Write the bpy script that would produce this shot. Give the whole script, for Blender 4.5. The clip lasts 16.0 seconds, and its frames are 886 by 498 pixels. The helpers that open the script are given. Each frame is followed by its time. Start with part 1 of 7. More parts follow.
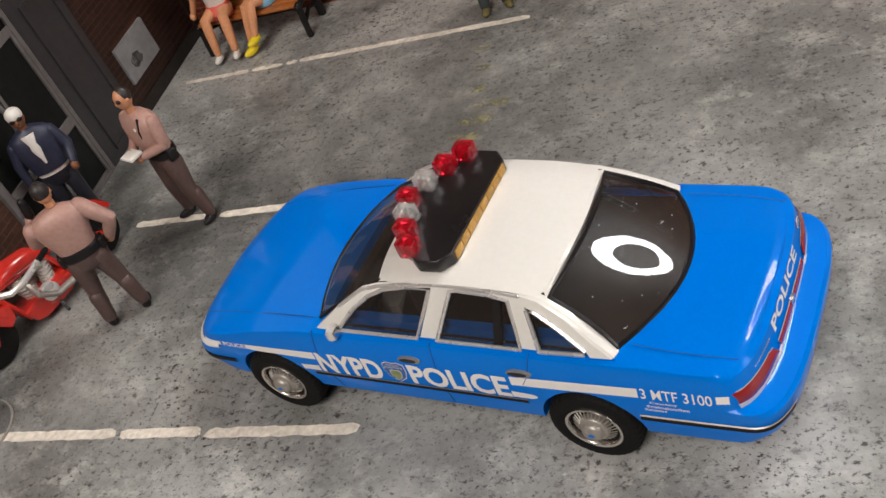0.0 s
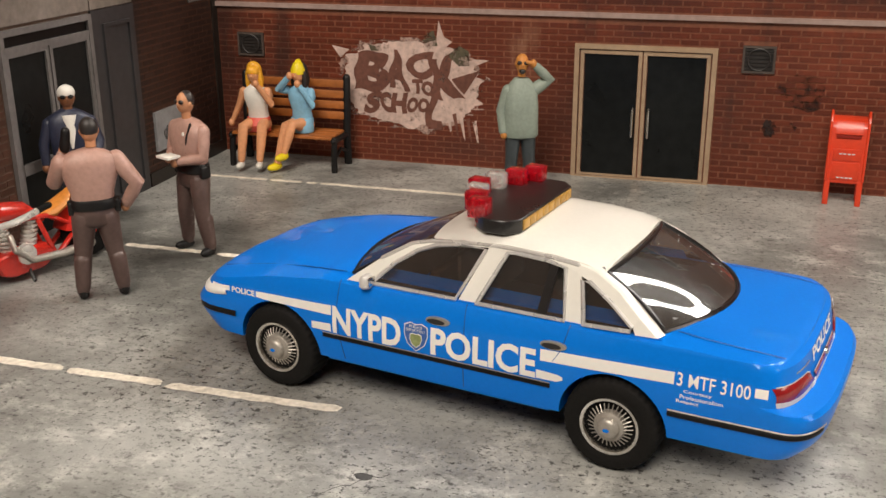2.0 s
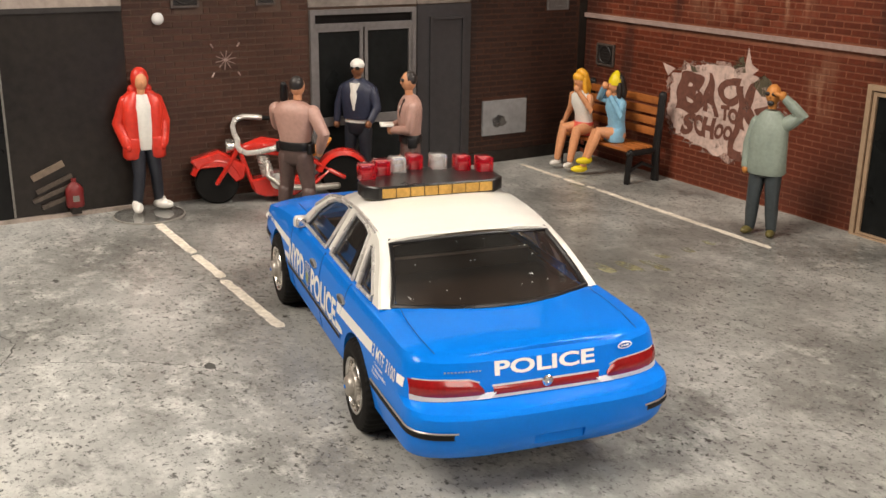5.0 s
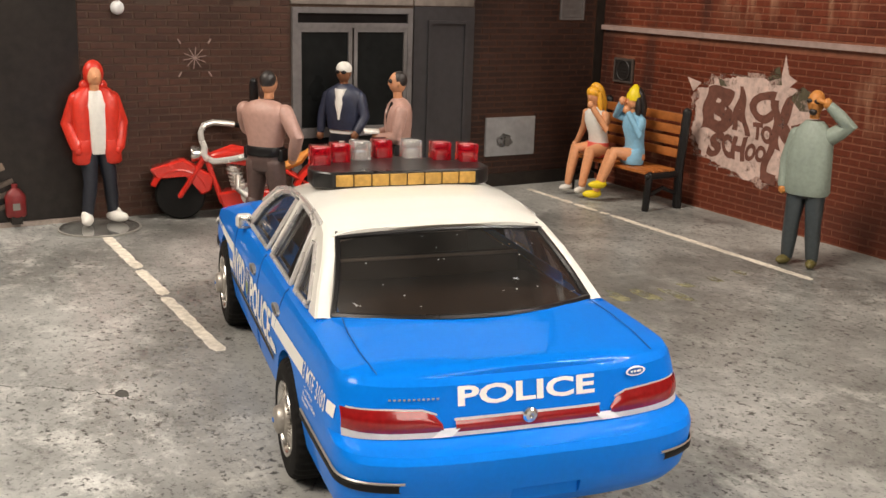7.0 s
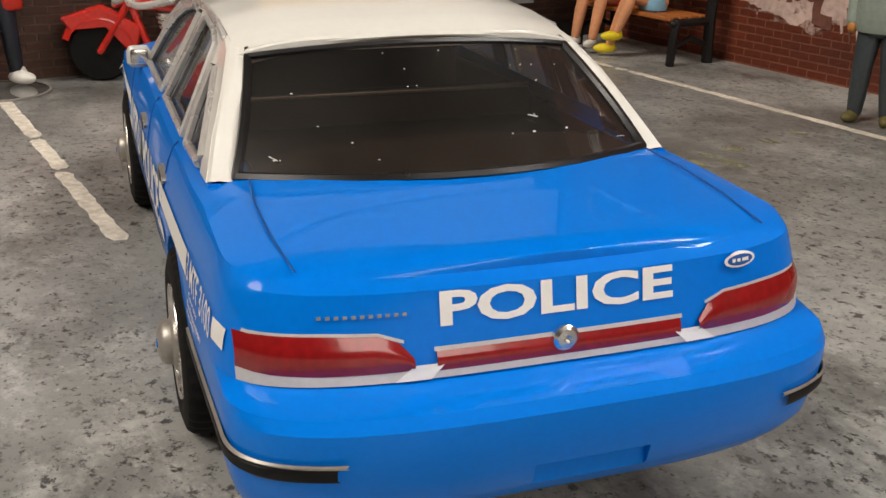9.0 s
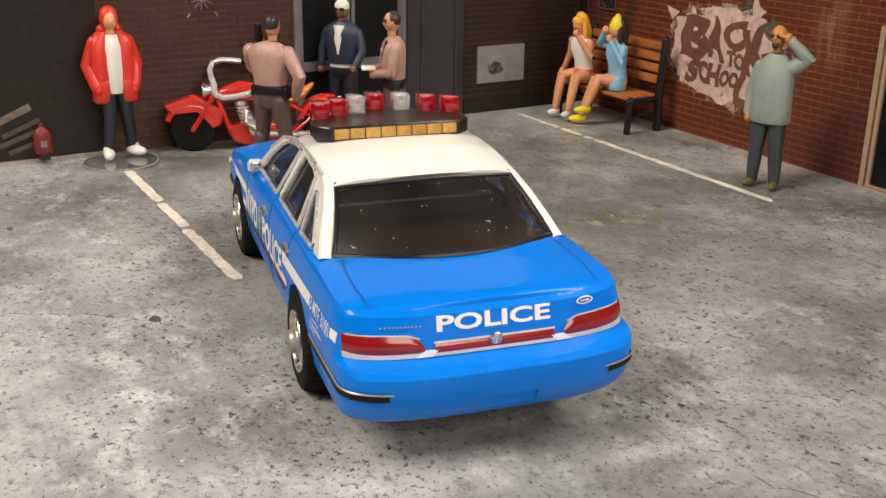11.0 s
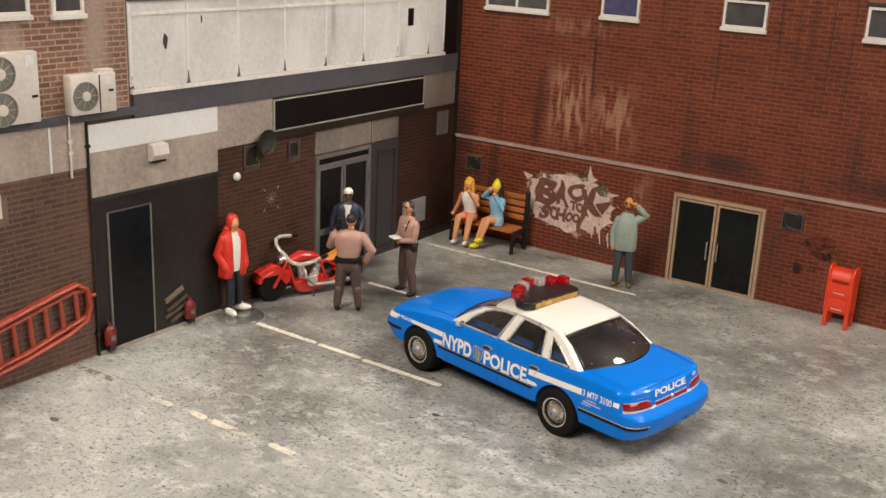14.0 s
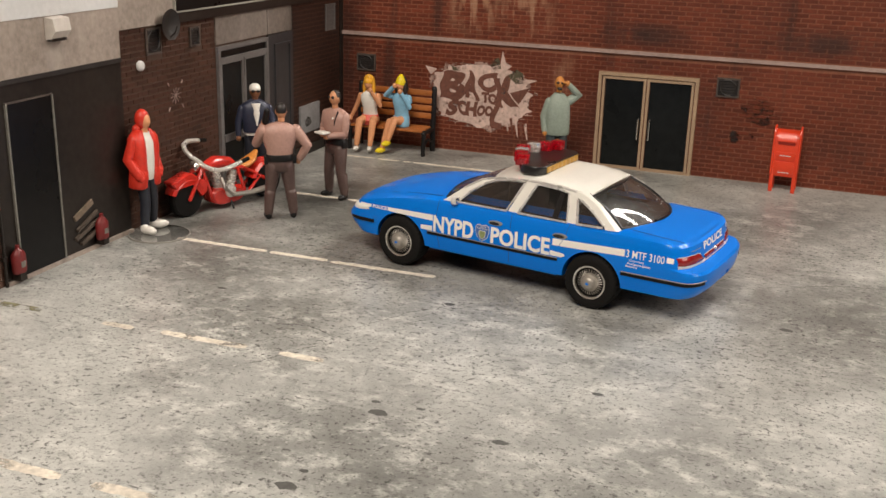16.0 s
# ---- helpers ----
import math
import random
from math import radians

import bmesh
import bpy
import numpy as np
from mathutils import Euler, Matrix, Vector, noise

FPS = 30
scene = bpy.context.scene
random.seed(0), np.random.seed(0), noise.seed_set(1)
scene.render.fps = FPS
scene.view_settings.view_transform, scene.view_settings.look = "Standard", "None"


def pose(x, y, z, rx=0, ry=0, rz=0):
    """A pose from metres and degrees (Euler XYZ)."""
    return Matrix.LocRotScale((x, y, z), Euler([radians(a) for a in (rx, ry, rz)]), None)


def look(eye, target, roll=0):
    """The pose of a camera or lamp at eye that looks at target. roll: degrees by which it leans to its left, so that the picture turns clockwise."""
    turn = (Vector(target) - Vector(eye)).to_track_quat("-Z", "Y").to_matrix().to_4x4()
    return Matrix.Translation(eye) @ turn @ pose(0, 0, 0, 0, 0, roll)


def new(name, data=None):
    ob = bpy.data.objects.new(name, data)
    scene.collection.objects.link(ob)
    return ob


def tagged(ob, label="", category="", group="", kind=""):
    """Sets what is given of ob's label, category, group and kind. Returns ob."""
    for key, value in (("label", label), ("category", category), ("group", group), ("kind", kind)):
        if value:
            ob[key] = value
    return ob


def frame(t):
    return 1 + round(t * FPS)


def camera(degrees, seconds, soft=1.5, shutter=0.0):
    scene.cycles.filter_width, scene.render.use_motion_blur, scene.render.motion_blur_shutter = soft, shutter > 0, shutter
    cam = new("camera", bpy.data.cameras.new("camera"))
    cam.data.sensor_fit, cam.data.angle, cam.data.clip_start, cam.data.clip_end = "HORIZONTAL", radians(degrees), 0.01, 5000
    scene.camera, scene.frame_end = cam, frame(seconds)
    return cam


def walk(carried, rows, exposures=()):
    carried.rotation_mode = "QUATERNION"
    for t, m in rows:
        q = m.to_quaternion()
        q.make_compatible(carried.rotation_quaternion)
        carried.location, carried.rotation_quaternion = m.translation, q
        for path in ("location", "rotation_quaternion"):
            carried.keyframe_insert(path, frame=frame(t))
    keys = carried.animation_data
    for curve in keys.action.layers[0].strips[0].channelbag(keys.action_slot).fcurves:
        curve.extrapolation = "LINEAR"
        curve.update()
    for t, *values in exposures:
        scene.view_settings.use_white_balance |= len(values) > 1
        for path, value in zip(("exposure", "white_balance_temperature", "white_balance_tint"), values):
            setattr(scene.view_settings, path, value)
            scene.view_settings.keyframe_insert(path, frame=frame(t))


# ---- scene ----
# A table-top model street at 1:64: the walk of the camera, in metres.
cam = camera(46, 16.0, soft=1.5)
walk(cam, [
    (0, look((0.14462, -0.19152, 0.10052), (0.10547, -0.12445, 0.03751), -26.08)),
    (0.5, look((0.12706, -0.19991, 0.07252), (0.10068, -0.11810, 0.02143), -10.13)),
    (1, look((0.12356, -0.21100, 0.06717), (0.09950, -0.12354, 0.02507), -4.17)),
    (1.5, look((0.12160, -0.22090, 0.06332), (0.09693, -0.13085, 0.02750), -1.28)),
    (2, look((0.12378, -0.22649, 0.06342), (0.09683, -0.13624, 0.02982), -0.30)),
    (2.5, look((0.12786, -0.23441, 0.06195), (0.09585, -0.14546, 0.02934), 0.52)),
    (3, look((0.14454, -0.23619, 0.06203), (0.10391, -0.15046, 0.03043), 1.23)),
    (3.5, look((0.17344, -0.22442, 0.06196), (0.11877, -0.14624, 0.03197), 2.22)),
    (3.7, look((0.18346, -0.21521, 0.06510), (0.12400, -0.14137, 0.03328), 1.66)),
    (5.8, look((0.21730, -0.16546, 0.05480), (0.13186, -0.12172, 0.02675), 1.20)),
    (6, look((0.21843, -0.16550, 0.05640), (0.13359, -0.12096, 0.02781), 0.97)),
    (6.5, look((0.22012, -0.16610, 0.05689), (0.13550, -0.12093, 0.02864), 1.11)),
    (7, look((0.19536, -0.15540, 0.04491), (0.11179, -0.10647, 0.01996), 1.76)),
    (7.5, look((0.17976, -0.14474, 0.03770), (0.09752, -0.09574, 0.00880), 1.48)),
    (8, look((0.17267, -0.14067, 0.03466), (0.09142, -0.09204, 0.00252), 1.02)),
    (8.5, look((0.17007, -0.13922, 0.03363), (0.08934, -0.09090, -0.00025), 1.07)),
    (9, look((0.16792, -0.13811, 0.03264), (0.08765, -0.08982, -0.00237), 1.08)),
    (11.3, look((0.22322, -0.16869, 0.05827), (0.14159, -0.12163, 0.02477), 0.84)),
    (11.5, look((0.23184, -0.17367, 0.06074), (0.15018, -0.12599, 0.02821), 1.02)),
    (12, look((0.23656, -0.17914, 0.06292), (0.15534, -0.13031, 0.03099), 2.11)),
    (12.5, look((0.23174, -0.21843, 0.07359), (0.15717, -0.15969, 0.04212), 4.18)),
    (13, look((0.22238, -0.24540, 0.07620), (0.15630, -0.17687, 0.04558), 3.79)),
    (13.5, look((0.20703, -0.27874, 0.09210), (0.14937, -0.20269, 0.06224), 3.74)),
    (14, look((0.20895, -0.31360, 0.10882), (0.15546, -0.23451, 0.07908), 2.69)),
    (14.5, look((0.20513, -0.32963, 0.11546), (0.15461, -0.24885, 0.08510), 1.98)),
    (15, look((0.19474, -0.33479, 0.10832), (0.14796, -0.25196, 0.07750), 1.51)),
    (15.5, look((0.17287, -0.32912, 0.09685), (0.13265, -0.24301, 0.06574), 1.31)),
    (16, look((0.14976, -0.31602, 0.07594), (0.11795, -0.22652, 0.04465), 1.64)),
], exposures=[(0.0, -0.24, 6100, 12), (1.0, 0.0, 6400, 11), (2.0, 0.12, 6620, 10), (3.0, 0.17, 6640, 10), (5.0, 0.23, 6600, 10), (6.5, 0.25, 6620, 10), (7.0, 0.24, 6600, 10), (7.6, -0.14, 6450, 10), (9.0, -0.22, 6420, 10), (11.3, 0.22, 6500, 10), (13.5, 0.13, 6580, 10), (16.0, 0.02, 6580, 10)])

# ---- light: a plain room with an unseen overhead light, an added side fill and a ring lamp beside the table ----
world = bpy.data.worlds.new("room_air")
scene.world = world
world.use_nodes = True
world.node_tree.nodes["Background"].inputs[0].default_value = (1.0, 0.93, 0.84, 1)
world.node_tree.nodes["Background"].inputs[1].default_value = 0.25


def area_lamp(name, eye, target, size, watts, colour, shape="DISK"):
    data = bpy.data.lights.new(name, "AREA")
    data.shape, data.size, data.energy, data.color = shape, size, watts, colour
    ob = new(name, data)
    ob.matrix_world = look(eye, target)
    return ob


# unseen soft overhead light, and a side fill added for the west wall
area_lamp("overhead_soft_light", (0.10, -0.70, 0.70), (0.09, -0.15, 0.0), 0.4, 7.6, (1.0, 0.90, 0.79), "SQUARE")
area_lamp("side_fill_light", (1.05, -0.20, 0.52), (0.02, -0.12, 0.03), 0.5, 4.2, (1.0, 0.90, 0.79), "SQUARE")

# ---- helpers of this scene: everything is modelled in millimetres ----
MM = 0.001


def finish(bm, mats, name, smooth=35):
    bmesh.ops.remove_doubles(bm, verts=bm.verts, dist=0.0005)
    bmesh.ops.recalc_face_normals(bm, faces=bm.faces)
    for v in bm.verts:
        v.co *= MM
    me = bpy.data.meshes.new(name)
    bm.to_mesh(me)
    bm.free()
    for m in mats if isinstance(mats, (list, tuple)) else [mats]:
        me.materials.append(m)
    if smooth:
        me.shade_smooth()
        me.set_sharp_from_angle(angle=radians(smooth))
    return me


def part(name, bm, material, parent, label="", smooth=35):
    ob = new(name, finish(bm, material, name, smooth))
    ob.parent = parent
    if label:
        tagged(ob, label)
    return ob


def thing(name, label, category, x=0, y=0, z=0, rz=0, group="", kind=""):
    ob = new(name)
    ob.empty_display_size = 0.005
    ob.matrix_world = pose(x * MM, y * MM, z * MM, 0, 0, rz)
    return tagged(ob, label, category, group, kind)


def solid(name, bm, material, label, category, group="", kind="", x=0, y=0, z=0, rz=0, smooth=35):
    ob = new(name, finish(bm, material, name, smooth))
    ob.matrix_world = pose(x * MM, y * MM, z * MM, 0, 0, rz)
    return tagged(ob, label, category, group, kind)


def box(bm, x0, x1, y0, y1, z0, z1, bevel=0.0, seg=2):
    made = bmesh.ops.create_cube(bm, size=1.0)["verts"]
    for v in made:
        v.co = Vector(((x0 + x1) / 2 + v.co.x * (x1 - x0), (y0 + y1) / 2 + v.co.y * (y1 - y0), (z0 + z1) / 2 + v.co.z * (z1 - z0)))
    if bevel:
        edges = list({e for v in made for e in v.link_edges})
        bmesh.ops.bevel(bm, geom=edges, offset=bevel, segments=seg, profile=0.5, affect="EDGES")


def ring(bm, centre, a, b, ra, rb, n):
    return [bm.verts.new(centre + a * (ra * math.cos(2 * math.pi * k / n)) + b * (rb * math.sin(2 * math.pi * k / n))) for k in range(n)]


def bridge(bm, r0, r1, mat=0):
    n = len(r0)
    for k in range(n):
        f = bm.faces.new((r0[k], r0[(k + 1) % n], r1[(k + 1) % n], r1[k]))
        f.material_index = mat


def tube(bm, pts, radii, n=10, mat=0, round_ends=True, flat=1.0):
    """A tapered limb through pts with rounded ends."""
    pts = [Vector(p) for p in pts]
    radii = list(radii) if isinstance(radii, (list, tuple)) else [radii] * len(pts)
    ways = []
    for k in range(len(pts)):
        a, b = pts[max(k - 1, 0)], pts[min(k + 1, len(pts) - 1)]
        ways.append((b - a).normalized())
    rows = [(p, w, r) for p, w, r in zip(pts, ways, radii)]
    if round_ends:
        p, w, r = rows[0]
        first = [(p - w * r * 0.95, w, r * 0.3), (p - w * r * 0.75, w, r * 0.66), (p - w * r * 0.4, w, r * 0.92)]
        p, w, r = rows[-1]
        last = [(p + w * r * 0.4, w, r * 0.92), (p + w * r * 0.75, w, r * 0.66), (p + w * r * 0.95, w, r * 0.3)]
        rows = first + rows + last
    up = Vector((0, 0, 1)) if abs(rows[0][1].z) < 0.8 else Vector((1, 0, 0))
    rings = []
    for p, w, r in rows:
        a = w.cross(up)
        a = a.normalized() if a.length > 1e-4 else Vector((0, 1, 0))
        b = a.cross(w).normalized()
        up = b
        rings.append(ring(bm, p, a, b, r, r * flat, n))
    for r0, r1 in zip(rings, rings[1:]):
        bridge(bm, r0, r1, mat)
    for r in (rings[0], rings[-1]):
        bm.faces.new(r).material_index = mat


def trunk_rows(bm, rows, n=14, mat=0, power=2.0):
    """An upright body from rows of z, cx, cy, rx, ry."""
    rings = []
    for z, cx, cy, rx, ry in rows:
        r = []
        for k in range(n):
            c, s = math.cos(2 * math.pi * k / n), math.sin(2 * math.pi * k / n)
            r.append(bm.verts.new((cx + rx * math.copysign(abs(c) ** (2 / power), c), cy + ry * math.copysign(abs(s) ** (2 / power), s), z)))
        rings.append(r)
    for r0, r1 in zip(rings, rings[1:]):
        bridge(bm, r0, r1, mat)
    for r in (rings[0], rings[-1]):
        bm.faces.new(r).material_index = mat


def ball(bm, c, r, mat=0, u=14, v=10, turn=None):
    r = (r, r, r) if isinstance(r, (int, float)) else r
    m = Matrix.Translation(c) @ (turn or Matrix.Identity(4)) @ Matrix.Diagonal((*r, 1))
    made = bmesh.ops.create_uvsphere(bm, u_segments=u, v_segments=v, radius=1.0, matrix=m)["verts"]
    for f in {f for w in made for f in w.link_faces}:
        f.material_index = mat


def rod(bm, p0, p1, r0, r1=None, n=16, mat=0):
    tube(bm, [p0, p1], [r0, r0 if r1 is None else r1], n, mat, round_ends=False)


def lathe(bm, profile, n=32, axis="y", mat=0, centre=(0, 0, 0)):
    """Turns rows of (radius, height) about an axis."""
    c = Vector(centre)
    a, b, w = {"y": (Vector((1, 0, 0)), Vector((0, 0, 1)), Vector((0, 1, 0))), "x": (Vector((0, 1, 0)), Vector((0, 0, 1)), Vector((1, 0, 0))),
               "z": (Vector((1, 0, 0)), Vector((0, 1, 0)), Vector((0, 0, 1)))}[axis]
    rings = [ring(bm, c + w * h, a, b, max(r, 1e-3), max(r, 1e-3), n) for r, h in profile]
    for r0, r1 in zip(rings, rings[1:]):
        bridge(bm, r0, r1, mat)
    for r in (rings[0], rings[-1]):
        bm.faces.new(r).material_index = mat


def prism(bm, pts, depth, at, mat=0):
    """A flat piece with the outline pts (u, v), at(u, v, d) giving its places for d from 0 to depth."""
    low = [bm.verts.new(at(u, v, 0.0)) for u, v in pts]
    top = [bm.verts.new(at(u, v, depth)) for u, v in pts]
    bridge(bm, low, top, mat)
    bm.faces.new(top).material_index = mat
    bm.faces.new(low).material_index = mat


def solid_text(body, width, height, offset=0.0, depth=0.0):
    """Letters of the built-in font, laid flat and stretched to width x height (mm), lower left corner at 0, as (vertices, faces)."""
    data = bpy.data.curves.new("lettering", "FONT")
    data.body, data.size, data.offset, data.resolution_u = body, 1.0, offset, 3
    ob = bpy.data.objects.new("lettering", data)
    scene.collection.objects.link(ob)
    deps = bpy.context.evaluated_depsgraph_get()
    me = bpy.data.meshes.new_from_object(ob.evaluated_get(deps))
    co = np.array([v.co[:2] for v in me.vertices])
    faces = [tuple(p.vertices) for p in me.polygons]
    bpy.data.objects.remove(ob)
    bpy.data.curves.remove(data)
    bpy.data.meshes.remove(me)
    lo, hi = co.min(0), co.max(0)
    return (co - lo) / (hi - lo) * [width, height], faces


# ---- materials ----
def nodes_of(name):
    m = bpy.data.materials.new(name)
    m.use_nodes = True
    t = m.node_tree
    return m, t.nodes, t.links, t.nodes["Principled BSDF"]


def surf(name, colour, rough=0.5, metal=0.0, fine=900.0, coarse=70.0, amount=0.12, bump=0.0, coat=0.0, second=None, island=0.0, rough_var=0.1, spec=0.5):
    """A painted or moulded surface with variation at two scales (cycles a metre)."""
    m, nodes, links, bsdf = nodes_of(name)
    where = nodes.new("ShaderNodeTexCoord").outputs["Object"]
    grain, cloud = nodes.new("ShaderNodeTexNoise"), nodes.new("ShaderNodeTexNoise")
    grain.inputs["Scale"].default_value, cloud.inputs["Scale"].default_value = fine, coarse
    grain.inputs["Detail"].default_value, cloud.inputs["Detail"].default_value = 3, 5
    for n in (grain, cloud):
        links.new(where, n.inputs["Vector"])
    add = nodes.new("ShaderNodeMath")
    add.operation = "ADD"
    links.new(grain.outputs["Fac"], add.inputs[0])
    links.new(cloud.outputs["Fac"], add.inputs[1])
    span = nodes.new("ShaderNodeMapRange")
    span.inputs["From Min"].default_value, span.inputs["From Max"].default_value = 0.65, 1.35
    links.new(add.outputs[0], span.inputs["Value"])
    mix = nodes.new("ShaderNodeMix")
    mix.data_type = "RGBA"
    dark = [c * (1 - amount) for c in colour]
    light = list(second) if second else [min(1, c * (1 + amount)) for c in colour]
    mix.inputs["A"].default_value, mix.inputs["B"].default_value = (*dark, 1), (*light, 1)
    links.new(span.outputs[0], mix.inputs["Factor"])
    colour_out = mix.outputs["Result"]
    if island:
        geo, hsv, vary = nodes.new("ShaderNodeNewGeometry"), nodes.new("ShaderNodeHueSaturation"), nodes.new("ShaderNodeMapRange")
        vary.inputs["To Min"].default_value, vary.inputs["To Max"].default_value = 1 - island, 1 + island
        links.new(geo.outputs["Random Per Island"], vary.inputs["Value"])
        links.new(vary.outputs[0], hsv.inputs["Value"])
        links.new(colour_out, hsv.inputs["Color"])
        colour_out = hsv.outputs[0]
    links.new(colour_out, bsdf.inputs["Base Color"])
    rmap = nodes.new("ShaderNodeMapRange")
    rmap.inputs["To Min"].default_value, rmap.inputs["To Max"].default_value = max(0.02, rough - rough_var), min(1, rough + rough_var)
    links.new(cloud.outputs["Fac"], rmap.inputs["Value"])
    links.new(rmap.outputs[0], bsdf.inputs["Roughness"])
    bsdf.inputs["Metallic"].default_value = metal
    bsdf.inputs["Specular IOR Level"].default_value = spec
    bsdf.inputs["Coat Weight"].default_value = coat
    bsdf.inputs["Coat Roughness"].default_value = 0.04
    if bump:
        b = nodes.new("ShaderNodeBump")
        b.inputs["Strength"].default_value, b.inputs["Distance"].default_value = 0.6, bump * MM
        links.new(add.outputs[0], b.inputs["Height"])
        links.new(b.outputs[0], bsdf.inputs["Normal"])
    return m


def glass(name, tint, see=0.5, rough=0.02, dust=0.0):
    """Thin tinted glass: see-through with a gloss that grows at grazing sight."""
    m, nodes, links, bsdf = nodes_of(name)
    out = nodes["Material Output"]
    clear, shine, mix, fres = nodes.new("ShaderNodeBsdfTransparent"), nodes.new("ShaderNodeBsdfGlossy"), nodes.new("ShaderNodeMixShader"), nodes.new("ShaderNodeMath")
    clear.inputs[0].default_value = (*[c * see for c in tint], 1)
    shine.inputs["Roughness"].default_value = rough
    face, steep = nodes.new("ShaderNodeLayerWeight"), nodes.new("ShaderNodeMath")
    steep.operation, steep.inputs[1].default_value = "POWER", 4.0
    links.new(face.outputs["Facing"], steep.inputs[0])
    fres.operation, fres.inputs[1].default_value, fres.inputs[2].default_value = "MULTIPLY_ADD", 0.9, 0.085
    links.new(steep.outputs[0], fres.inputs[0])
    links.new(fres.outputs[0], mix.inputs[0])
    links.new(clear.outputs[0], mix.inputs[1])
    if dust:
        # a film of dust: a wide, soft gloss and a little scattered light, in wiped patches
        soft, both, film, over = nodes.new("ShaderNodeBsdfGlossy"), nodes.new("ShaderNodeMixShader"), nodes.new("ShaderNodeBsdfDiffuse"), nodes.new("ShaderNodeMixShader")
        soft.inputs["Roughness"].default_value, both.inputs[0].default_value = 0.32, 0.22
        links.new(shine.outputs[0], both.inputs[1])
        links.new(soft.outputs[0], both.inputs[2])
        links.new(both.outputs[0], mix.inputs[2])
        film.inputs[0].default_value = (0.42, 0.40, 0.37, 1)
        n, r = nodes.new("ShaderNodeTexNoise"), nodes.new("ShaderNodeMapRange")
        n.inputs["Scale"].default_value, n.inputs["Detail"].default_value = 90, 8
        r.inputs["From Min"].default_value, r.inputs["From Max"].default_value, r.inputs["To Max"].default_value = 0.2, 0.9, dust
        links.new(nodes.new("ShaderNodeTexCoord").outputs["Object"], n.inputs["Vector"])
        links.new(n.outputs["Fac"], r.inputs["Value"])
        links.new(r.outputs[0], over.inputs[0])
        links.new(mix.outputs[0], over.inputs[1])
        links.new(film.outputs[0], over.inputs[2])
        links.new(over.outputs[0], out.inputs["Surface"])
    else:
        links.new(shine.outputs[0], mix.inputs[2])
        links.new(mix.outputs[0], out.inputs["Surface"])
    nodes.remove(bsdf)
    return m


def spray(name, colour, worn):
    """Thin sprayed paint with small gaps."""
    m = surf(name, colour, 0.6, 0, 900, 130, 0.3, spec=0.2)
    nodes, links = m.node_tree.nodes, m.node_tree.links
    n, r = nodes.new("ShaderNodeTexNoise"), nodes.new("ShaderNodeMapRange")
    n.inputs["Scale"].default_value, n.inputs["Detail"].default_value, n.inputs["Roughness"].default_value = 240, 6, 0.7
    r.inputs["From Min"].default_value, r.inputs["From Max"].default_value = worn - 0.08, worn + 0.06
    links.new(nodes.new("ShaderNodeTexCoord").outputs["Object"], n.inputs["Vector"])
    links.new(n.outputs["Fac"], r.inputs["Value"])
    links.new(r.outputs[0], nodes["Principled BSDF"].inputs["Alpha"])
    return m


BLUE = surf("blue_enamel", (0.0008, 0.172, 0.69), 0.4, 0, 2500, 40, 0.05, coat=0.4, rough_var=0.05, spec=0.04)
WHITE_ENAMEL = surf("cream_white_enamel", (0.78, 0.76, 0.70), 0.30, 0, 1500, 60, 0.03, coat=0.6, rough_var=0.05)
DECAL = surf("white_decal", (0.82, 0.80, 0.76), 0.4, 0, 1500, 100, 0.04)
BLACK_ENAMEL = surf("black_enamel", (0.012, 0.011, 0.011), 0.3, 0, 1500, 100, 0.3)
RUBBER = surf("black_rubber", (0.007, 0.0065, 0.006), 0.75, 0, 3000, 200, 0.35, bump=0.02, spec=0.18)
CHROME = surf("chrome", (0.72, 0.69, 0.65), 0.24, 1.0, 2000, 200, 0.15)
TRIM_SILVER = surf("bright_silver_trim", (0.66, 0.64, 0.62), 0.28, 0.5, 2000, 200, 0.1)
RUB_BLACK = surf("matt_black_strip", (0.006, 0.0055, 0.0055), 0.5, 0, 1500, 100, 0.3, spec=0.2)
POLISHED = surf("polished_bar_metal", (0.80, 0.77, 0.72), 0.28, 0.55, 2000, 200, 0.1)
SILVER = surf("silver_paint", (0.40, 0.37, 0.33), 0.42, 0.6, 2500, 200, 0.15)
BRIGHT_TRIM = surf("bright_silver_print", (0.60, 0.58, 0.56), 0.35, 0.2, 2500, 300, 0.08)
GOLD = surf("amber_gold_paint", (0.52, 0.30, 0.07), 0.38, 0.35, 2500, 300, 0.25)
RED_LENS = surf("red_tail_lens", (0.25, 0.008, 0.009), 0.2, 0, 2500, 200, 0.2, coat=0.6)
CAR_GLASS = glass("smoked_glass", (0.92, 0.82, 0.74), 0.6, dust=0.06)
INTERIOR = surf("dark_brown_plastic", (0.05, 0.035, 0.026), 0.6, 0, 900, 100, 0.3, spec=0.15)
CHASSIS = surf("dull_black_plastic", (0.008, 0.008, 0.008), 0.7, 0, 900, 100, 0.3, spec=0.1)


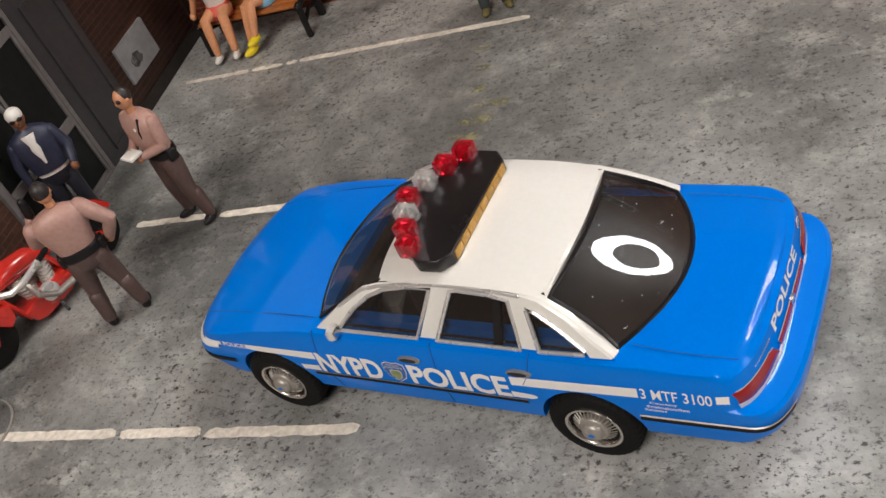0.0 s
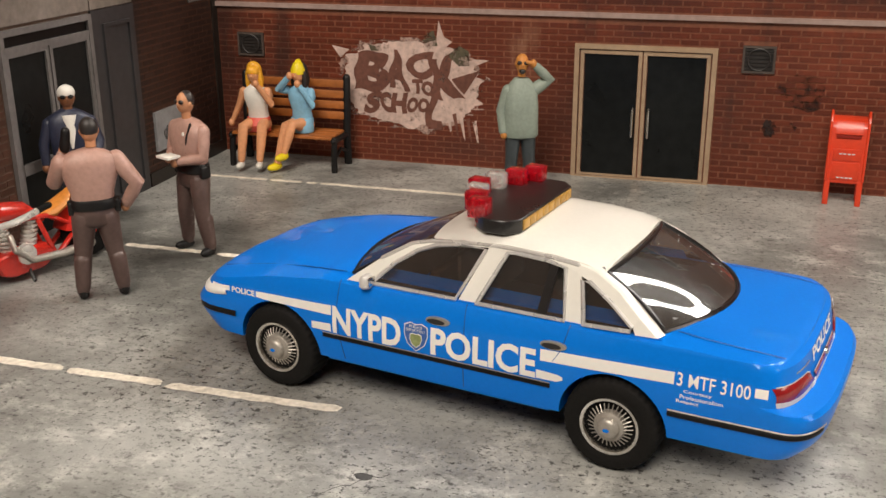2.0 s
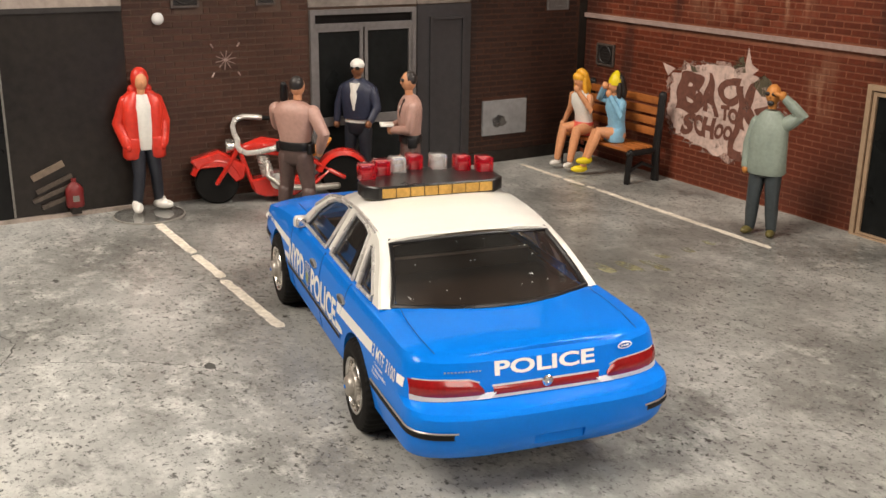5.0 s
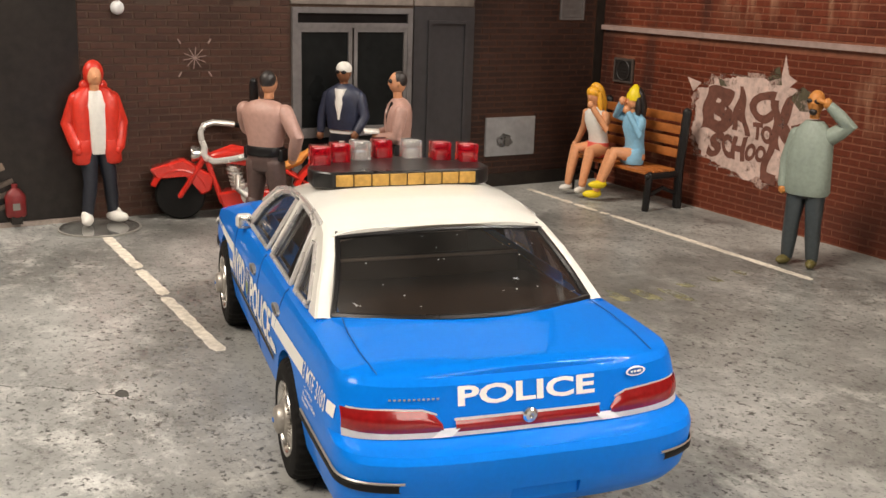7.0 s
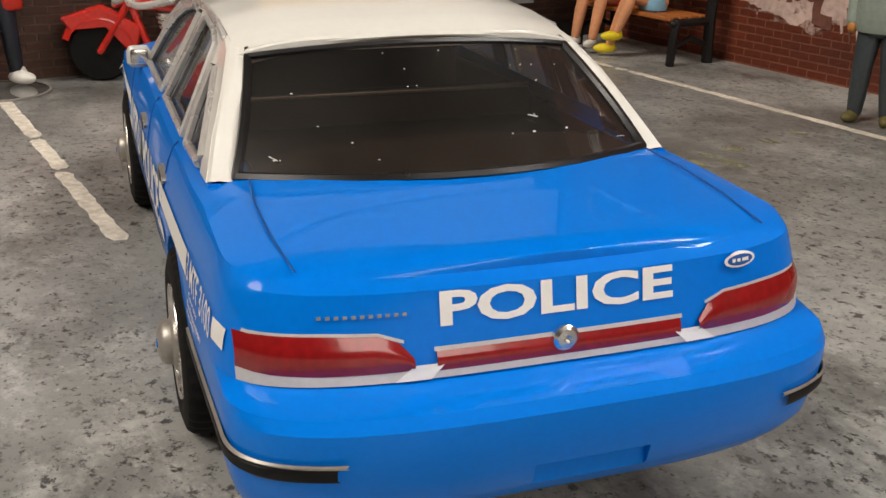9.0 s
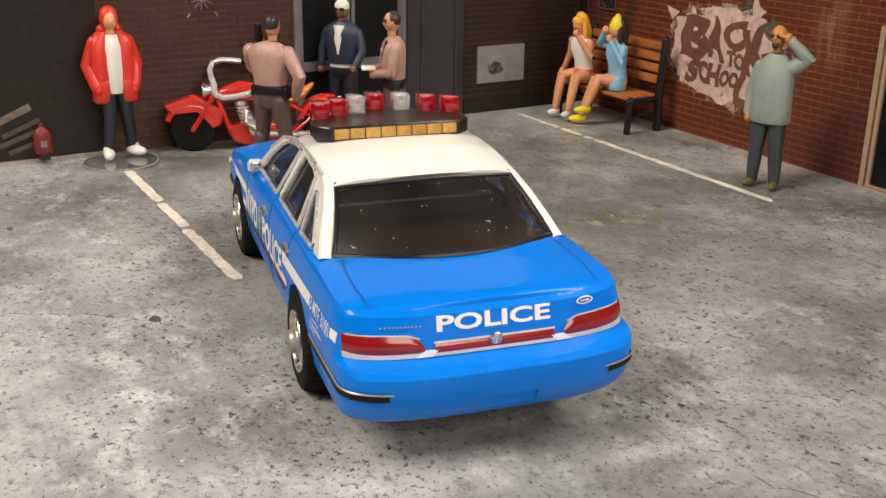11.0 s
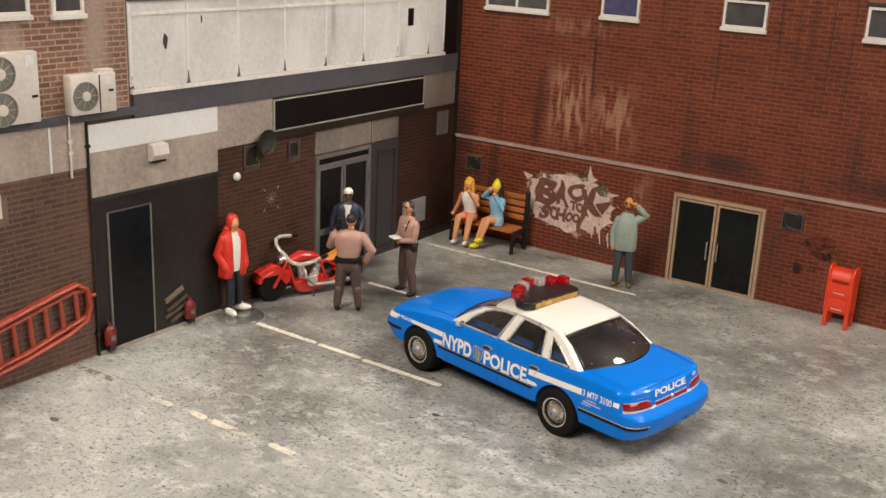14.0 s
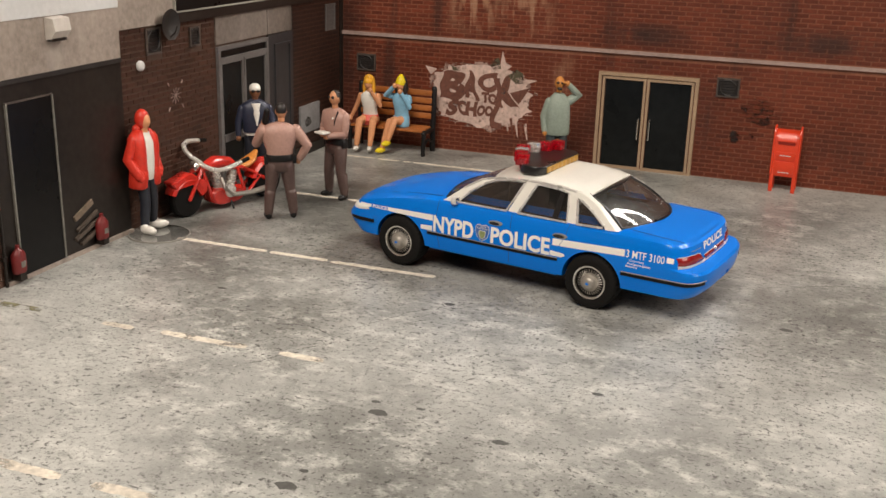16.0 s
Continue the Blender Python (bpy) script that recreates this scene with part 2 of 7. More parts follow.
def concrete_floor():
    """Printed concrete: pale and dark clouds, pits, oil spots and hair cracks under a satin film."""
    m, nodes, links, bsdf = nodes_of("printed_concrete")
    where = nodes.new("ShaderNodeTexCoord").outputs["Object"]

    def noise_at(scale, detail, rough=0.55, stretch=None):
        n = nodes.new("ShaderNodeTexNoise")
        n.inputs["Scale"].default_value, n.inputs["Detail"].default_value, n.inputs["Roughness"].default_value = scale, detail, rough
        if stretch:
            mp = nodes.new("ShaderNodeMapping")
            mp.inputs["Scale"].default_value = stretch
            links.new(where, mp.inputs[0])
            links.new(mp.outputs[0], n.inputs["Vector"])
        else:
            links.new(where, n.inputs["Vector"])
        return n.outputs["Fac"]

    def ramp(value, lo, hi):
        r = nodes.new("ShaderNodeMapRange")
        r.interpolation_type = "SMOOTHSTEP"
        r.inputs["From Min"].default_value, r.inputs["From Max"].default_value = lo, hi
        links.new(value, r.inputs["Value"])
        return r.outputs[0]

    def blend(a, b, fac, kind="MIX"):
        x = nodes.new("ShaderNodeMix")
        x.data_type, x.blend_type = "RGBA", kind
        for socket, v in (("A", a), ("B", b)):
            if isinstance(v, tuple):
                x.inputs[socket].default_value = (*v, 1)
            else:
                links.new(v, x.inputs[socket])
        if isinstance(fac, float):
            x.inputs["Factor"].default_value = fac
        else:
            links.new(fac, x.inputs["Factor"])
        return x.outputs["Result"]

    cloud = ramp(noise_at(24, 5, 0.6), 0.28, 0.68)
    base = blend((0.235, 0.236, 0.222), (0.525, 0.525, 0.494), cloud)
    base = blend(base, (0.645, 0.642, 0.60), ramp(noise_at(170, 8, 0.75, (0.85, 1.0, 1.0)), 0.47, 0.67))
    base = blend(base, (0.13, 0.127, 0.12), ramp(noise_at(330, 9, 0.85, (0.8, 1.0, 1.0)), 0.505, 0.715))
    smudge = ramp(noise_at(42, 6, 0.75, (0.7, 1.0, 1.0)), 0.585, 0.78)
    base = blend(base, (0.12, 0.117, 0.11), smudge)

    def gated(value, gate):
        both = nodes.new("ShaderNodeMath")
        both.operation = "MULTIPLY"
        links.new(value, both.inputs[0])
        links.new(gate, both.inputs[1])
        return both.outputs[0]

    base = blend(base, (0.085, 0.082, 0.076), gated(ramp(noise_at(950, 5, 0.7, (0.85, 1.0, 1.0)), 0.545, 0.64), ramp(noise_at(55, 4), 0.32, 0.55)))
    base = blend(base, (0.09, 0.088, 0.083), ramp(noise_at(1400, 4, 0.7), 0.56, 0.68))
    base = blend(base, (0.62, 0.61, 0.57), ramp(noise_at(900, 3), 0.63, 0.78))
    base = blend(base, (0.09, 0.088, 0.083), ramp(noise_at(190, 6, 0.75, (0.75, 1.0, 1.0)), 0.655, 0.78))
    # shade towards the walls and beside the car is painted in, over darker print
    # darker parts of the yard beyond the parking bays: centre, half reach and strength
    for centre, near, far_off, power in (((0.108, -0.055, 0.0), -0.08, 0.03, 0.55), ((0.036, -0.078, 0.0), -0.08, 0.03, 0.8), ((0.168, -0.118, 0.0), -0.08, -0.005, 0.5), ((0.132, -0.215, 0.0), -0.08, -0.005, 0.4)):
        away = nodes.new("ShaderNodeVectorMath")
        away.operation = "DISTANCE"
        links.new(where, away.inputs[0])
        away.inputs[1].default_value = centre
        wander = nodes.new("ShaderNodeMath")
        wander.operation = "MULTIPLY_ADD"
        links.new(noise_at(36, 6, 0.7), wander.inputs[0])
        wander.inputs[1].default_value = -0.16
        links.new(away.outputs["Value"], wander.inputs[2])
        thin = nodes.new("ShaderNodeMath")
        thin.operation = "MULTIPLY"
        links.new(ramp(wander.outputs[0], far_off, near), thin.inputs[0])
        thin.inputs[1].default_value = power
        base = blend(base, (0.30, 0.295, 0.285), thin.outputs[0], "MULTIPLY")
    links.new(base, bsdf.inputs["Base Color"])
    bsdf.inputs["Roughness"].default_value = 0.36
    b = nodes.new("ShaderNodeBump")
    b.inputs["Strength"].default_value, b.inputs["Distance"].default_value = 0.35, 0.00008
    links.new(noise_at(500, 5), b.inputs["Height"])
    links.new(b.outputs[0], bsdf.inputs["Normal"])
    return m


def brick_surface(name, colour, pale, dirt_shade, island=0.22, pale_at=0.62, wash=(), runs=(), amount=0.28):
    """Brick with its own tone piece by piece, pale wash and dark vertical runs on the wall's scale."""
    m = surf(name, colour, 0.5, 0, 900, 60, amount, bump=0.03, island=island, spec=0.36)
    nodes, links = m.node_tree.nodes, m.node_tree.links
    bsdf = nodes["Principled BSDF"]
    old = bsdf.inputs["Base Color"].links[0].from_socket
    where = nodes.new("ShaderNodeNewGeometry").outputs["Position"]

    def streak(scale, stretch, lo, hi):
        mp, n, r = nodes.new("ShaderNodeMapping"), nodes.new("ShaderNodeTexNoise"), nodes.new("ShaderNodeMapRange")
        mp.inputs["Scale"].default_value = stretch
        n.inputs["Scale"].default_value, n.inputs["Detail"].default_value = scale, 5
        r.interpolation_type = "SMOOTHSTEP"
        r.inputs["From Min"].default_value, r.inputs["From Max"].default_value = lo, hi
        links.new(where, mp.inputs[0])
        links.new(mp.outputs[0], n.inputs["Vector"])
        links.new(n.outputs["Fac"], r.inputs["Value"])
        return r.outputs[0]

    for tone, fac in ((pale, streak(75, (1, 1, 0.32), pale_at, pale_at + 0.16)), (dirt_shade, streak(95, (1, 1, 0.12), 0.60, 0.72)), (dirt_shade, streak(18, (1, 1, 1), 0.55, 0.8))):
        x = nodes.new("ShaderNodeMix")
        x.data_type = "RGBA"
        half = nodes.new("ShaderNodeMath")
        half.operation = "MULTIPLY"
        half.inputs[1].default_value = 0.6
        links.new(fac, half.inputs[0])
        links.new(half.outputs[0], x.inputs["Factor"])
        links.new(old, x.inputs["A"])
        x.inputs["B"].default_value = (*tone, 1)
        old = x.outputs["Result"]
    # lime wash patches (x0, x1, z0, z1) and dark water runs, bands and corner shade (x, z low, z high, half width), in
    # millimetres
    apart = nodes.new("ShaderNodeSeparateXYZ")
    links.new(where, apart.inputs[0])

    def calc(kind, a, b):
        n = nodes.new("ShaderNodeMath")
        n.operation = kind
        for k, v in enumerate((a, b)):
            if isinstance(v, (int, float)):
                n.inputs[k].default_value = v
            else:
                links.new(v, n.inputs[k])
        return n.outputs[0]

    def fade(value, lo, hi):
        r = nodes.new("ShaderNodeMapRange")
        r.interpolation_type = "SMOOTHSTEP"
        r.inputs["From Min"].default_value, r.inputs["From Max"].default_value = lo * MM, hi * MM
        links.new(value, r.inputs["Value"])
        return r.outputs[0]

    def between(value, lo, hi, soft):
        return calc("MULTIPLY", fade(value, lo, lo + soft), fade(value, hi, hi - soft))

    def tint(under, tone, fac):
        x = nodes.new("ShaderNodeMix")
        x.data_type = "RGBA"
        links.new(fac, x.inputs["Factor"])
        links.new(under, x.inputs["A"])
        x.inputs["B"].default_value = (*tone, 1)
        return x.outputs["Result"]

    for x0, x1, z0, z1, power in wash:
        area = calc("MULTIPLY", between(apart.outputs[0], x0, x1, (x1 - x0) * 0.4), between(apart.outputs[2], z0, z1, (z1 - z0) * 0.35))
        old = tint(old, pale, calc("MULTIPLY", calc("MULTIPLY", area, streak(430, (1, 1, 0.2), 0.44, 0.60)), power))
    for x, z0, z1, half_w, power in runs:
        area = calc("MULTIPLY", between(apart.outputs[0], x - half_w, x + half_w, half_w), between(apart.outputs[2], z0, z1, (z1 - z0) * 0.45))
        old = tint(old, dirt_shade, calc("MULTIPLY", calc("MULTIPLY", area, streak(300, (1, 1, 0.2), 0.25, 0.5)), power))
    links.new(old, bsdf.inputs["Base Color"])
    return m


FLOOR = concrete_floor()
PAINT_LINE = spray("worn_road_paint", (0.72, 0.66, 0.56), 0.34)
FAINT_LINE = spray("rubbed_road_paint", (0.66, 0.60, 0.51), 0.42)
OLD_LINE = spray("faded_ochre_road_paint", (0.27, 0.255, 0.15), 0.52)
# runs at x 2 and 12 paint the corner's shade into the brick
WALL_MARKS = dict(wash=((34, 57, 35, 70, 0.9), (51, 74, 35, 64, 0.75), (26, 68, 74, 83, 0.4), (70, 80, 18, 36, 0.4)),
                          runs=((53.6, 46, 90, 0.9, 0.95), (95.2, 48, 88, 0.6, 0.8), (113, 60, 112, 0.8, 0.7), (118.5, 50, 112, 0.7, 0.7), (122.5, 64, 112, 0.9, 0.6), (128, 56, 112, 0.6, 0.7), (134, 50, 110, 0.7, 0.7),
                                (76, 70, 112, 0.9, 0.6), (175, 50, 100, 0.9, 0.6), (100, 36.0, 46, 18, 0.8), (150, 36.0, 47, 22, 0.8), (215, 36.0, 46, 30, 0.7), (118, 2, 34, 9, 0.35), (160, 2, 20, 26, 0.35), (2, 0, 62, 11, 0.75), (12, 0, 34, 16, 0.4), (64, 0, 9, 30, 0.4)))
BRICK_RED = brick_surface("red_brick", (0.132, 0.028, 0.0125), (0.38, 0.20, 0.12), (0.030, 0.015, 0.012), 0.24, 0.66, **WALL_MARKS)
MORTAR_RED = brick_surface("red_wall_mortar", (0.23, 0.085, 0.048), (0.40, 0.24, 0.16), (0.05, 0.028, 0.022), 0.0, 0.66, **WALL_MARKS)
# printed grime and the print's shading towards the corner, both in the colour
CONCRETE_GRIMY_DARK = brick_surface("dark_grimy_concrete_panel", (0.175, 0.145, 0.124), (0.37, 0.325, 0.29), (0.08, 0.07, 0.06), island=0.04, pale_at=0.54)
BRICK_BROWN = brick_surface("red_brown_brick", (0.098, 0.050, 0.035), (0.17, 0.12, 0.095), (0.035, 0.022, 0.018), pale_at=0.66)
MORTAR_BROWN = surf("brown_wall_mortar", (0.150, 0.095, 0.070), 0.8, 0, 900, 50, 0.25)
# corner brick: the print's dark shading is put into the brick colour
BRICK_CORNER = brick_surface("shaded_corner_brick", (0.030, 0.0145, 0.0105), (0.06, 0.045, 0.036), (0.014, 0.010, 0.009), pale_at=0.7)
BRICK_DARK = brick_surface("dark_brown_brick", (0.055, 0.0225, 0.0135), (0.13, 0.10, 0.08), (0.025, 0.018, 0.016), pale_at=0.7)
BRICK_PALE = brick_surface("weathered_brown_brick", (0.185, 0.095, 0.062), (0.42, 0.33, 0.28), (0.09, 0.055, 0.045), pale_at=0.5)
MORTAR_DARK = surf("dark_wall_mortar", (0.080, 0.046, 0.031), 0.8, 0, 900, 50, 0.25)
MORTAR_PALE = surf("pale_wall_mortar", (0.34, 0.25, 0.20), 0.8, 0, 900, 50, 0.25)
CONCRETE = brick_surface("weathered_concrete_panel", (0.33, 0.272, 0.232), (0.45, 0.39, 0.345), (0.14, 0.12, 0.10), island=0.04, pale_at=0.52)
BEIGE = surf("beige_render", (0.50, 0.44, 0.35), 0.6, 0, 700, 60, 0.15)
FASCIA = surf("grey_blue_fascia", (0.072, 0.069, 0.080), 0.5, 0, 900, 60, 0.25)
WHITE_BOARD = surf("white_board", (0.66, 0.65, 0.64), 0.45, 0, 900, 60, 0.08)
PANEL = brick_surface("grimy_white_panel", (0.52, 0.505, 0.485), (0.68, 0.67, 0.65), (0.20, 0.19, 0.185), island=0.14, pale_at=0.50, amount=0.14)
FRAME_WHITE = surf("white_window_frame", (0.66, 0.62, 0.58), 0.5, 0, 900, 90, 0.15)
PANE = surf("dark_window_pane", (0.065, 0.062, 0.062), 0.12, 0, 300, 60, 0.35)
PANE_BLUE = surf("blue_window_pane", (0.055, 0.055, 0.13), 0.12, 0, 300, 60, 0.35)
SHUTTER = surf("black_shutter", (0.021, 0.0165, 0.0138), 0.35, 0, 600, 60, 0.4, rough_var=0.08, spec=0.3)
DARK_DOOR = surf("black_door_leaf", (0.010, 0.011, 0.011), 0.3, 0, 500, 60, 0.4, spec=0.15)
TAN = surf("tan_aluminium_frame", (0.43, 0.30, 0.195), 0.45, 0.2, 900, 120, 0.15)
GREY_FRAME = surf("grey_metal_frame", (0.160, 0.148, 0.144), 0.45, 0.2, 900, 120, 0.2)
GREY_PANEL = surf("slate_grey_panel", (0.036, 0.034, 0.036), 0.45, 0, 700, 60, 0.25)
SIGN_BLACK = surf("black_sign_board", (0.007, 0.0065, 0.0065), 0.3, 0, 600, 60, 0.3, spec=0.2)
LEDGE = surf("pale_stone_ledge", (0.36, 0.255, 0.225), 0.6, 0, 900, 120, 0.2)
AC_WHITE = surf("cream_metal_casing", (0.58, 0.53, 0.48), 0.45, 0, 900, 90, 0.1)
AC_BLADE = surf("pale_grey_fan_blade", (0.33, 0.31, 0.27), 0.5, 0, 900, 90, 0.2)
AC_GREY = surf("grey_fan_grille", (0.17, 0.16, 0.14), 0.5, 0, 900, 90, 0.2)
VENT_RIM = surf("dull_vent_rim", (0.075, 0.057, 0.048), 0.5, 0, 900, 90, 0.3)
VENT = surf("dark_vent_grille", (0.022, 0.018, 0.016), 0.5, 0, 900, 90, 0.3)
LEDGE_GREY = surf("pale_grey_sheet", (0.25, 0.25, 0.255), 0.5, 0, 700, 90, 0.2)
BARRIER = surf("faded_red_barrier_plastic", (0.33, 0.050, 0.026), 0.5, 0, 900, 90, 0.2)
RED_PAINT = surf("dull_red_paint", (0.16, 0.014, 0.014), 0.45, 0, 900, 90, 0.25)
TIMBER = surf("old_timber", (0.17, 0.125, 0.09), 0.7, 0, 900, 90, 0.3)
TIMBER_DARK = surf("grimy_dark_timber", (0.075, 0.055, 0.042), 0.7, 0, 900, 90, 0.35)
STAIN = surf("black_soot_stain", (0.03, 0.02, 0.018), 0.7, 0, 900, 90, 0.3)
GRIME = spray("grey_grime_run", (0.10, 0.095, 0.09), 0.47)
GRIME_DARK = spray("dark_grime_mark", (0.05, 0.045, 0.04), 0.36)
SOOT_THIN = spray("thin_soot_smear", (0.04, 0.022, 0.018), 0.56)
SOOT = spray("soot_smear", (0.03, 0.02, 0.018), 0.5)
ROOM = surf("plain_room_wall", (0.20, 0.185, 0.167), 0.9, 0, 50, 3, 0.04)

# ---- ground and the room round it ----
bm = bmesh.new()
box(bm, -3, 460, -520, 3, -4, 0)
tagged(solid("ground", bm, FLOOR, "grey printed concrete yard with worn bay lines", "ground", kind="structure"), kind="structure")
bm = bmesh.new()
box(bm, -500, 1100, -1100, 600, -34, -4.2, 2)
solid("table_top", bm, TIMBER, "wooden table top under the model yard", "table", kind="structure")
for name, b in (("wall_room_north", (-1200, 1800, 1400, 1420, -800, 1600)), ("wall_room_south", (-1200, 1800, -1820, -1800, -800, 1600)),
                ("wall_room_west", (-1220, -1200, -1800, 1400, -800, 1600)), ("wall_room_east", (1800, 1820, -1800, 1400, -800, 1600)),
                ("ceiling", (-1220, 1820, -1820, 1420, 1600, 1620)), ("floor", (-1220, 1820, -1820, 1420, -820, -800))):
    bm = bmesh.new()
    box(bm, *b)
    solid(name, bm, ROOM, "plain cream room surface", name.split("_")[0], kind="structure")


# ---- bay lines on the ground ----
def bay_line(x0, x1, y, width, mat, label, seed, name="road_marking"):
    rnd = random.Random(seed)
    bm = bmesh.new()
    n = max(6, int((x1 - x0) / 1.2))
    rows = []
    for k in range(n + 1):
        x = x0 + (x1 - x0) * k / n
        end = 0.55 if k in (0, n) else 1.0
        rows.append([bm.verts.new((x + rnd.uniform(-0.3, 0.3), y + s * (width / 2) * end + rnd.uniform(-0.16, 0.16), h)) for s, h in ((-1, 0.0), (-1, 0.03), (1, 0.03), (1, 0.0))])
    for a, b in zip(rows, rows[1:]):
        for i in range(3):
            bm.faces.new((a[i], a[i + 1], b[i + 1], b[i]))
    ob = new(name, finish(bm, mat, name, 0))
    return tagged(ob, label, "road marking", "bay lines", "structure")


LINES = [(13.0, 36.5, -117.2, 1.7), (37.4, 52.0, -117.3, 1.6), (53.0, 77.6, -117.6, 1.7), (5.5, 22.0, -22.6, 1.3), (23.0, 30.5, -22.5, 1.3), (31.3, 34.0, -22.4, 1.2),
         (34.8, 85.6, -22.3, 1.5), (16.0, 34.0, -69.4, 1.5), (35.0, 58.0, -69.6, 1.6), (58.6, 79.0, -69.8, 1.6), (29.5, 36.3, -166.9, 1.7), (42.0, 60.0, -166.3, 1.9),
         (66.5, 75.0, -166.1, 1.8), (22.0, 38.5, -214.9, 1.9), (44.0, 59.0, -214.8, 2.0), (64.0, 74.0, -214.6, 2.0)]
for k, (x0, x1, y, w) in enumerate(LINES):
    bay_line(x0, x1, y, w, PAINT_LINE if y > -150 else FAINT_LINE, "worn cream-white painted bay line on the concrete", k)
bay_line(0.5, 15.5, -166.6, 1.8, OLD_LINE, "faded ochre bay line beside the wall", 41)
for k, (x0, x1, y, w) in enumerate([(76.5, 82.5, -57.5, 2.2), (78.0, 84.5, -53.0, 2.4), (79.0, 86.5, -48.5, 2.0), (76.5, 81.0, -43.5, 2.2), (77.5, 80.5, -37.0, 1.6), (76.0, 79.0, -30.0, 1.5)]):
    bay_line(x0, x1, y, w, OLD_LINE, "faded ochre paint smear on the concrete", 50 + k)


# hair crack in the concrete, with oil drips beside it
GROUND_DARK = surf("dark_ground_stain", (0.10, 0.098, 0.092), 0.5, 0, 900, 200, 0.3)
rnd = random.Random(23)
for k, pts in enumerate([[(63.5, -172), (70.9, -160.5), (74.0, -150), (79.5, -140), (84, -134), (90, -130)], [(72, -156), (66, -153), (60, -154)], [(150, -92), (162, -86), (176, -84), (195, -78)]]):
    bm = bmesh.new()
    fine = []
    for (a, b), (c, d) in zip(pts, pts[1:]):
        fine += [(a + (c - a) * i / 7 + rnd.uniform(-0.5, 0.5), b + (d - b) * i / 7 + rnd.uniform(-0.5, 0.5)) for i in range(7)]
    rows = [[bm.verts.new((x, y + s * rnd.uniform(0.05, 0.16), 0.012)) for s in (-1, 1)] for x, y in fine]
    for r0, r1 in zip(rows, rows[1:]):
        bm.faces.new((r0[0], r0[1], r1[1], r1[0]))
    tagged(new("ground_crack", finish(bm, GROUND_DARK, "ground_crack", 0)), "thin dark crack in the concrete", "crack", "", "structure")
for x, y, r in ((91.4, -180.2, 1.7), (97.2, -176.5, 0.7), (89.6, -176.9, 0.8), (88.5, -205.0, 1.6), (89.0, -200.5, 0.7), (86.0, -131.5, 1.1), (150.0, -118.0, 1.3), (122.0, -160.0, 1.0), (112, -182, 1.2), (40, -142, 0.9), (22, -188, 1.4)):
    bm = bmesh.new()
    bm.faces.new([bm.verts.new((x + r * math.cos(2 * math.pi * k / 14) * rnd.uniform(0.8, 1.2), y + 0.62 * r * math.sin(2 * math.pi * k / 14) * rnd.uniform(0.75, 1.2), 0.014)) for k in range(14)])
    tagged(new("oil_spot", finish(bm, GROUND_DARK, "oil_spot", 0)), "small dark oil drip on the concrete", "stain", "oil drips", "structure")

# ---- the two model walls ----
bm = bmesh.new()
box(bm, -3, 0, -330, 3, 0, 112)
WEST = solid("wall_west", bm, MORTAR_DARK, "printed card wall with shop front, garage and brickwork", "wall", kind="structure")
bm = bmesh.new()
box(bm, 0, 320, 0, 3, 0, 112)
NORTH = solid("wall_north", bm, MORTAR_RED, "red-brown brick wall with graffiti and a double door", "wall", kind="structure")


def west(y, z, d):
    return (d, y, z)


def north(x, z, d):
    return (x, -d, z)


def slab(name, wall, a0, a1, z0, z1, d0, d1, mat, parent, label="", bevel=0.0):
    bm = bmesh.new()
    if wall is west:
        box(bm, d0, d1, a0, a1, z0, z1, bevel)
    else:
        box(bm, a0, a1, -d1, -d0, z0, z1, bevel)
    return part(name, bm, mat, parent, label)


def frame_bars(name, wall, a0, a1, z0, z1, w, d0, d1, mat, parent, label="", sill=None):
    """Four bars round an opening."""
    bm = bmesh.new()
    low = sill or w
    for b in ((a0, a0 + w, z0 + low, z1 - w), (a1 - w, a1, z0 + low, z1 - w), (a0, a1, z1 - w, z1), (a0, a1, z0, z0 + low)):
        if wall is west:
            box(bm, d0, d1, b[0], b[1], b[2], b[3])
        else:
            box(bm, b[0], b[1], -d1, -d0, b[2], b[3])
    return part(name, bm, mat, parent, label)


def structure(name, label, category):
    return thing(name, label, category, kind="structure")


def blot(name, wall, a, z, ra, rz, mat, parent, seed, n=22, depth=0.16):
    rnd = random.Random(seed)
    bm = bmesh.new()
    prism(bm, [(a + ra * math.cos(2 * math.pi * k / n) * rnd.uniform(0.72, 1.12), z + rz * math.sin(2 * math.pi * k / n) * rnd.uniform(0.72, 1.12)) for k in range(n)], depth, wall)
    return part(name, bm, mat, parent, "", 0)


# mortar fields of other tones behind the bricks of the west wall
slab("mortar_bed", west, -330, -146, 62, 112, 0, 0.1, MORTAR_PALE, WEST)
slab("mortar_bed", west, -330, -159.6, 0, 49, 0, 0.05, MORTAR_BROWN, WEST)
# the bed behind the shaded corner brick is darkened with it
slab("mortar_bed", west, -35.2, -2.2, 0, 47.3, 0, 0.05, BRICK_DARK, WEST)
# upper storey of the west wall
slab("concrete_band", west, -330, -159.6, 49, 60.2, 0, 0.35, CONCRETE, WEST, "stained grey concrete band")
for k, y in enumerate((-186.0, -169.4)):
    slab("joint_strip", west, y - 0.3, y + 0.3, 49.2, 60, 0.35, 0.5, WHITE_BOARD, WEST)
slab("fascia_strip", west, -330, -145.2, 60.2, 62.2, 0, 0.9, FASCIA, WEST, "dark grey fascia strip")
slab("fascia_band", west, -145.2, -2.2, 59.2, 65.2, 0, 0.9, FASCIA, WEST, "grey blue painted fascia band")
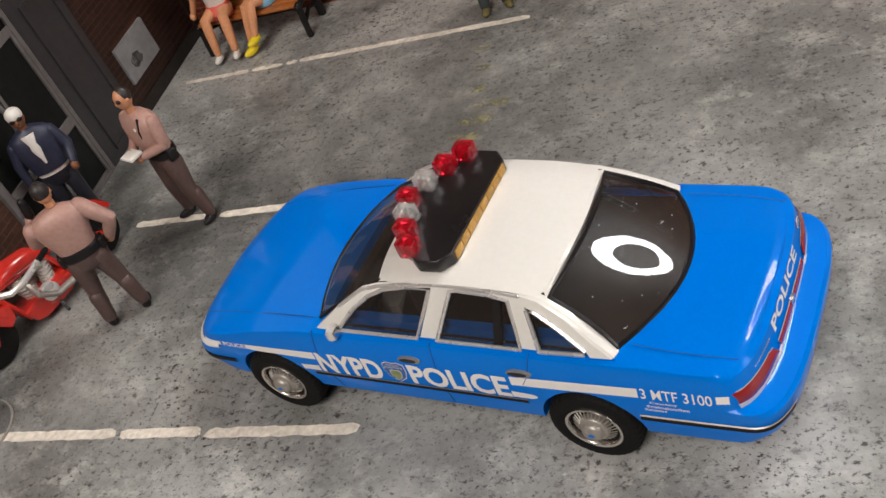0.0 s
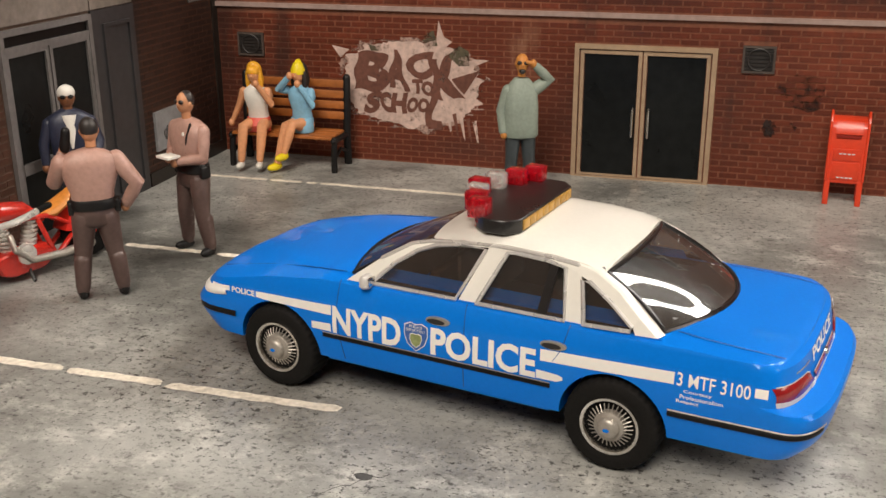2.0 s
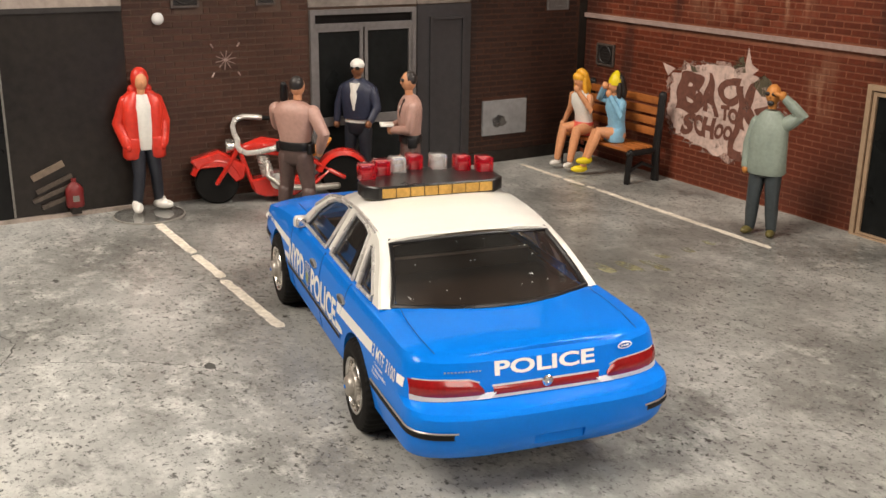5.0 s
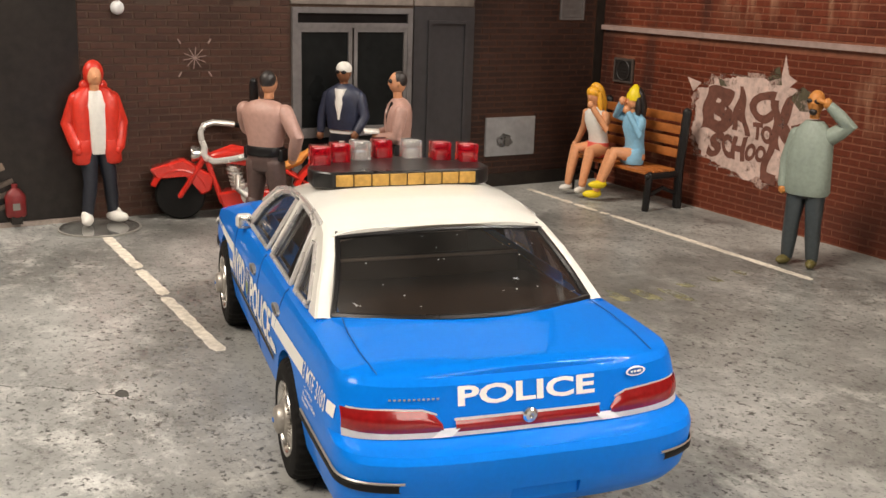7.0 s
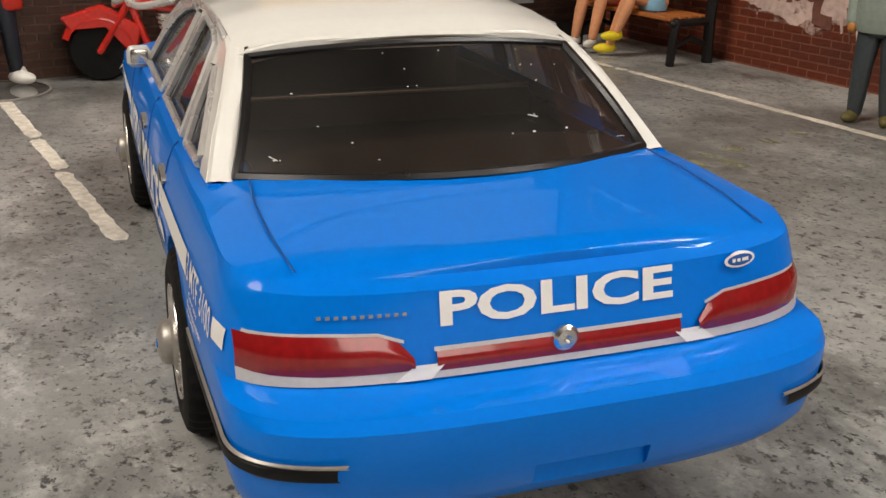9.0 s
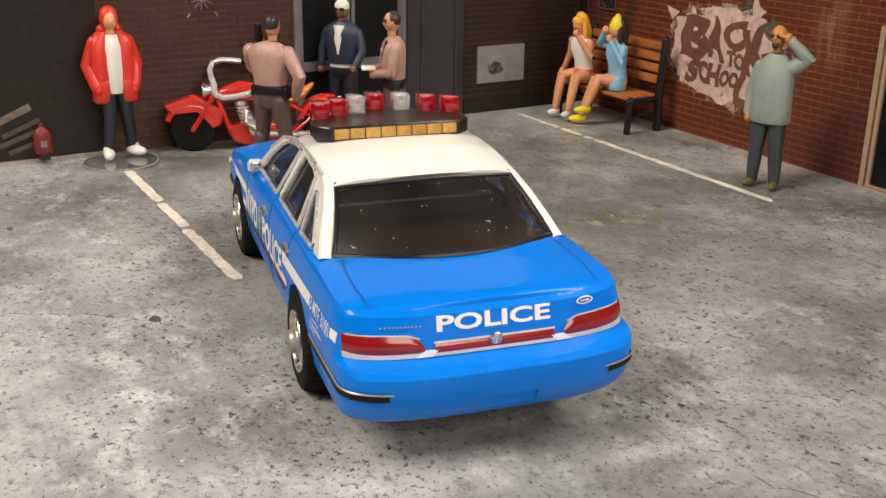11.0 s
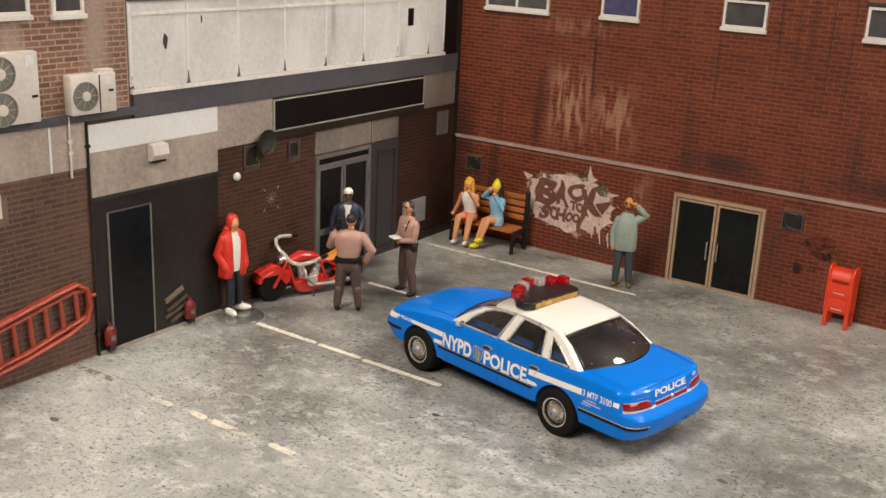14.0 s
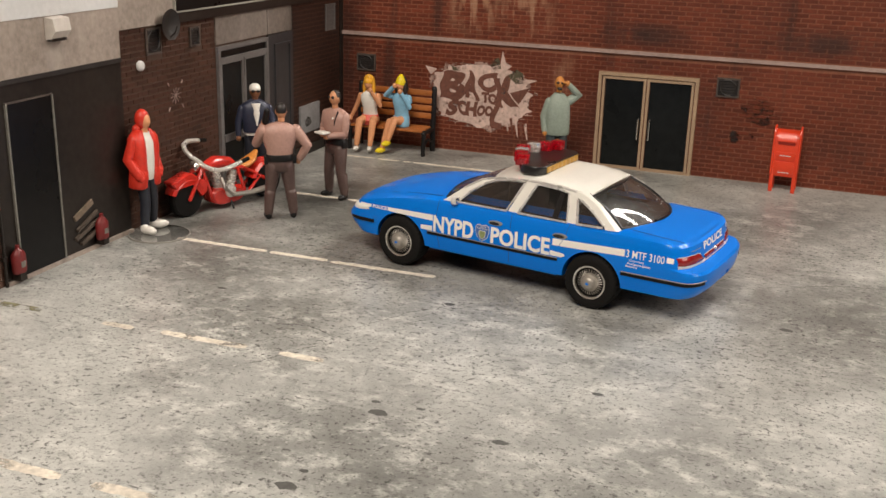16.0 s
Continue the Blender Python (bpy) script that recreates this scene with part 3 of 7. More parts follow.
slab("beige_cornice", west, -146, -2.2, 88.2, 112, 0, 0.8, BEIGE, WEST, "beige rendered cornice")
slab("white_fascia", west, -158.9, -117.4, 52.4, 59.1, 0, 0.7, WHITE_BOARD, WEST, "blank white fascia board")
slab("lintel_panel", west, -158.9, -117.4, 41.2, 52.4, 0, 0.45, CONCRETE, WEST, "stained concrete lintel panel")
slab("concrete_panel", west, -117.4, -95.9, 47.2, 59.1, 0, 0.4, CONCRETE, WEST, "stained concrete panel")
slab("concrete_panel", west, -21.8, -2.4, 47.4, 59.1, 0, 0.4, CONCRETE_GRIMY_DARK, WEST, "stained concrete panel")
slab("concrete_panel", west, -77.2, -50.2, 39.6, 47, 0, 0.4, CONCRETE_GRIMY_DARK, WEST, "stained concrete panel over the shop door")
slab("concrete_panel", west, -49.8, -35.4, 39.6, 47, 0, 0.38, CONCRETE_GRIMY_DARK, WEST, "stained concrete panel")
slab("ledge_under_sign", west, -95.2, -21.8, 46.9, 49.2, 0, 1.0, SHUTTER, WEST, "black ledge under the sign")
sign = structure("shop_sign", "blank black shop sign board with silver edge", "sign")
slab("board", west, -95.4, -22.6, 49.7, 58.1, 0, 0.9, SIGN_BLACK, sign)
frame_bars("edging", west, -95.8, -22.2, 49.3, 58.5, 0.36, 0, 1.05, AC_BLADE, sign, "silver grey edging")
# strip windows boarded with white panels
strip = structure("window_1", "row of grimy white boarded window panels", "window")
ys = [-145.2, -127.0, -109.0, -90.8, -73.0, -55.0, -37.4, -20.0, -11.0]
for a, b in zip(ys, ys[1:]):
    slab("pane", west, a + 0.35, b - 0.35, 66.3, 84.2, 0, 0.3, PANEL, strip)
    slab("pane", west, a + 0.35, b - 0.35, 85.0, 87.6, 0, 0.3, PANEL, strip)
for a in ys:
    slab("mullion", west, a - 0.38, a + 0.38, 66.2, 87.6, 0, 0.5, WHITE_BOARD, strip)
    grime = bmesh.new()
    prism(grime, [(a - 0.5, 66.3), (a + 0.7, 66.3), (a + 0.35, 67.6), (a + 0.1, 69.6), (a - 0.1, 69.8), (a - 0.3, 67.4)], 0.52, west)
    part("grime_run", grime, GRIME, strip, "", 0)
slab("window_sill", west, -145.6, -10.6, 65.2, 66.2, 0, 1.2, FRAME_WHITE, strip)
slab("rail", west, -145.2, -11, 84.2, 85.0, 0, 0.6, FRAME_WHITE, strip)
slab("head_rail", west, -145.6, -10.6, 87.6, 88.2, 0, 0.9, FASCIA, strip)
slab("dark_panel", west, -10.6, -3.0, 65.2, 88.2, 0, 0.4, SIGN_BLACK, strip, "black end panel")
slab("latch_box", west, -31.9, -29.2, 76.2, 81.8, 0.3, 0.6, SIGN_BLACK, strip, "small black box")
blot("dark_mark", lambda u, v, d: (0.3 + d, u, v), -134.2, 77.6, 0.7, 1.9, GRIME_DARK, strip, 17)
blot("dark_mark", lambda u, v, d: (0.3 + d, u, v), -122.0, 82.4, 0.22, 1.0, GRIME_DARK, strip, 18)
slab("corner_post", west, -2.2, 0, 0, 112, 0, 0.5, SHUTTER, WEST, "dark corner post")


def small_window(name, wall, a0, a1, z0, z1, pane=PANE, mullion=None):
    w = structure(name, "small white-framed window in the brick wall", "window")
    slab("pane", wall, a0 + 0.7, a1 - 0.7, z0 + 1.2, z1 - 0.6, 0, 0.25, pane, w)
    frame_bars("window_frame", wall, a0, a1, z0, z1, 0.75, 0, 0.8, FRAME_WHITE, w, sill=1.3)
    slab("window_sill", wall, a0 - 0.4, a1 + 0.4, z0 - 0.5, z0 + 0.6, 0, 1.3, FRAME_WHITE, w)
    if wall is north:
        slab("lintel", wall, a0 - 0.9, a1 + 0.2, z1, z1 + 1.2, 0, 0.5, STAIN, w)
    if mullion:
        slab("mullion", wall, mullion - 0.4, mullion + 0.4, z0 + 1.2, z1 - 0.5, 0, 0.75, FRAME_WHITE, w)


small_window("window_2", west, -180.6, -172.3, 85.0, 91.6)
small_window("window_3", west, -166.4, -158.1, 84.7, 91.3)
small_window("window_4", west, -195.5, -187.2, 85.2, 91.8)
small_window("window_5", north, 10.5, 35.2, 81.6, 92.5, mullion=22.8)
small_window("window_6", north, 54.6, 67.8, 82.0, 90.6, PANE_BLUE)
small_window("window_7", north, 95.3, 108.6, 82.3, 91.0)
small_window("window_8", north, 136.9, 161.0, 82.6, 92.0, mullion=149)
small_window("window_9", north, 178.0, 191.0, 82.8, 91.5)
slab("string_course", north, 0, 320, 35.0, 36.05, 0, 0.8, LEDGE, NORTH, "pale stone string course")


# ---- double door in the north wall ----
door = structure("door_1", "closed black double door in a tan metal frame", "door")
frame_bars("frame", north, 86.4, 116.4, -0.0, 29.4, 1.0, 0, 1.0, TAN, door, sill=0.3)
for name, a0, a1, hinge in (("leaf", 87.7, 100.9, 1), ("leaf", 101.2, 115.1, 0)):
    leaf = slab(name, north, a0 + 0.9, a1 - 0.9, 0.6, 27.2, 0, 0.3, DARK_DOOR, door)
    frame_bars("stile", north, a0, a1, 0.4, 28.1, 0.75, 0, 0.7, TAN, leaf, sill=0.4)
for x in (99.4, 102.9):
    bm = bmesh.new()
    tube(bm, [(x, -0.6, 15.8), (x, -1.5, 15.6), (x, -1.5, 9.7), (x, -0.6, 9.5)], 0.3, 8)
    part("door_handle", bm, CHROME, door, "bent chrome pull handle")


def wall_vent(wall, a0, a1, z0, z1, label="dark square wall vent grille", frame_mat=VENT, rim=None):
    rim = rim or VENT_RIM
    v = thing("wall_vent", label, "vent", group="wall vents")
    slab("backing", wall, a0, a1, z0, z1, 0, 0.2, AC_GREY if frame_mat is AC_WHITE else frame_mat, v)
    frame_bars("frame", wall, a0, a1, z0, z1, 0.9 if frame_mat is AC_WHITE else 0.45, 0, 0.6, rim if frame_mat is VENT else frame_mat, v)
    n = 6
    for k in range(n):
        z = z0 + 0.8 + (z1 - z0 - 1.6) * k / (n - 1)
        slab("slat", wall, a0 + 0.5, a1 - 0.5, z - 0.2, z + 0.2, 0.2, 0.42, AC_GREY if frame_mat is AC_WHITE else frame_mat, v)
    if frame_mat is VENT:
        bm = bmesh.new()
        r, ca, cz = min(a1 - a0, z1 - z0) * 0.4, (a0 + a1) / 2, (z0 + z1) / 2
        pts = [wall(ca + r * math.cos(2 * math.pi * k / 28), cz + r * math.sin(2 * math.pi * k / 28), 0.5) for k in range(29)]
        tube(bm, pts, 0.2, 6, round_ends=False)
        part("fan_ring", bm, VENT, v)
    return v


wall_vent(north, 5.6, 12.3, 23.6, 29.0)
wall_vent(north, 121.4, 128.0, 24.6, 30.2)
wall_vent(west, -107.4, -101.5, 40.4, 46.6)
wall_vent(west, -89.2, -84.8, 40.4, 45.2)
wall_vent(west, -12.6, -6.0, 37.0, 45.2, "grey framed wall vent high on the brick", GREY_FRAME)
wall_vent(west, -188.3, -182.9, 41.0, 46.6, "white square wall vent on the brick", AC_WHITE)

# soot marks, thin on the brick
blot("soot_mark", north, 128.0, 13.0, 1.5, 2.2, SOOT, NORTH, 1)
blot("soot_mark", north, 132.6, 13.6, 0.9, 1.0, SOOT, NORTH, 2)
blot("soot_mark", north, 134.0, 21.0, 5.0, 4.0, SOOT_THIN, NORTH, 3, 30, 0.155)

# ---- garage bay in the west wall ----
garage = structure("garage_door", "glossy black garage shutter with a side door", "garage door")
slab("shutter", west, -158.9, -117.4, 0, 41.2, 0, 0.3, SHUTTER, garage)
slab("side_door", west, -154.4, -141.4, 0.4, 36.4, 0.3, 0.55, SIGN_BLACK, garage)
for y in (-154.6, -141.2):
    slab("post", west, y - 0.2, y + 0.2, 0.4, 36.6, 0.3, 0.8, AC_GREY, garage)
slab("door_head", west, -154.8, -141.0, 36.4, 36.75, 0.3, 0.75, VENT_RIM, garage)
slab("step", west, -158.9, -117.4, 0, 0.8, 0.3, 1.0, CONCRETE, garage)
slab("shutter_head", west, -158.9, -117.4, 40.2, 41.2, 0.3, 0.7, VENT, garage)
for y, z in ((-156.4, 7.4), (-129.8, 7.0)):
    ob = thing("fire_extinguisher", "small dull red fire extinguisher by the shutter", "extinguisher", group="extinguishers")
    bm = bmesh.new()
    trunk_rows(bm, [(z - 5.0, 1.6, y, 1.0, 1.5), (z - 4.6, 1.6, y, 1.2, 1.75), (z - 1.2, 1.6, y, 1.2, 1.75), (z - 0.4, 1.6, y, 0.9, 1.2), (z + 0.2, 1.6, y, 0.4, 0.5), (z + 0.9, 1.6, y, 0.4, 0.5)])
    part("cylinder", bm, RED_PAINT, ob)
    slab("tag_plate", west, y - 0.6, y + 0.6, z - 3.6, z - 2.4, 2.72, 2.86, AC_GREY, ob)
    slab("bracket", west, y - 0.9, y + 0.9, 0.8, z - 4.8, 0.3, 2.6, SHUTTER, ob)
for k, (y0, z0, y1, z1) in enumerate([(-137.4, 8.4, -131.2, 11.0), (-136.8, 5.6, -129.8, 8.4), (-137.6, 3.8, -130.0, 6.4), (-136.0, 2.4, -131.0, 4.0)]):
    bm = bmesh.new()
    n = Vector((-(z1 - z0), y1 - y0)).normalized() * (0.62 if k == 0 else 0.4)
    prism(bm, [(y0 + n.x, z0 + n.y), (y1 + n.x, z1 + n.y), (y1 - n.x, z1 - n.y), (y0 - n.x, z0 - n.y)], 0.5 + 0.1 * k, lambda u, v, d: (0.3 + d, u, v))
    solid("timber_board", bm, TIMBER if k == 0 else TIMBER_DARK, "short old timber board leaning on the shutter", "board", "timber boards")
lamp = thing("security_light", "small cream wall security light", "wall light")
bm = bmesh.new()
prism(bm, [(0.4, 52.2), (2.6, 51.9), (3.0, 49.4), (1.8, 47.8), (0.4, 47.6)], 5.0, lambda u, v, d: (u, -141.3 + d, v))
part("housing", bm, AC_WHITE, lamp)
slab("lens", west, -140.9, -136.7, 47.3, 47.9, 0.5, 2.0, SHUTTER, lamp)

# ---- shop door ----
shop = structure("door_2", "closed dark glass shop door in a grey metal frame", "door")
frame_bars("frame", west, -77.0, -50.4, 0, 39.0, 1.1, 0, 0.9, GREY_FRAME, shop, sill=0.6)
slab("transom", west, -76.0, -51.4, 35.0, 36.0, 0, 0.85, GREY_FRAME, shop)
slab("transom_pane", west, -75.9, -51.5, 36.0, 37.9, 0, 0.3, SIGN_BLACK, shop)
for a0, a1 in ((-75.9, -64.1), (-63.7, -51.5)):
    leaf = slab("leaf", west, a0, a1, 0.6, 35.0, 0, 0.25, DARK_DOOR, shop)
    frame_bars("stile", west, a0, a1, 0.6, 35.0, 0.8, 0.0, 0.7, GREY_FRAME, leaf)
    slab("push_bar", west, a0 + 0.8, a1 - 0.8, 13.2, 15.2, 0.2, 0.8, GREY_FRAME, leaf)
slab("pilaster", west, -49.9, -35.2, 0, 39.4, 0, 0.5, GREY_PANEL, WEST, "slate grey pilaster panel")
frame_bars("pilaster_moulding", west, -46.6, -37.0, 2.0, 36.6, 0.7, 0.5, 0.95, GREY_PANEL, WEST)
board = structure("notice_board", "pale grey notice panel with faint round mark", "panel")
slab("panel", west, -31.2, -18.2, 7.0, 15.6, 0.0, 0.7, LEDGE_GREY, board)
blot("round_mark", lambda u, v, d: (0.7 + d, u, v), -26.5, 10.4, 2.4, 1.6, GRIME, board, 8)
slab("plinth", west, -34.8, -2.2, 0, 3.0, 0, 0.6, SHUTTER, WEST, "dark plinth")

# dish, round lamp, star mark, pipes
dish = thing("satellite_dish", "small dark grey satellite dish on the wall", "satellite dish")
bm = bmesh.new()
lathe(bm, [(0.3, 1.2), (2.2, 1.5), (3.5, 2.4), (3.7, 2.7), (3.4, 2.6), (2.0, 1.9), (0.2, 1.6)], 24, "x", centre=(0, -100.2, 47.1))
part("bowl", bm, VENT, dish)
bm = bmesh.new()
rod(bm, (0, -100.2, 47.1), (1.4, -100.2, 47.1), 0.5)
tube(bm, [(1.6, -100.2, 43.8), (3.6, -100.0, 45.2), (4.2, -100.0, 46.8)], 0.2, 6)
part("arm", bm, VENT, dish)
bm = bmesh.new()
ball(bm, (0.5, -110.3, 38.4), (0.9, 1.25, 1.25))
solid("round_wall_lamp", bm, WHITE_BOARD, "small round white wall lamp", "wall light")
bm = bmesh.new()
for k in range(5):
    a = math.pi * k / 5 + 0.2
    tube(bm, [(0.32, -96.4 - 2.2 * math.cos(a), 29.4 - 2.0 * math.sin(a)), (0.32, -96.4 + 2.2 * math.cos(a), 29.4 + 2.0 * math.sin(a))], 0.075, 5)
for u in (-3.1, 3.1):
    for v in (-3.4, 3.4):
        tube(bm, [(0.32, -96.4 + u, 29.4 + v), (0.32, -96.4 + u * 0.86, 29.4 + v * 0.8)], 0.16, 5)
solid("chalk_star", bm, LEDGE, "faint pale star scratched on the brick", "graffiti", kind="structure")
for name, y, z0, z1, r, mat in (("drain_pipe", -159.3, 0.0, 60.2, 0.32, SHUTTER), ("thin_pipe", -164.2, 47.2, 62.0, 0.28, AC_WHITE)):
    bm = bmesh.new()
    rod(bm, (0.7, y, z0), (0.7, y, z1), r, n=10)
    for z in (z0 + 6, z1 - 6):
        box(bm, 0, 1.0, y - r - 0.3, y + r + 0.3, z - 0.4, z + 0.4)
    solid(name, bm, mat, "thin wall pipe with clips", "pipe")


# ---- outdoor fan units ----
def fan(bm_parent, y, z, r, d):
    bm = bmesh.new()
    lathe(bm, [(r, d), (r, d + 0.35), (r * 0.9, d + 0.35), (r * 0.9, d + 0.1)], 32, "x", centre=(0, y, z))
    f = part("fan_ring", bm, AC_GREY, bm_parent)
    bm = bmesh.new()
    lathe(bm, [(0.02, d + 0.02), (r * 0.88, d + 0.02), (r * 0.88, d + 0.16), (0.02, d + 0.16)], 32, "x", centre=(0, y, z))
    part("grille", bm, AC_GREY, f)
    bm = bmesh.new()
    lathe(bm, [(r * 0.34, d + 0.17), (r * 0.32, d + 0.6), (0.05, d + 0.7)], 20, "x", centre=(0, y, z))
    part("hub", bm, AC_WHITE, f)
    bm = bmesh.new()
    for k in range(10):
        a = 2 * math.pi * k / 10
        c, s = math.cos(a), math.sin(a)
        rod(bm, (d + 0.3, y + c * r * 0.3, z + s * r * 0.3), (d + 0.3, y + c * r * 0.92, z + s * r * 0.92), 0.1, n=5)
    part("blade", bm, AC_BLADE, f)


big = thing("air_conditioner", "tall cream twin-fan outdoor unit on the wall", "air conditioner", group="air conditioners")
slab("casing", west, -187.3, -172.9, 62.25, 78.0, 0.0, 3.2, AC_WHITE, big, "", 0.3)
fan(big, -182.5, 73.6, 3.75, 3.2)
fan(big, -182.5, 65.8, 3.75, 3.2)
slab("label_plate", west, -176.2, -174.0, 75.0, 77.2, 3.2, 3.35, WHITE_BOARD, big)
slab("badge", west, -174.9, -173.5, 67.8, 68.4, 3.2, 3.35, SHUTTER, big)
slab("badge", west, -186.6, -185.2, 69.5, 69.9, 3.2, 3.35, SHUTTER, big)
small = thing("air_conditioner", "small cream single-fan outdoor unit on the wall", "air conditioner", group="air conditioners")
slab("casing", west, -164.6, -152.0, 62.25, 71.6, 0.0, 3.0, AC_WHITE, small, "", 0.3)
slab("side_box", west, -156.6, -152.2, 70.8, 72.4, 0.4, 2.6, AC_WHITE, small, "", 0.2)
slab("seam", west, -156.9, -156.6, 62.6, 71.3, 3.0, 3.1, SHUTTER, small)
fan(small, -160.8, 66.6, 3.4, 3.0)
slab("label_plate", west, -155.4, -153.4, 69.0, 70.7, 3.0, 3.15, WHITE_BOARD, small)
slab("badge", west, -154.2, -152.9, 67.2, 67.7, 3.0, 3.15, SHUTTER, small)

# ---- red barrier standing against the west wall ----
fence = thing("barrier", "faded red plastic crowd barrier leaning on the brick wall", "barrier")
bm = bmesh.new()
tube(bm, [(1.2, y, z) for y, z in ((-206, 1.8), (-180, 6.0), (-168, 8.8), (-163.0, 11.0), (-161.8, 14.5), (-162.6, 19.0), (-165.6, 20.8), (-170, 20.0), (-188, 16.2), (-206, 12.0))], 1.15, 8, flat=0.6)
tube(bm, [(1.2, -162.2, 17.2), (1.2, -160.3, 16.8)], 0.6, 8)
part("frame", bm, BARRIER, fence)
bm = bmesh.new()
tube(bm, [(1.2, -206, 10.4), (1.2, -188, 14.4), (1.2, -166, 19.0), (1.2, -162.6, 18.6)], 0.45, 8)
tube(bm, [(1.2, -206, 3.2), (1.2, -180, 7.4), (1.2, -163.6, 11.8)], 0.9, 8, flat=0.6)
part("rail", bm, BARRIER, fence)
for k in range(9):
    y = -165.2 - 4.3 * k
    bm = bmesh.new()
    tube(bm, [(1.2, y, 11.0 + (y + 165) * 0.19), (1.2, y - 0.5, 18.4 + (y + 165) * 0.21)], 0.62, 6, flat=0.7)
    part("upright", bm, BARRIER, fence)

# ---- the police car, 1:64: x forward, y to its left, z up, origin between the axles on the ground ----
car = thing("toy_police_car", "bright blue and white die-cast police sedan with roof lights", "toy car", 92.81, -103.08, 0, 168.52)
AXLE, HUB, TYRE = 22.7, 5.65, 5.65


def curve_at(rows, x):
    xs, ys = [r[0] for r in rows], [r[1] for r in rows]
    return float(np.interp(x, xs, ys))


NOSE = [(0.0, 37.4), (0.2, 38.8), (0.42, 39.8), (0.55, 39.8), (0.68, 39.1), (0.85, 38.1), (1.0, 36.8)]
TAIL = [(0.0, -43.4), (0.12, -44.6), (0.38, -45.2), (0.50, -45.2), (0.55, -44.8), (0.57, -43.2), (0.585, -42.55), (0.8, -42.1), (0.96, -41.8), (1.0, -41.2)]
EDGE = [(-45.3, 15.6), (-38, 16.0), (-30, 16.2), (-24, 16.05), (10, 16.05), (16, 16.0), (24, 15.1), (31, 13.7), (36, 12.7), (40, 12.2)]
CROWN = [(-45.3, 15.9), (-41.2, 16.3), (-40.2, 16.6), (-34, 17.1), (-27, 17.5), (12, 17.6), (17, 17.3), (24, 16.5), (31, 15.0), (34.5, 14.1), (36.5, 13.0), (40, 12.2)]
FLANK = [(5.0, 0.955), (5.8, 0.968), (8.0, 0.99), (10.2, 1.0), (11.2, 0.998), (13.2, 0.99), (15.0, 0.965), (16.0, 0.94), (16.6, 0.905)]
BASE = 5.6
NOSE_LEN, NOSE_POW, TAIL_LEN, TAIL_POW = 8.0, 3.1, 5.6, 3.3  # reach and squareness of the rounded corners in plan


def waist(s):
    return 15.25 - 0.0007 * max(0.0, s - 12) ** 2 - 0.0011 * max(0.0, -s - 26) ** 2


def half_width(s, z):
    """Half the body's width at a place along it and a height."""
    f = (z - BASE) / (curve_at(EDGE, s) - BASE)
    sf, sr = curve_at(NOSE, f), curve_at(TAIL, f)
    af, ar, n, m = NOSE_LEN, TAIL_LEN, NOSE_POW, TAIL_POW
    w = waist(s) * curve_at(FLANK, z)
    if s > sf - af:
        w *= max(0.0, 1 - min(1.0, (s - sf + af) / af) ** n) ** (1 / n)
    if s < sr + ar:
        w *= max(0.0, 1 - min(1.0, (sr + ar - s) / ar) ** m) ** (1 / m)
    return w


def body_shell():
    bm = bmesh.new()
    af, ar, n, m = NOSE_LEN, TAIL_LEN, NOSE_POW, TAIL_POW
    levels = [0.0, 0.06, 0.14, 0.24, 0.34, 0.44, 0.50, 0.53, 0.55, 0.57, 0.585, 0.62, 0.66, 0.72, 0.8, 0.87, 0.92, 0.96, 0.985, 1.0]
    grid = []
    for f in levels:
        sf, sr = curve_at(NOSE, f), curve_at(TAIL, f)
        row = []
        for k in range(15):
            a = (math.pi / 2) * k / 14
            row.append((sf - af + af * math.cos(a) ** (2 / n), math.sin(a) ** (2 / n)))
        for k in range(1, 46):
            row.append((sf - af + (sr + ar - sf + af) * k / 46, 1.0))
        for k in range(15):
            a = (math.pi / 2) * (1 - k / 14)
            row.append((sr + ar - ar * math.cos(a) ** (2 / m), math.sin(a) ** (2 / m)))
        pts = []
        for s, q in row:
            z = BASE + f * (curve_at(EDGE, s) - BASE)
            pts.append((s, waist(s) * curve_at(FLANK, z) * q, z))
        grid.append(pts)
    for side in (1, -1):
        rows = [[bm.verts.new((s, side * w, z)) for s, w, z in pts] for pts in grid]
        for g in (0.985, 0.955, 0.9, 0.8, 0.6, 0.35, 0.0):
            line = []
            for s, w, z in grid[-1]:
                lift = (curve_at(CROWN, s) - z) * (1 - g ** 3.2)
                line.append(bm.verts.new((s, side * w * g, z + lift)))
            rows.append(line)
        rows.insert(0, [bm.verts.new((s, 0.0, BASE)) for s, w, z in grid[0]])
        for r0, r1 in zip(rows, rows[1:]):
            for k in range(len(r0) - 1):
                bm.faces.new((r0[k], r0[k + 1], r1[k + 1], r1[k]))
    bmesh.ops.remove_doubles(bm, verts=bm.verts, dist=0.004)
    bmesh.ops.dissolve_degenerate(bm, edges=bm.edges, dist=0.001)
    bmesh.ops.recalc_face_normals(bm, faces=bm.faces)
    return bm


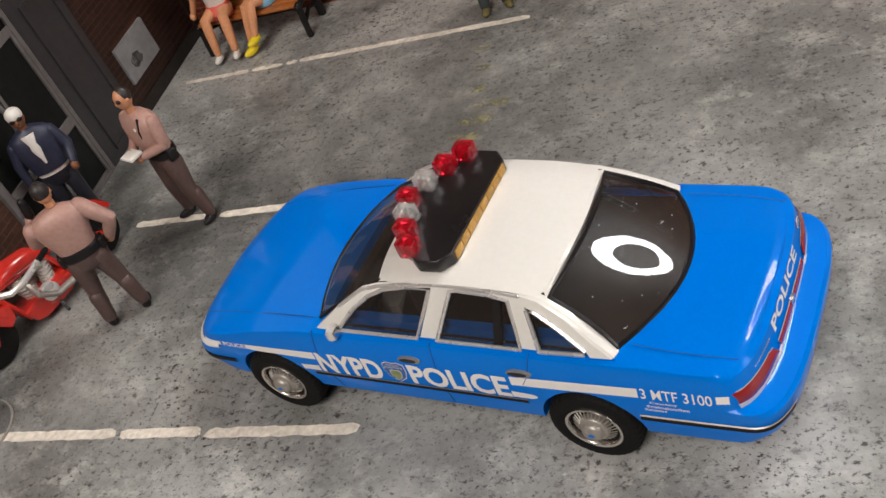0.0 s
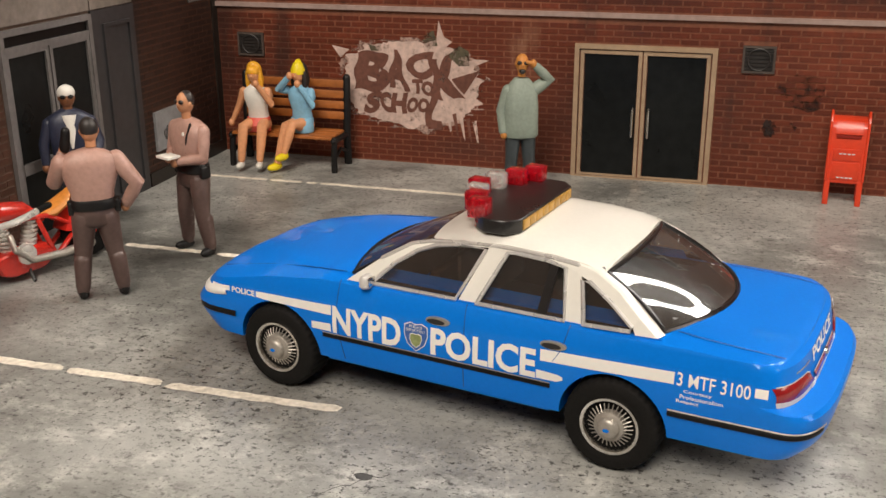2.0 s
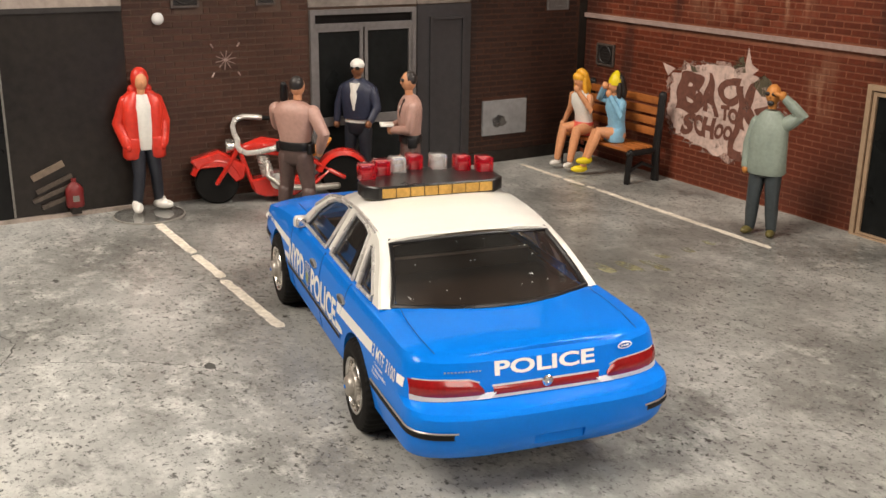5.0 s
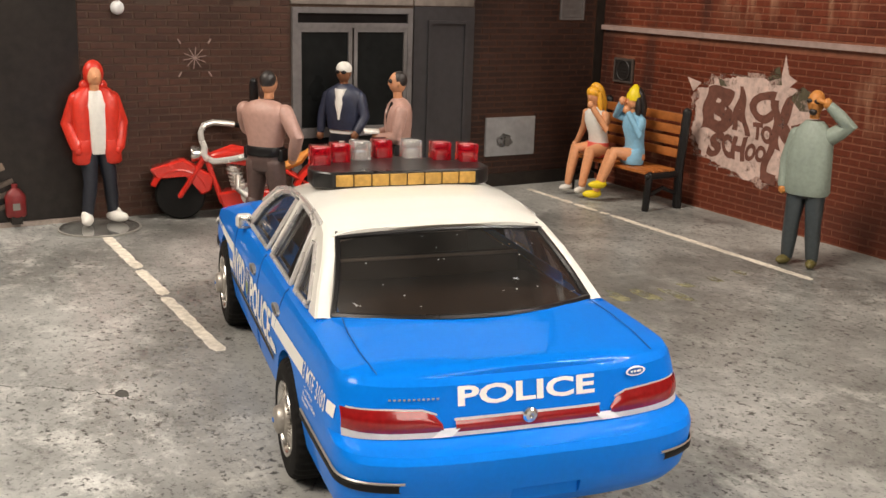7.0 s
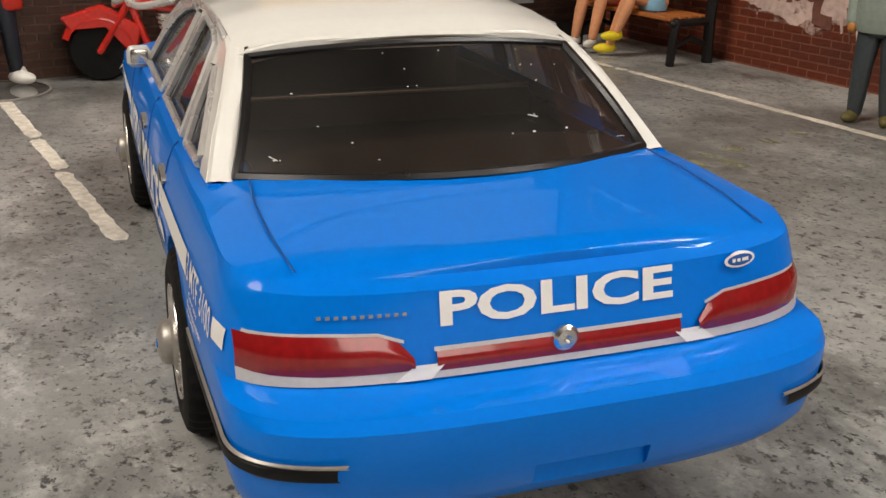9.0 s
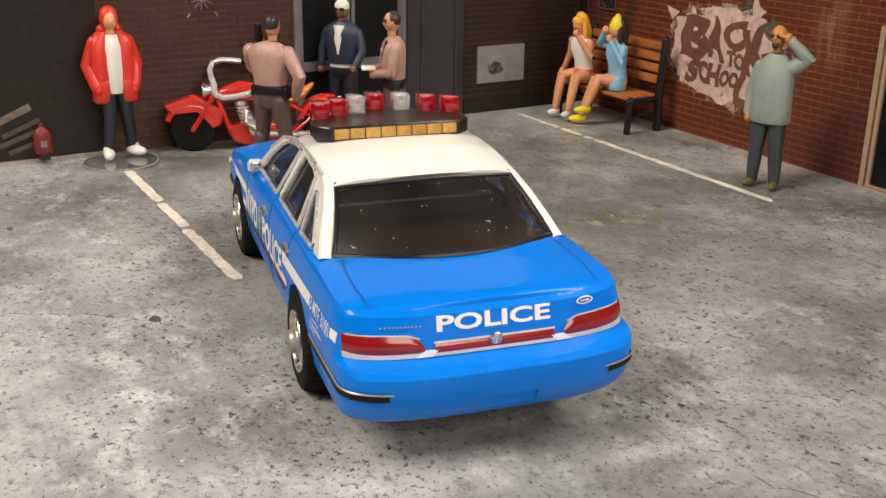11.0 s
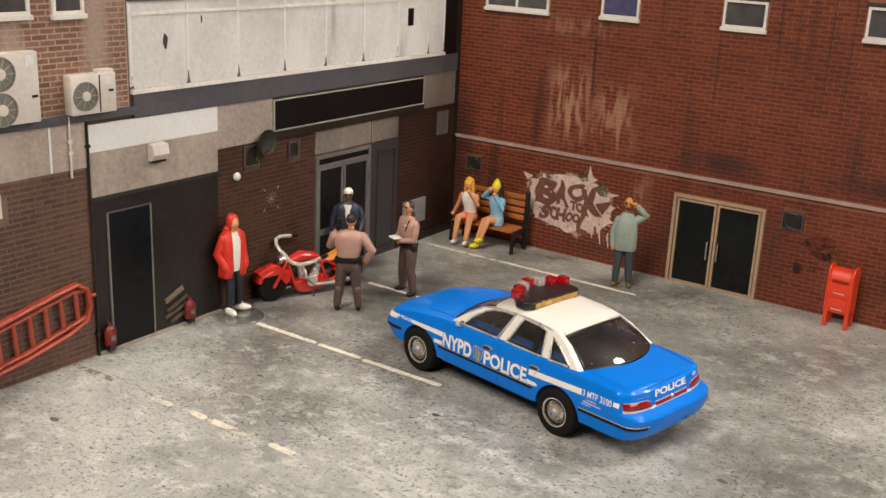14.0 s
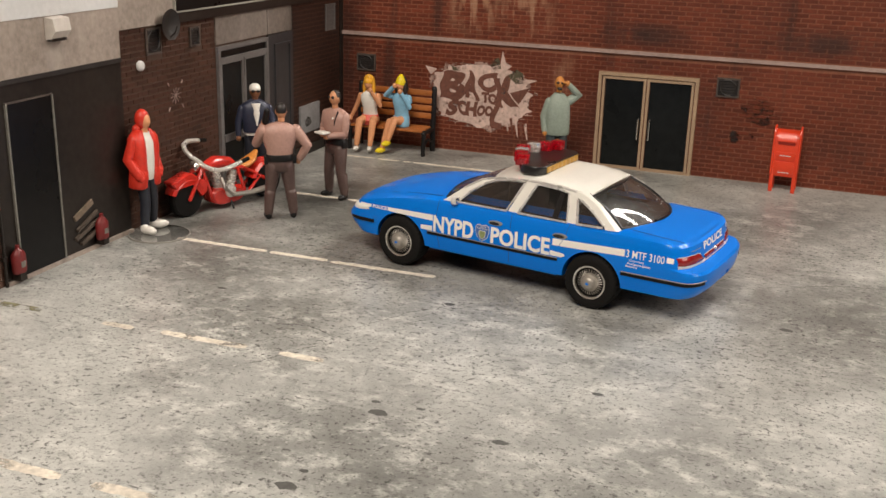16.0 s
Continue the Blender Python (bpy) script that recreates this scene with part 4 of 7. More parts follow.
def cut_out(bm, cutters):
    """The solid bm less the solids in cutters."""
    tmp = bpy.data.meshes.new("raw")
    bm.to_mesh(tmp)
    ob = new("raw", tmp)
    extra = []
    for c in cutters:
        me = bpy.data.meshes.new("cutter")
        c.to_mesh(me)
        c.free()
        o = new("cutter", me)
        extra.append(o)
        mod = ob.modifiers.new("cut", "BOOLEAN")
        mod.operation, mod.object, mod.solver = "DIFFERENCE", o, "EXACT"
    deps = bpy.context.evaluated_depsgraph_get()
    done = bpy.data.meshes.new_from_object(ob.evaluated_get(deps))
    bm.clear()
    bm.from_mesh(done)
    for o in (ob, *extra):
        me = o.data
        bpy.data.objects.remove(o)
        bpy.data.meshes.remove(me)
    bpy.data.meshes.remove(done)
    return bm


cutters = []
for s in (AXLE, -AXLE):
    for side in (1, -1):
        c = bmesh.new()
        lathe(c, [(6.3, side * 8.0), (6.3, side * 17.0)], 48, "y", centre=(s, 0, HUB - 0.05))
        bmesh.ops.recalc_face_normals(c, faces=c.faces)
        cutters.append(c)
c = bmesh.new()  # the cabin's well
box(c, -15.0, 11.5, -11.6, 11.6, 9.0, 19.0)
cutters.append(c)
c = bmesh.new()
box(c, -26.4, -15.0, -11.2, 11.2, 14.2, 19.0)
cutters.append(c)
c = bmesh.new()  # plate recess
box(c, -46.5, -44.35, -3.5, 2.2, 6.0, 7.9)
cutters.append(c)
BODY = part("body", cut_out(body_shell(), cutters), BLUE, car, "glossy bright blue enamel body", 28)

# wheel wells and underside
bm = bmesh.new()
box(bm, -39.5, 34, -10.5, 10.5, 4.2, 6.4, 0.4)
for s in (AXLE, -AXLE):
    rod(bm, (s, -9, HUB), (s, 9, HUB), 1.0)
part("chassis", bm, CHASSIS, car, "dull black underside")
for side in (1, -1):
    bm = bmesh.new()
    box(bm, -15.2, 15.4, side * 14.0 - 0.6, side * 14.0 + 0.6, 5.25, 6.2, 0.25)
    part("sill", bm, BLUE, car, "blue sill below the doors")


def wheel(s, side):
    w = thing("wheel", "", "")
    for key in ("label", "category"):
        if key in w:
            del w[key]
    w.matrix_world = pose(0, 0, 0)
    w.parent = car
    w.location = (s * MM, side * 13.1 * MM, HUB * MM)
    o = side
    bm = bmesh.new()
    rings = []
    for r, y, rib in ((3.4, -2.0, 0), (3.7, -2.3, 0), (5.2, -2.3, 0), (5.55, -1.9, 0), (TYRE, -1.4, 0.13), (TYRE, -0.3, 0.13), (TYRE - 0.05, 0, 0), (TYRE, 0.3, 0.13), (TYRE, 1.4, 0.13), (5.55, 1.95, 0.13), (5.3, 2.28, 0.06), (5.15, 2.33, 0), (4.5, 2.5, 0), (4.0, 2.45, 0), (3.55, 2.3, 0), (3.4, 1.9, 0)):
        rings.append([bm.verts.new(((r - rib * ((k // 2) % 2)) * math.cos(2 * math.pi * k / 144), y * o, (r - rib * ((k // 2) % 2)) * math.sin(2 * math.pi * k / 144))) for k in range(144)])
    for r0, r1 in zip(rings, rings[1:] + rings[:1]):
        bridge(bm, r0, r1)
    part("tyre", bm, RUBBER, w, "black rubber tyre with ribbed shoulder")
    bm = bmesh.new()
    lathe(bm, [(3.52, 1.4 * o), (3.52, 2.3 * o), (3.44, 2.48 * o), (3.12, 2.42 * o), (3.0, 2.2 * o), (2.95, 1.5 * o)], 48, "y")
    rim = part("rim", bm, CHROME, w, "bright chrome rim ring")
    bm = bmesh.new()
    lathe(bm, [(3.02, 1.2 * o), (3.02, 1.7 * o), (2.2, 1.6 * o), (0.1, 1.5 * o)], 40, "y")
    part("rim_disc", bm, CHASSIS, rim)
    bm = bmesh.new()
    lathe(bm, [(1.8, 1.5 * o), (1.85, 2.3 * o), (1.7, 2.55 * o), (1.35, 2.7 * o), (1.3, 3.05 * o), (1.1, 3.3 * o), (0.6, 3.45 * o), (0.02, 3.45 * o)], 40, "y")
    part("hub_cap", bm, SILVER, rim, "domed silver hub cap")
    bm = bmesh.new()
    for k in range(30):
        a = 2 * math.pi * k / 30
        tube(bm, [(1.75 * math.cos(a), 2.4 * o, 1.75 * math.sin(a)), (2.6 * math.cos(a), 1.95 * o, 2.6 * math.sin(a))], 0.07, 5)
    part("fluted_ring", bm, SILVER, rim)
    bm = bmesh.new()
    prism(bm, [(0.38 * math.cos(2 * math.pi * k / 20), 0.22 * math.sin(2 * math.pi * k / 20)) for k in range(20)], 0.06, lambda u, v, d: (u, (3.45 + d) * o, v))
    part("hub_badge", bm, BLUE, rim, "small blue oval badge")
    return w


for s in (AXLE, -AXLE):
    for side in (1, -1):
        wheel(s, side)

# ---- cabin ----
ROOF_Z = [(-20.0, 22.55), (-17.6, 23.25), (-13.5, 23.75), (-8, 23.95), (-3, 23.75), (0.5, 23.2), (2.6, 22.4)]


def tumble(z):
    """Half the cabin's width at a height."""
    q = min(1.0, max(0.0, (z - 16.4) / 6.6))
    return 13.55 - 3.15 * q ** 1.15


def roof_panel():
    bm = bmesh.new()
    ns, nl = 30, 20
    top = []
    for i in range(ns + 1):
        s = 2.4 - 22.2 * i / ns
        w = tumble(22.6) + 0.05
        row = []
        for j in range(nl + 1):
            g = -1 + 2 * j / nl
            bow = 0.9 * (1 - g * g)
            ss = s + (bow if i < 4 else 0) * (1 - i / 4 if i < 4 else 0) - (bow * 0.8 * (i - ns + 4) / 4 if i > ns - 4 else 0)
            row.append((ss, w * math.copysign(abs(g) ** 0.92, g), curve_at(ROOF_Z, s) - 0.9 * abs(g) ** 4.0 + 0.1))
        top.append(row)
    up = [[bm.verts.new(p) for p in row] for row in top]
    low = [[bm.verts.new((p[0], p[1] * 0.985, p[2] - 0.7)) for p in row] for row in top]
    for g, flip in ((up, 0), (low, 1)):
        for r0, r1 in zip(g, g[1:]):
            for k in range(nl):
                bm.faces.new((r0[k], r0[k + 1], r1[k + 1], r1[k]))
    edge_u = up[0] + [r[-1] for r in up[1:]] + up[-1][-2::-1] + [r[0] for r in up[-2:0:-1]]
    edge_l = low[0] + [r[-1] for r in low[1:]] + low[-1][-2::-1] + [r[0] for r in low[-2:0:-1]]
    bridge(bm, edge_u, edge_l)
    return bm


def headlining():
    bm = bmesh.new()
    g = [[bm.verts.new((2.2 - 21.8 * i / 12, 9.9 * (-1 + 2 * j / 8), curve_at(ROOF_Z, 2.2 - 21.8 * i / 12) - 0.75 - 0.5 * (-1 + 2 * j / 8) ** 4)) for j in range(9)] for i in range(13)]
    for r0, r1 in zip(g, g[1:]):
        for k in range(8):
            bm.faces.new((r0[k], r0[k + 1], r1[k + 1], r1[k]))
    return bm


ROOF = part("roof", roof_panel(), WHITE_ENAMEL, car, "cream white enamel roof")
part("headlining", headlining(), INTERIOR, ROOF, "dark headlining")


def side_piece(bm, pts, side, thick=0.5, lift=0.0):
    prism(bm, pts, thick, lambda s, z, d: (s, side * (tumble(z) + lift - thick + d), z))


# window line of the doors, and the outer line of the pillars
INNER = [(9.2, 16.45), (6.2, 19.3), (3.6, 21.0), (1.2, 21.9), (-2.0, 22.35), (-5.6, 22.5), (-9.0, 22.45), (-13.0, 22.25), (-16.0, 21.75), (-18.4, 20.85), (-21.1, 19.3), (-24.1, 17.1), (-24.5, 16.4)]
OUTER = [(12.9, 16.1), (8.2, 19.6), (4.6, 21.7), (2.2, 22.25), (-2.0, 22.72), (-5.6, 22.86), (-9.0, 22.88), (-13.0, 22.72), (-16.6, 22.4), (-18.9, 21.9), (-21.9, 20.4), (-24.7, 18.2), (-27.0, 16.5)]
for side in (1, -1):
    for name, a, b, label in (("front_pillar", 0, 4, "cream white windscreen pillar"), ("roof_rail", 4, 8, "cream white roof rail"), ("rear_pillar", 8, 12, "broad cream white rear pillar")):
        bm = bmesh.new()
        for k in range(a, b):
            side_piece(bm, [INNER[k], OUTER[k], OUTER[k + 1], INNER[k + 1]], side, 0.55, 0.1)
        if name == "rear_pillar":
            rows = [[bm.verts.new(p) for p in ((s + 0.2, side * (tumble(z) + 0.1), z + 0.02), (s - 0.25, side * (tumble(z) - 0.1), z + 0.12), (s - 0.45, side * (tumble(z) - 0.6), z + 0.16), (s - 0.5, side * (tumble(z) - 1.3), z + 0.05), (s + 0.1, side * (tumble(z) - 1.2), z - 0.3))] for s, z in OUTER[8:]]
            for r0, r1 in zip(rows, rows[1:]):
                for k in range(4):
                    bm.faces.new((r0[k], r0[k + 1], r1[k + 1], r1[k]))
        part(name, bm, WHITE_ENAMEL, ROOF, label)
    for name, quad, mat in (("middle_pillar", [(-2.5, 15.8), (-5.5, 22.6), (-8.0, 22.6), (-5.2, 15.8)], WHITE_ENAMEL), ("rear_door_pillar", [(-16.3, 15.8), (-15.4, 22.0), (-17.2, 21.6), (-18.4, 15.8)], WHITE_ENAMEL),
                            ("window_divider", [(-12.6, 15.8), (-13.4, 22.2), (-14.4, 22.2), (-13.7, 15.8)], BLACK_ENAMEL)):
        bm = bmesh.new()
        side_piece(bm, quad, side, 0.5, 0.08)
        part(name, bm, mat, ROOF)
    # belt line sill of the windows and the chrome drip line
    bm = bmesh.new()
    side_piece(bm, [(12.9, 15.5), (12.7, 16.2), (9.3, 16.45), (-23.4, 16.35), (-27.4, 16.5), (-27.4, 15.5)], side, 0.7, 0.06)
    part("belt_sill", bm, BLUE, ROOF, "blue window sill")
    bm = bmesh.new()
    tube(bm, [(s, side * (tumble(z) + 0.14), z - 0.06) for s, z in OUTER[1:9]], 0.24, 6)
    part("drip_rail", bm, TRIM_SILVER, ROOF, "bright chrome drip rail along the roof")
    for pts in ([INNER[0], *INNER[1:5], (-5.2, 22.3), (-2.5, 16.5)], [(-5.3, 16.5), (-8.0, 22.3), *INNER[6:8], (-15.3, 21.8), (-16.2, 16.5)], [(-18.5, 16.5), (-18.1, 18.6), (-17.5, 20.9), *INNER[9:12], (-23.9, 16.7)]):
        bm = bmesh.new()
        tube(bm, [(s, side * (tumble(z) + 0.14), z) for s, z in pts + pts[:1]], 0.27, 6)
        part("window_trim", bm, TRIM_SILVER, ROOF, "thin chrome frame round the side window")
    for name, pts in (("window", [INNER[0], *INNER[1:6], (-2.6, 16.4)]), ("window", [(-5.3, 16.4), (-8.0, 22.5), *INNER[6:8], (-15.6, 22.0), (-16.3, 16.4)]), ("window", [(-18.3, 16.4), (-17.2, 21.6), *INNER[9:]])):
        bm = bmesh.new()
        bm.faces.new([bm.verts.new((s, side * (tumble(z) - 0.2), z)) for s, z in pts])
        g = part(name, bm, CAR_GLASS, ROOF, "smoked side window")
    bm = bmesh.new()
    for k in range(len(INNER) - 1):
        side_piece(bm, [INNER[k], OUTER[k], OUTER[k + 1], INNER[k + 1]], side, 0.1, -0.5)
    for quad in ([(-2.5, 15.8), (-5.5, 22.6), (-8.0, 22.6), (-5.2, 15.8)], [(-16.3, 15.8), (-15.4, 22.0), (-17.2, 21.6), (-18.4, 15.8)], [(11, 15.0), (11, 16.9), (-26, 16.8), (-26, 15.0)]):
        side_piece(bm, quad, side, 0.1, -0.5)
    rows = [[bm.verts.new(p) for p in ((s + 0.35, side * (tumble(z) - 0.3), z - 0.1), (s - 0.2, side * (tumble(z) - 0.65), z + 0.02), (s - 0.25, side * (tumble(z) - 1.3), z - 0.1), (s + 0.3, side * (tumble(z) - 1.5), z - 0.45))] for s, z in OUTER[8:]]
    for r0, r1 in zip(rows, rows[1:]):
        for k in range(3):
            bm.faces.new((r0[k], r0[k + 1], r1[k + 1], r1[k]))
    part("pillar_lining", bm, INTERIOR, ROOF, "dark pillar lining")
    bm = bmesh.new()
    side_piece(bm, [(10.0, 15.2), (8.6, 17.9), (-22.6, 17.9), (-24.0, 15.2)], side, 0.12, -1.5)
    part("door_inner", bm, BLUE, ROOF, "blue inner door panel")
    # door mirror
    bm = bmesh.new()
    trunk_rows(bm, [(-0.9, 0, 0, 0.5, 0.7), (-0.6, 0, 0, 0.75, 1.0), (0.3, 0, 0, 0.7, 1.0), (0.75, 0, 0, 0.4, 0.75)], 14, power=2.6)
    bmesh.ops.transform(bm, matrix=Matrix.Translation((9.3, side * 14.5, 17.0)), verts=bm.verts)
    rod(bm, (9.5, side * 13.0, 16.8), (9.4, side * 14.3, 16.9), 0.35, n=8)
    mirror = part("door_mirror", bm, BRIGHT_TRIM, car, "small silver door mirror")
    bm = bmesh.new()
    box(bm, 8.45, 8.7, side * 14.5 - 0.7, side * 14.5 + 0.7, 16.4, 17.6, 0.2)
    part("mirror_glass", bm, CHROME, mirror)


def screen(rows, name, label):
    """A bowed pane from rows of (s at the middle, s at the side, half width, z)."""
    bm = bmesh.new()
    n = 14
    grid = []
    for mid, edge, w, z, zc in rows:
        grid.append([bm.verts.new((edge + (mid - edge) * (1 - (2 * k / n - 1) ** 2), w * (2 * k / n - 1), z + (zc - z) * (1 - (2 * k / n - 1) ** 2))) for k in range(n + 1)])
    for a, b in zip(grid, grid[1:]):
        for k in range(n):
            bm.faces.new((a[k], a[k + 1], b[k + 1], b[k]))
    return part(name, bm, CAR_GLASS, ROOF, label)


def lerp_rows(lo, hi, n=8, bulge=0.35, ahead=1):
    out = []
    for k in range(n + 1):
        q = k / n
        row = [a + (b - a) * q for a, b in zip(lo, hi)]
        row[0] += ahead * bulge * math.sin(math.pi * q)
        row[1] += ahead * bulge * math.sin(math.pi * q)
        out.append(row)
    return out


REAR_LO, REAR_HI = (-31.9, -27.1, tumble(16.7) - 1.2, 16.7, 17.27), (-20.5, -19.2, tumble(22.0) - 0.85, 21.9, 22.65)
FRONT_LO, FRONT_HI = (14.6, 12.4, 12.4, 16.7, 17.45), (3.3, 2.3, 9.8, 21.9, 22.3)
screen(lerp_rows(REAR_LO, REAR_HI, bulge=0.85, ahead=-1), "rear_window", "smoked curved rear window")
screen(lerp_rows(FRONT_LO, FRONT_HI, bulge=0.5), "windscreen", "smoked curved windscreen")
bm = bmesh.new()
n = 14


def on_screen(row, g, lift):
    mid, edge, w, z, zc = row
    return (edge + (mid - edge) * (1 - g * g) - lift * 0.8, w * g, z + (zc - z) * (1 - g * g) + lift)


rr = lerp_rows(REAR_LO, REAR_HI, bulge=0.85, ahead=-1)
tube(bm, [on_screen(rr[0], -0.98 + 1.96 * k / 12, 0.05) for k in range(13)], 0.3, 6)
top_row = [a * 0.42 + b * 0.58 for a, b in zip(rr[-2], rr[-1])]
tube(bm, [on_screen(top_row, -0.98 + 1.96 * k / 12, 0.1) for k in range(13)], 0.22, 6)
for g in (-0.985, 0.985):
    tube(bm, [on_screen(r, g, 0.05) for r in rr], 0.28, 6)
part("rear_window_seal", bm, BLACK_ENAMEL, ROOF, "black rubber window seal")
bm = bmesh.new()
ff = lerp_rows(FRONT_LO, FRONT_HI, bulge=0.5)
for g in (-0.985, 0.985):
    tube(bm, [(p[0] + 0.1, p[1], p[2] + 0.05) for p in (on_screen(r, g, 0.0) for r in ff)], 0.22, 6)
tube(bm, [on_screen(ff[0], -0.98 + 1.96 * k / 12, 0.0) for k in range(13)], 0.25, 6)
part("windscreen_seal", bm, BLACK_ENAMEL, ROOF, "black windscreen seal")

# dust and lint on the rear glass
rnd = random.Random(31)
bm = bmesh.new()
for k in range(24):
    g, row = rnd.uniform(-0.85, 0.85), rr[rnd.randint(1, 7)]
    p, q, r = on_screen(row, g, 0.12), rnd.uniform(0, 6.3), rnd.uniform(0.025, 0.055)
    ends = [Vector(p), Vector(p) + Vector((0.4 * math.cos(q), math.sin(q), 0.3 * math.cos(q))) * (rnd.uniform(0.5, 1.1) if k % 9 == 0 else 0.06)]
    tube(bm, ends, r * (0.6 if k % 9 == 0 else 1.0), 5)
part("window_dust", bm, DECAL, ROOF, "fine white dust and lint on the glass", 0)
# white header between the roof's rear edge and the glass
bm = bmesh.new()
low, top = [], []
for k in range(21):
    g = -1 + 2 * k / 20
    p = on_screen(rr[-1], 0.99 * g, 0.0)
    low.append(bm.verts.new((p[0] - 0.25, p[1], p[2] + 0.1)))
    bow = 0.9 * (1 - g * g)
    top.append(bm.verts.new((-19.5 - 0.8 * bow, (tumble(22.6) + 0.05) * math.copysign(abs(g) ** 0.92, g), curve_at(ROOF_Z, -19.5) - 0.9 * abs(g) ** 4.0 + 0.13)))
for k in range(20):
    bm.faces.new((low[k], low[k + 1], top[k + 1], top[k]))
part("roof_header", bm, WHITE_ENAMEL, ROOF, "cream white header over the rear window")
# dark shelf under the rear window
bm = bmesh.new()
rows = []
for k in range(25):
    g = -0.97 + 1.94 * k / 24
    end = on_screen(rr[0], g, 0.0)
    row = []
    for i in range(9):
        s = -25.0 + (end[0] + 0.25 + 25.0) * i / 8
        q = min(1.0, abs(end[1]) / (waist(s) * 0.905))
        top_z = curve_at(EDGE, s) + (curve_at(CROWN, s) - curve_at(EDGE, s)) * (1 - q ** 3.2)
        row.append(bm.verts.new((s, end[1], top_z + 0.07)))
    rows.append(row)
for a, b in zip(rows, rows[1:]):
    for i in range(8):
        bm.faces.new((a[i], a[i + 1], b[i + 1], b[i]))
part("shelf_cover", bm, INTERIOR, car, "dark shelf under the rear window")

# cabin inside
for name, boxes in (("cabin_floor", [(-14.8, 11.2, -11.3, 11.3, 9.1, 9.6, 0.1)]), ("front_seat", [(2.0, 9.3, -10.4, 10.4, 9.5, 12.6, 0.6), (1.1, 2.9, -10.4, 10.4, 11.5, 18.2, 0.6)]),
                    ("rear_seat", [(-14.0, -6.7, -10.4, 10.4, 9.5, 12.6, 0.6), (-14.9, -13.1, -10.4, 10.4, 11.5, 18.2, 0.6)]), ("parcel_shelf", [(-26.3, -15.2, -11.1, 11.1, 14.4, 16.2, 0.2)]),
                    ("dashboard", [(9.8, 11.4, -11.3, 11.3, 12, 16.6, 0.4)])):
    bm = bmesh.new()
    for b in boxes:
        box(bm, *b)
    part(name, bm, INTERIOR, car, "dark brown moulded interior")
for side in (1, -1):
    bm = bmesh.new()
    box(bm, -14.9, 11.3, side * 11.45 - 0.1, side * 11.45 + 0.1, 9.1, 17.0)
    box(bm, -26.3, -14.95, side * 11.05 - 0.1, side * 11.05 + 0.1, 14.3, 16.9)
    part("side_lining", bm, INTERIOR, car, "dark inner side lining")
bm = bmesh.new()
box(bm, -15.15, -14.7, -10.0, 10.0, 18.0, 18.3, 0.1)
part("seat_piping", bm, SILVER, car, "pale edge along the rear seat back")
bm = bmesh.new()
box(bm, -1.2, -0.7, -9.6, 9.6, 12, 20.4, 0.1)
part("partition", bm, INTERIOR, car, "dark partition behind the front seats")


# ---- markings on the flanks ----
def flank(s, z, lift, side=1):
    return (s, side * (half_width(s, z) + lift), z)


def band(name, pts, mat, parent=None, lift=0.07, label="", steps=1, side=1):
    """A decal from outline rows (s, z low, z high)."""
    bm = bmesh.new()
    fine = []
    for (s0, a0, b0), (s1, a1, b1) in zip(pts, pts[1:]):
        k = max(1, int(abs(s1 - s0) / 0.8))
        fine += [(s0 + (s1 - s0) * i / k, a0 + (a1 - a0) * i / k, b0 + (b1 - b0) * i / k) for i in range(k)]
    fine.append(pts[-1])
    rows = [[bm.verts.new(flank(s, a + (b - a) * j / 3, lift, side)) for j in range(4)] for s, a, b in fine]
    for r0, r1 in zip(rows, rows[1:]):
        for j in range(3):
            bm.faces.new((r0[j], r0[j + 1], r1[j + 1], r1[j]))
    return part(name, bm, mat, parent or car, label)


def draped(co, faces, at, step=0.45):
    """Flat lettering cut fine enough to follow a curved panel."""
    bm = bmesh.new()
    vs = [bm.verts.new((u, v, 0)) for u, v in co]
    for f in faces:
        try:
            bm.faces.new([vs[i] for i in f])
        except ValueError:
            pass
    bmesh.ops.triangulate(bm, faces=bm.faces)
    for _ in range(4):
        long = [e for e in bm.edges if e.calc_length() > step]
        if not long:
            break
        bmesh.ops.subdivide_edges(bm, edges=long, cuts=1)
        bmesh.ops.triangulate(bm, faces=bm.faces)
    for v in bm.verts:
        v.co = Vector(at(v.co.x, v.co.y))
    return bm


def flank_text(name, body, s_left, s_right, z0, z1, mat=DECAL, lift=0.08, offset=0.02, drop=0.0, lean=0.0):
    """Lettering on the left flank, read from the nose to the tail."""
    co, faces = solid_text(body, s_left - s_right, z1 - z0, offset)
    bm = draped(co, faces, lambda u, v: flank(s_left - u - lean * v, z0 + v + drop * u / (s_left - s_right), lift))
    return part(name, bm, mat, car, "", 0)


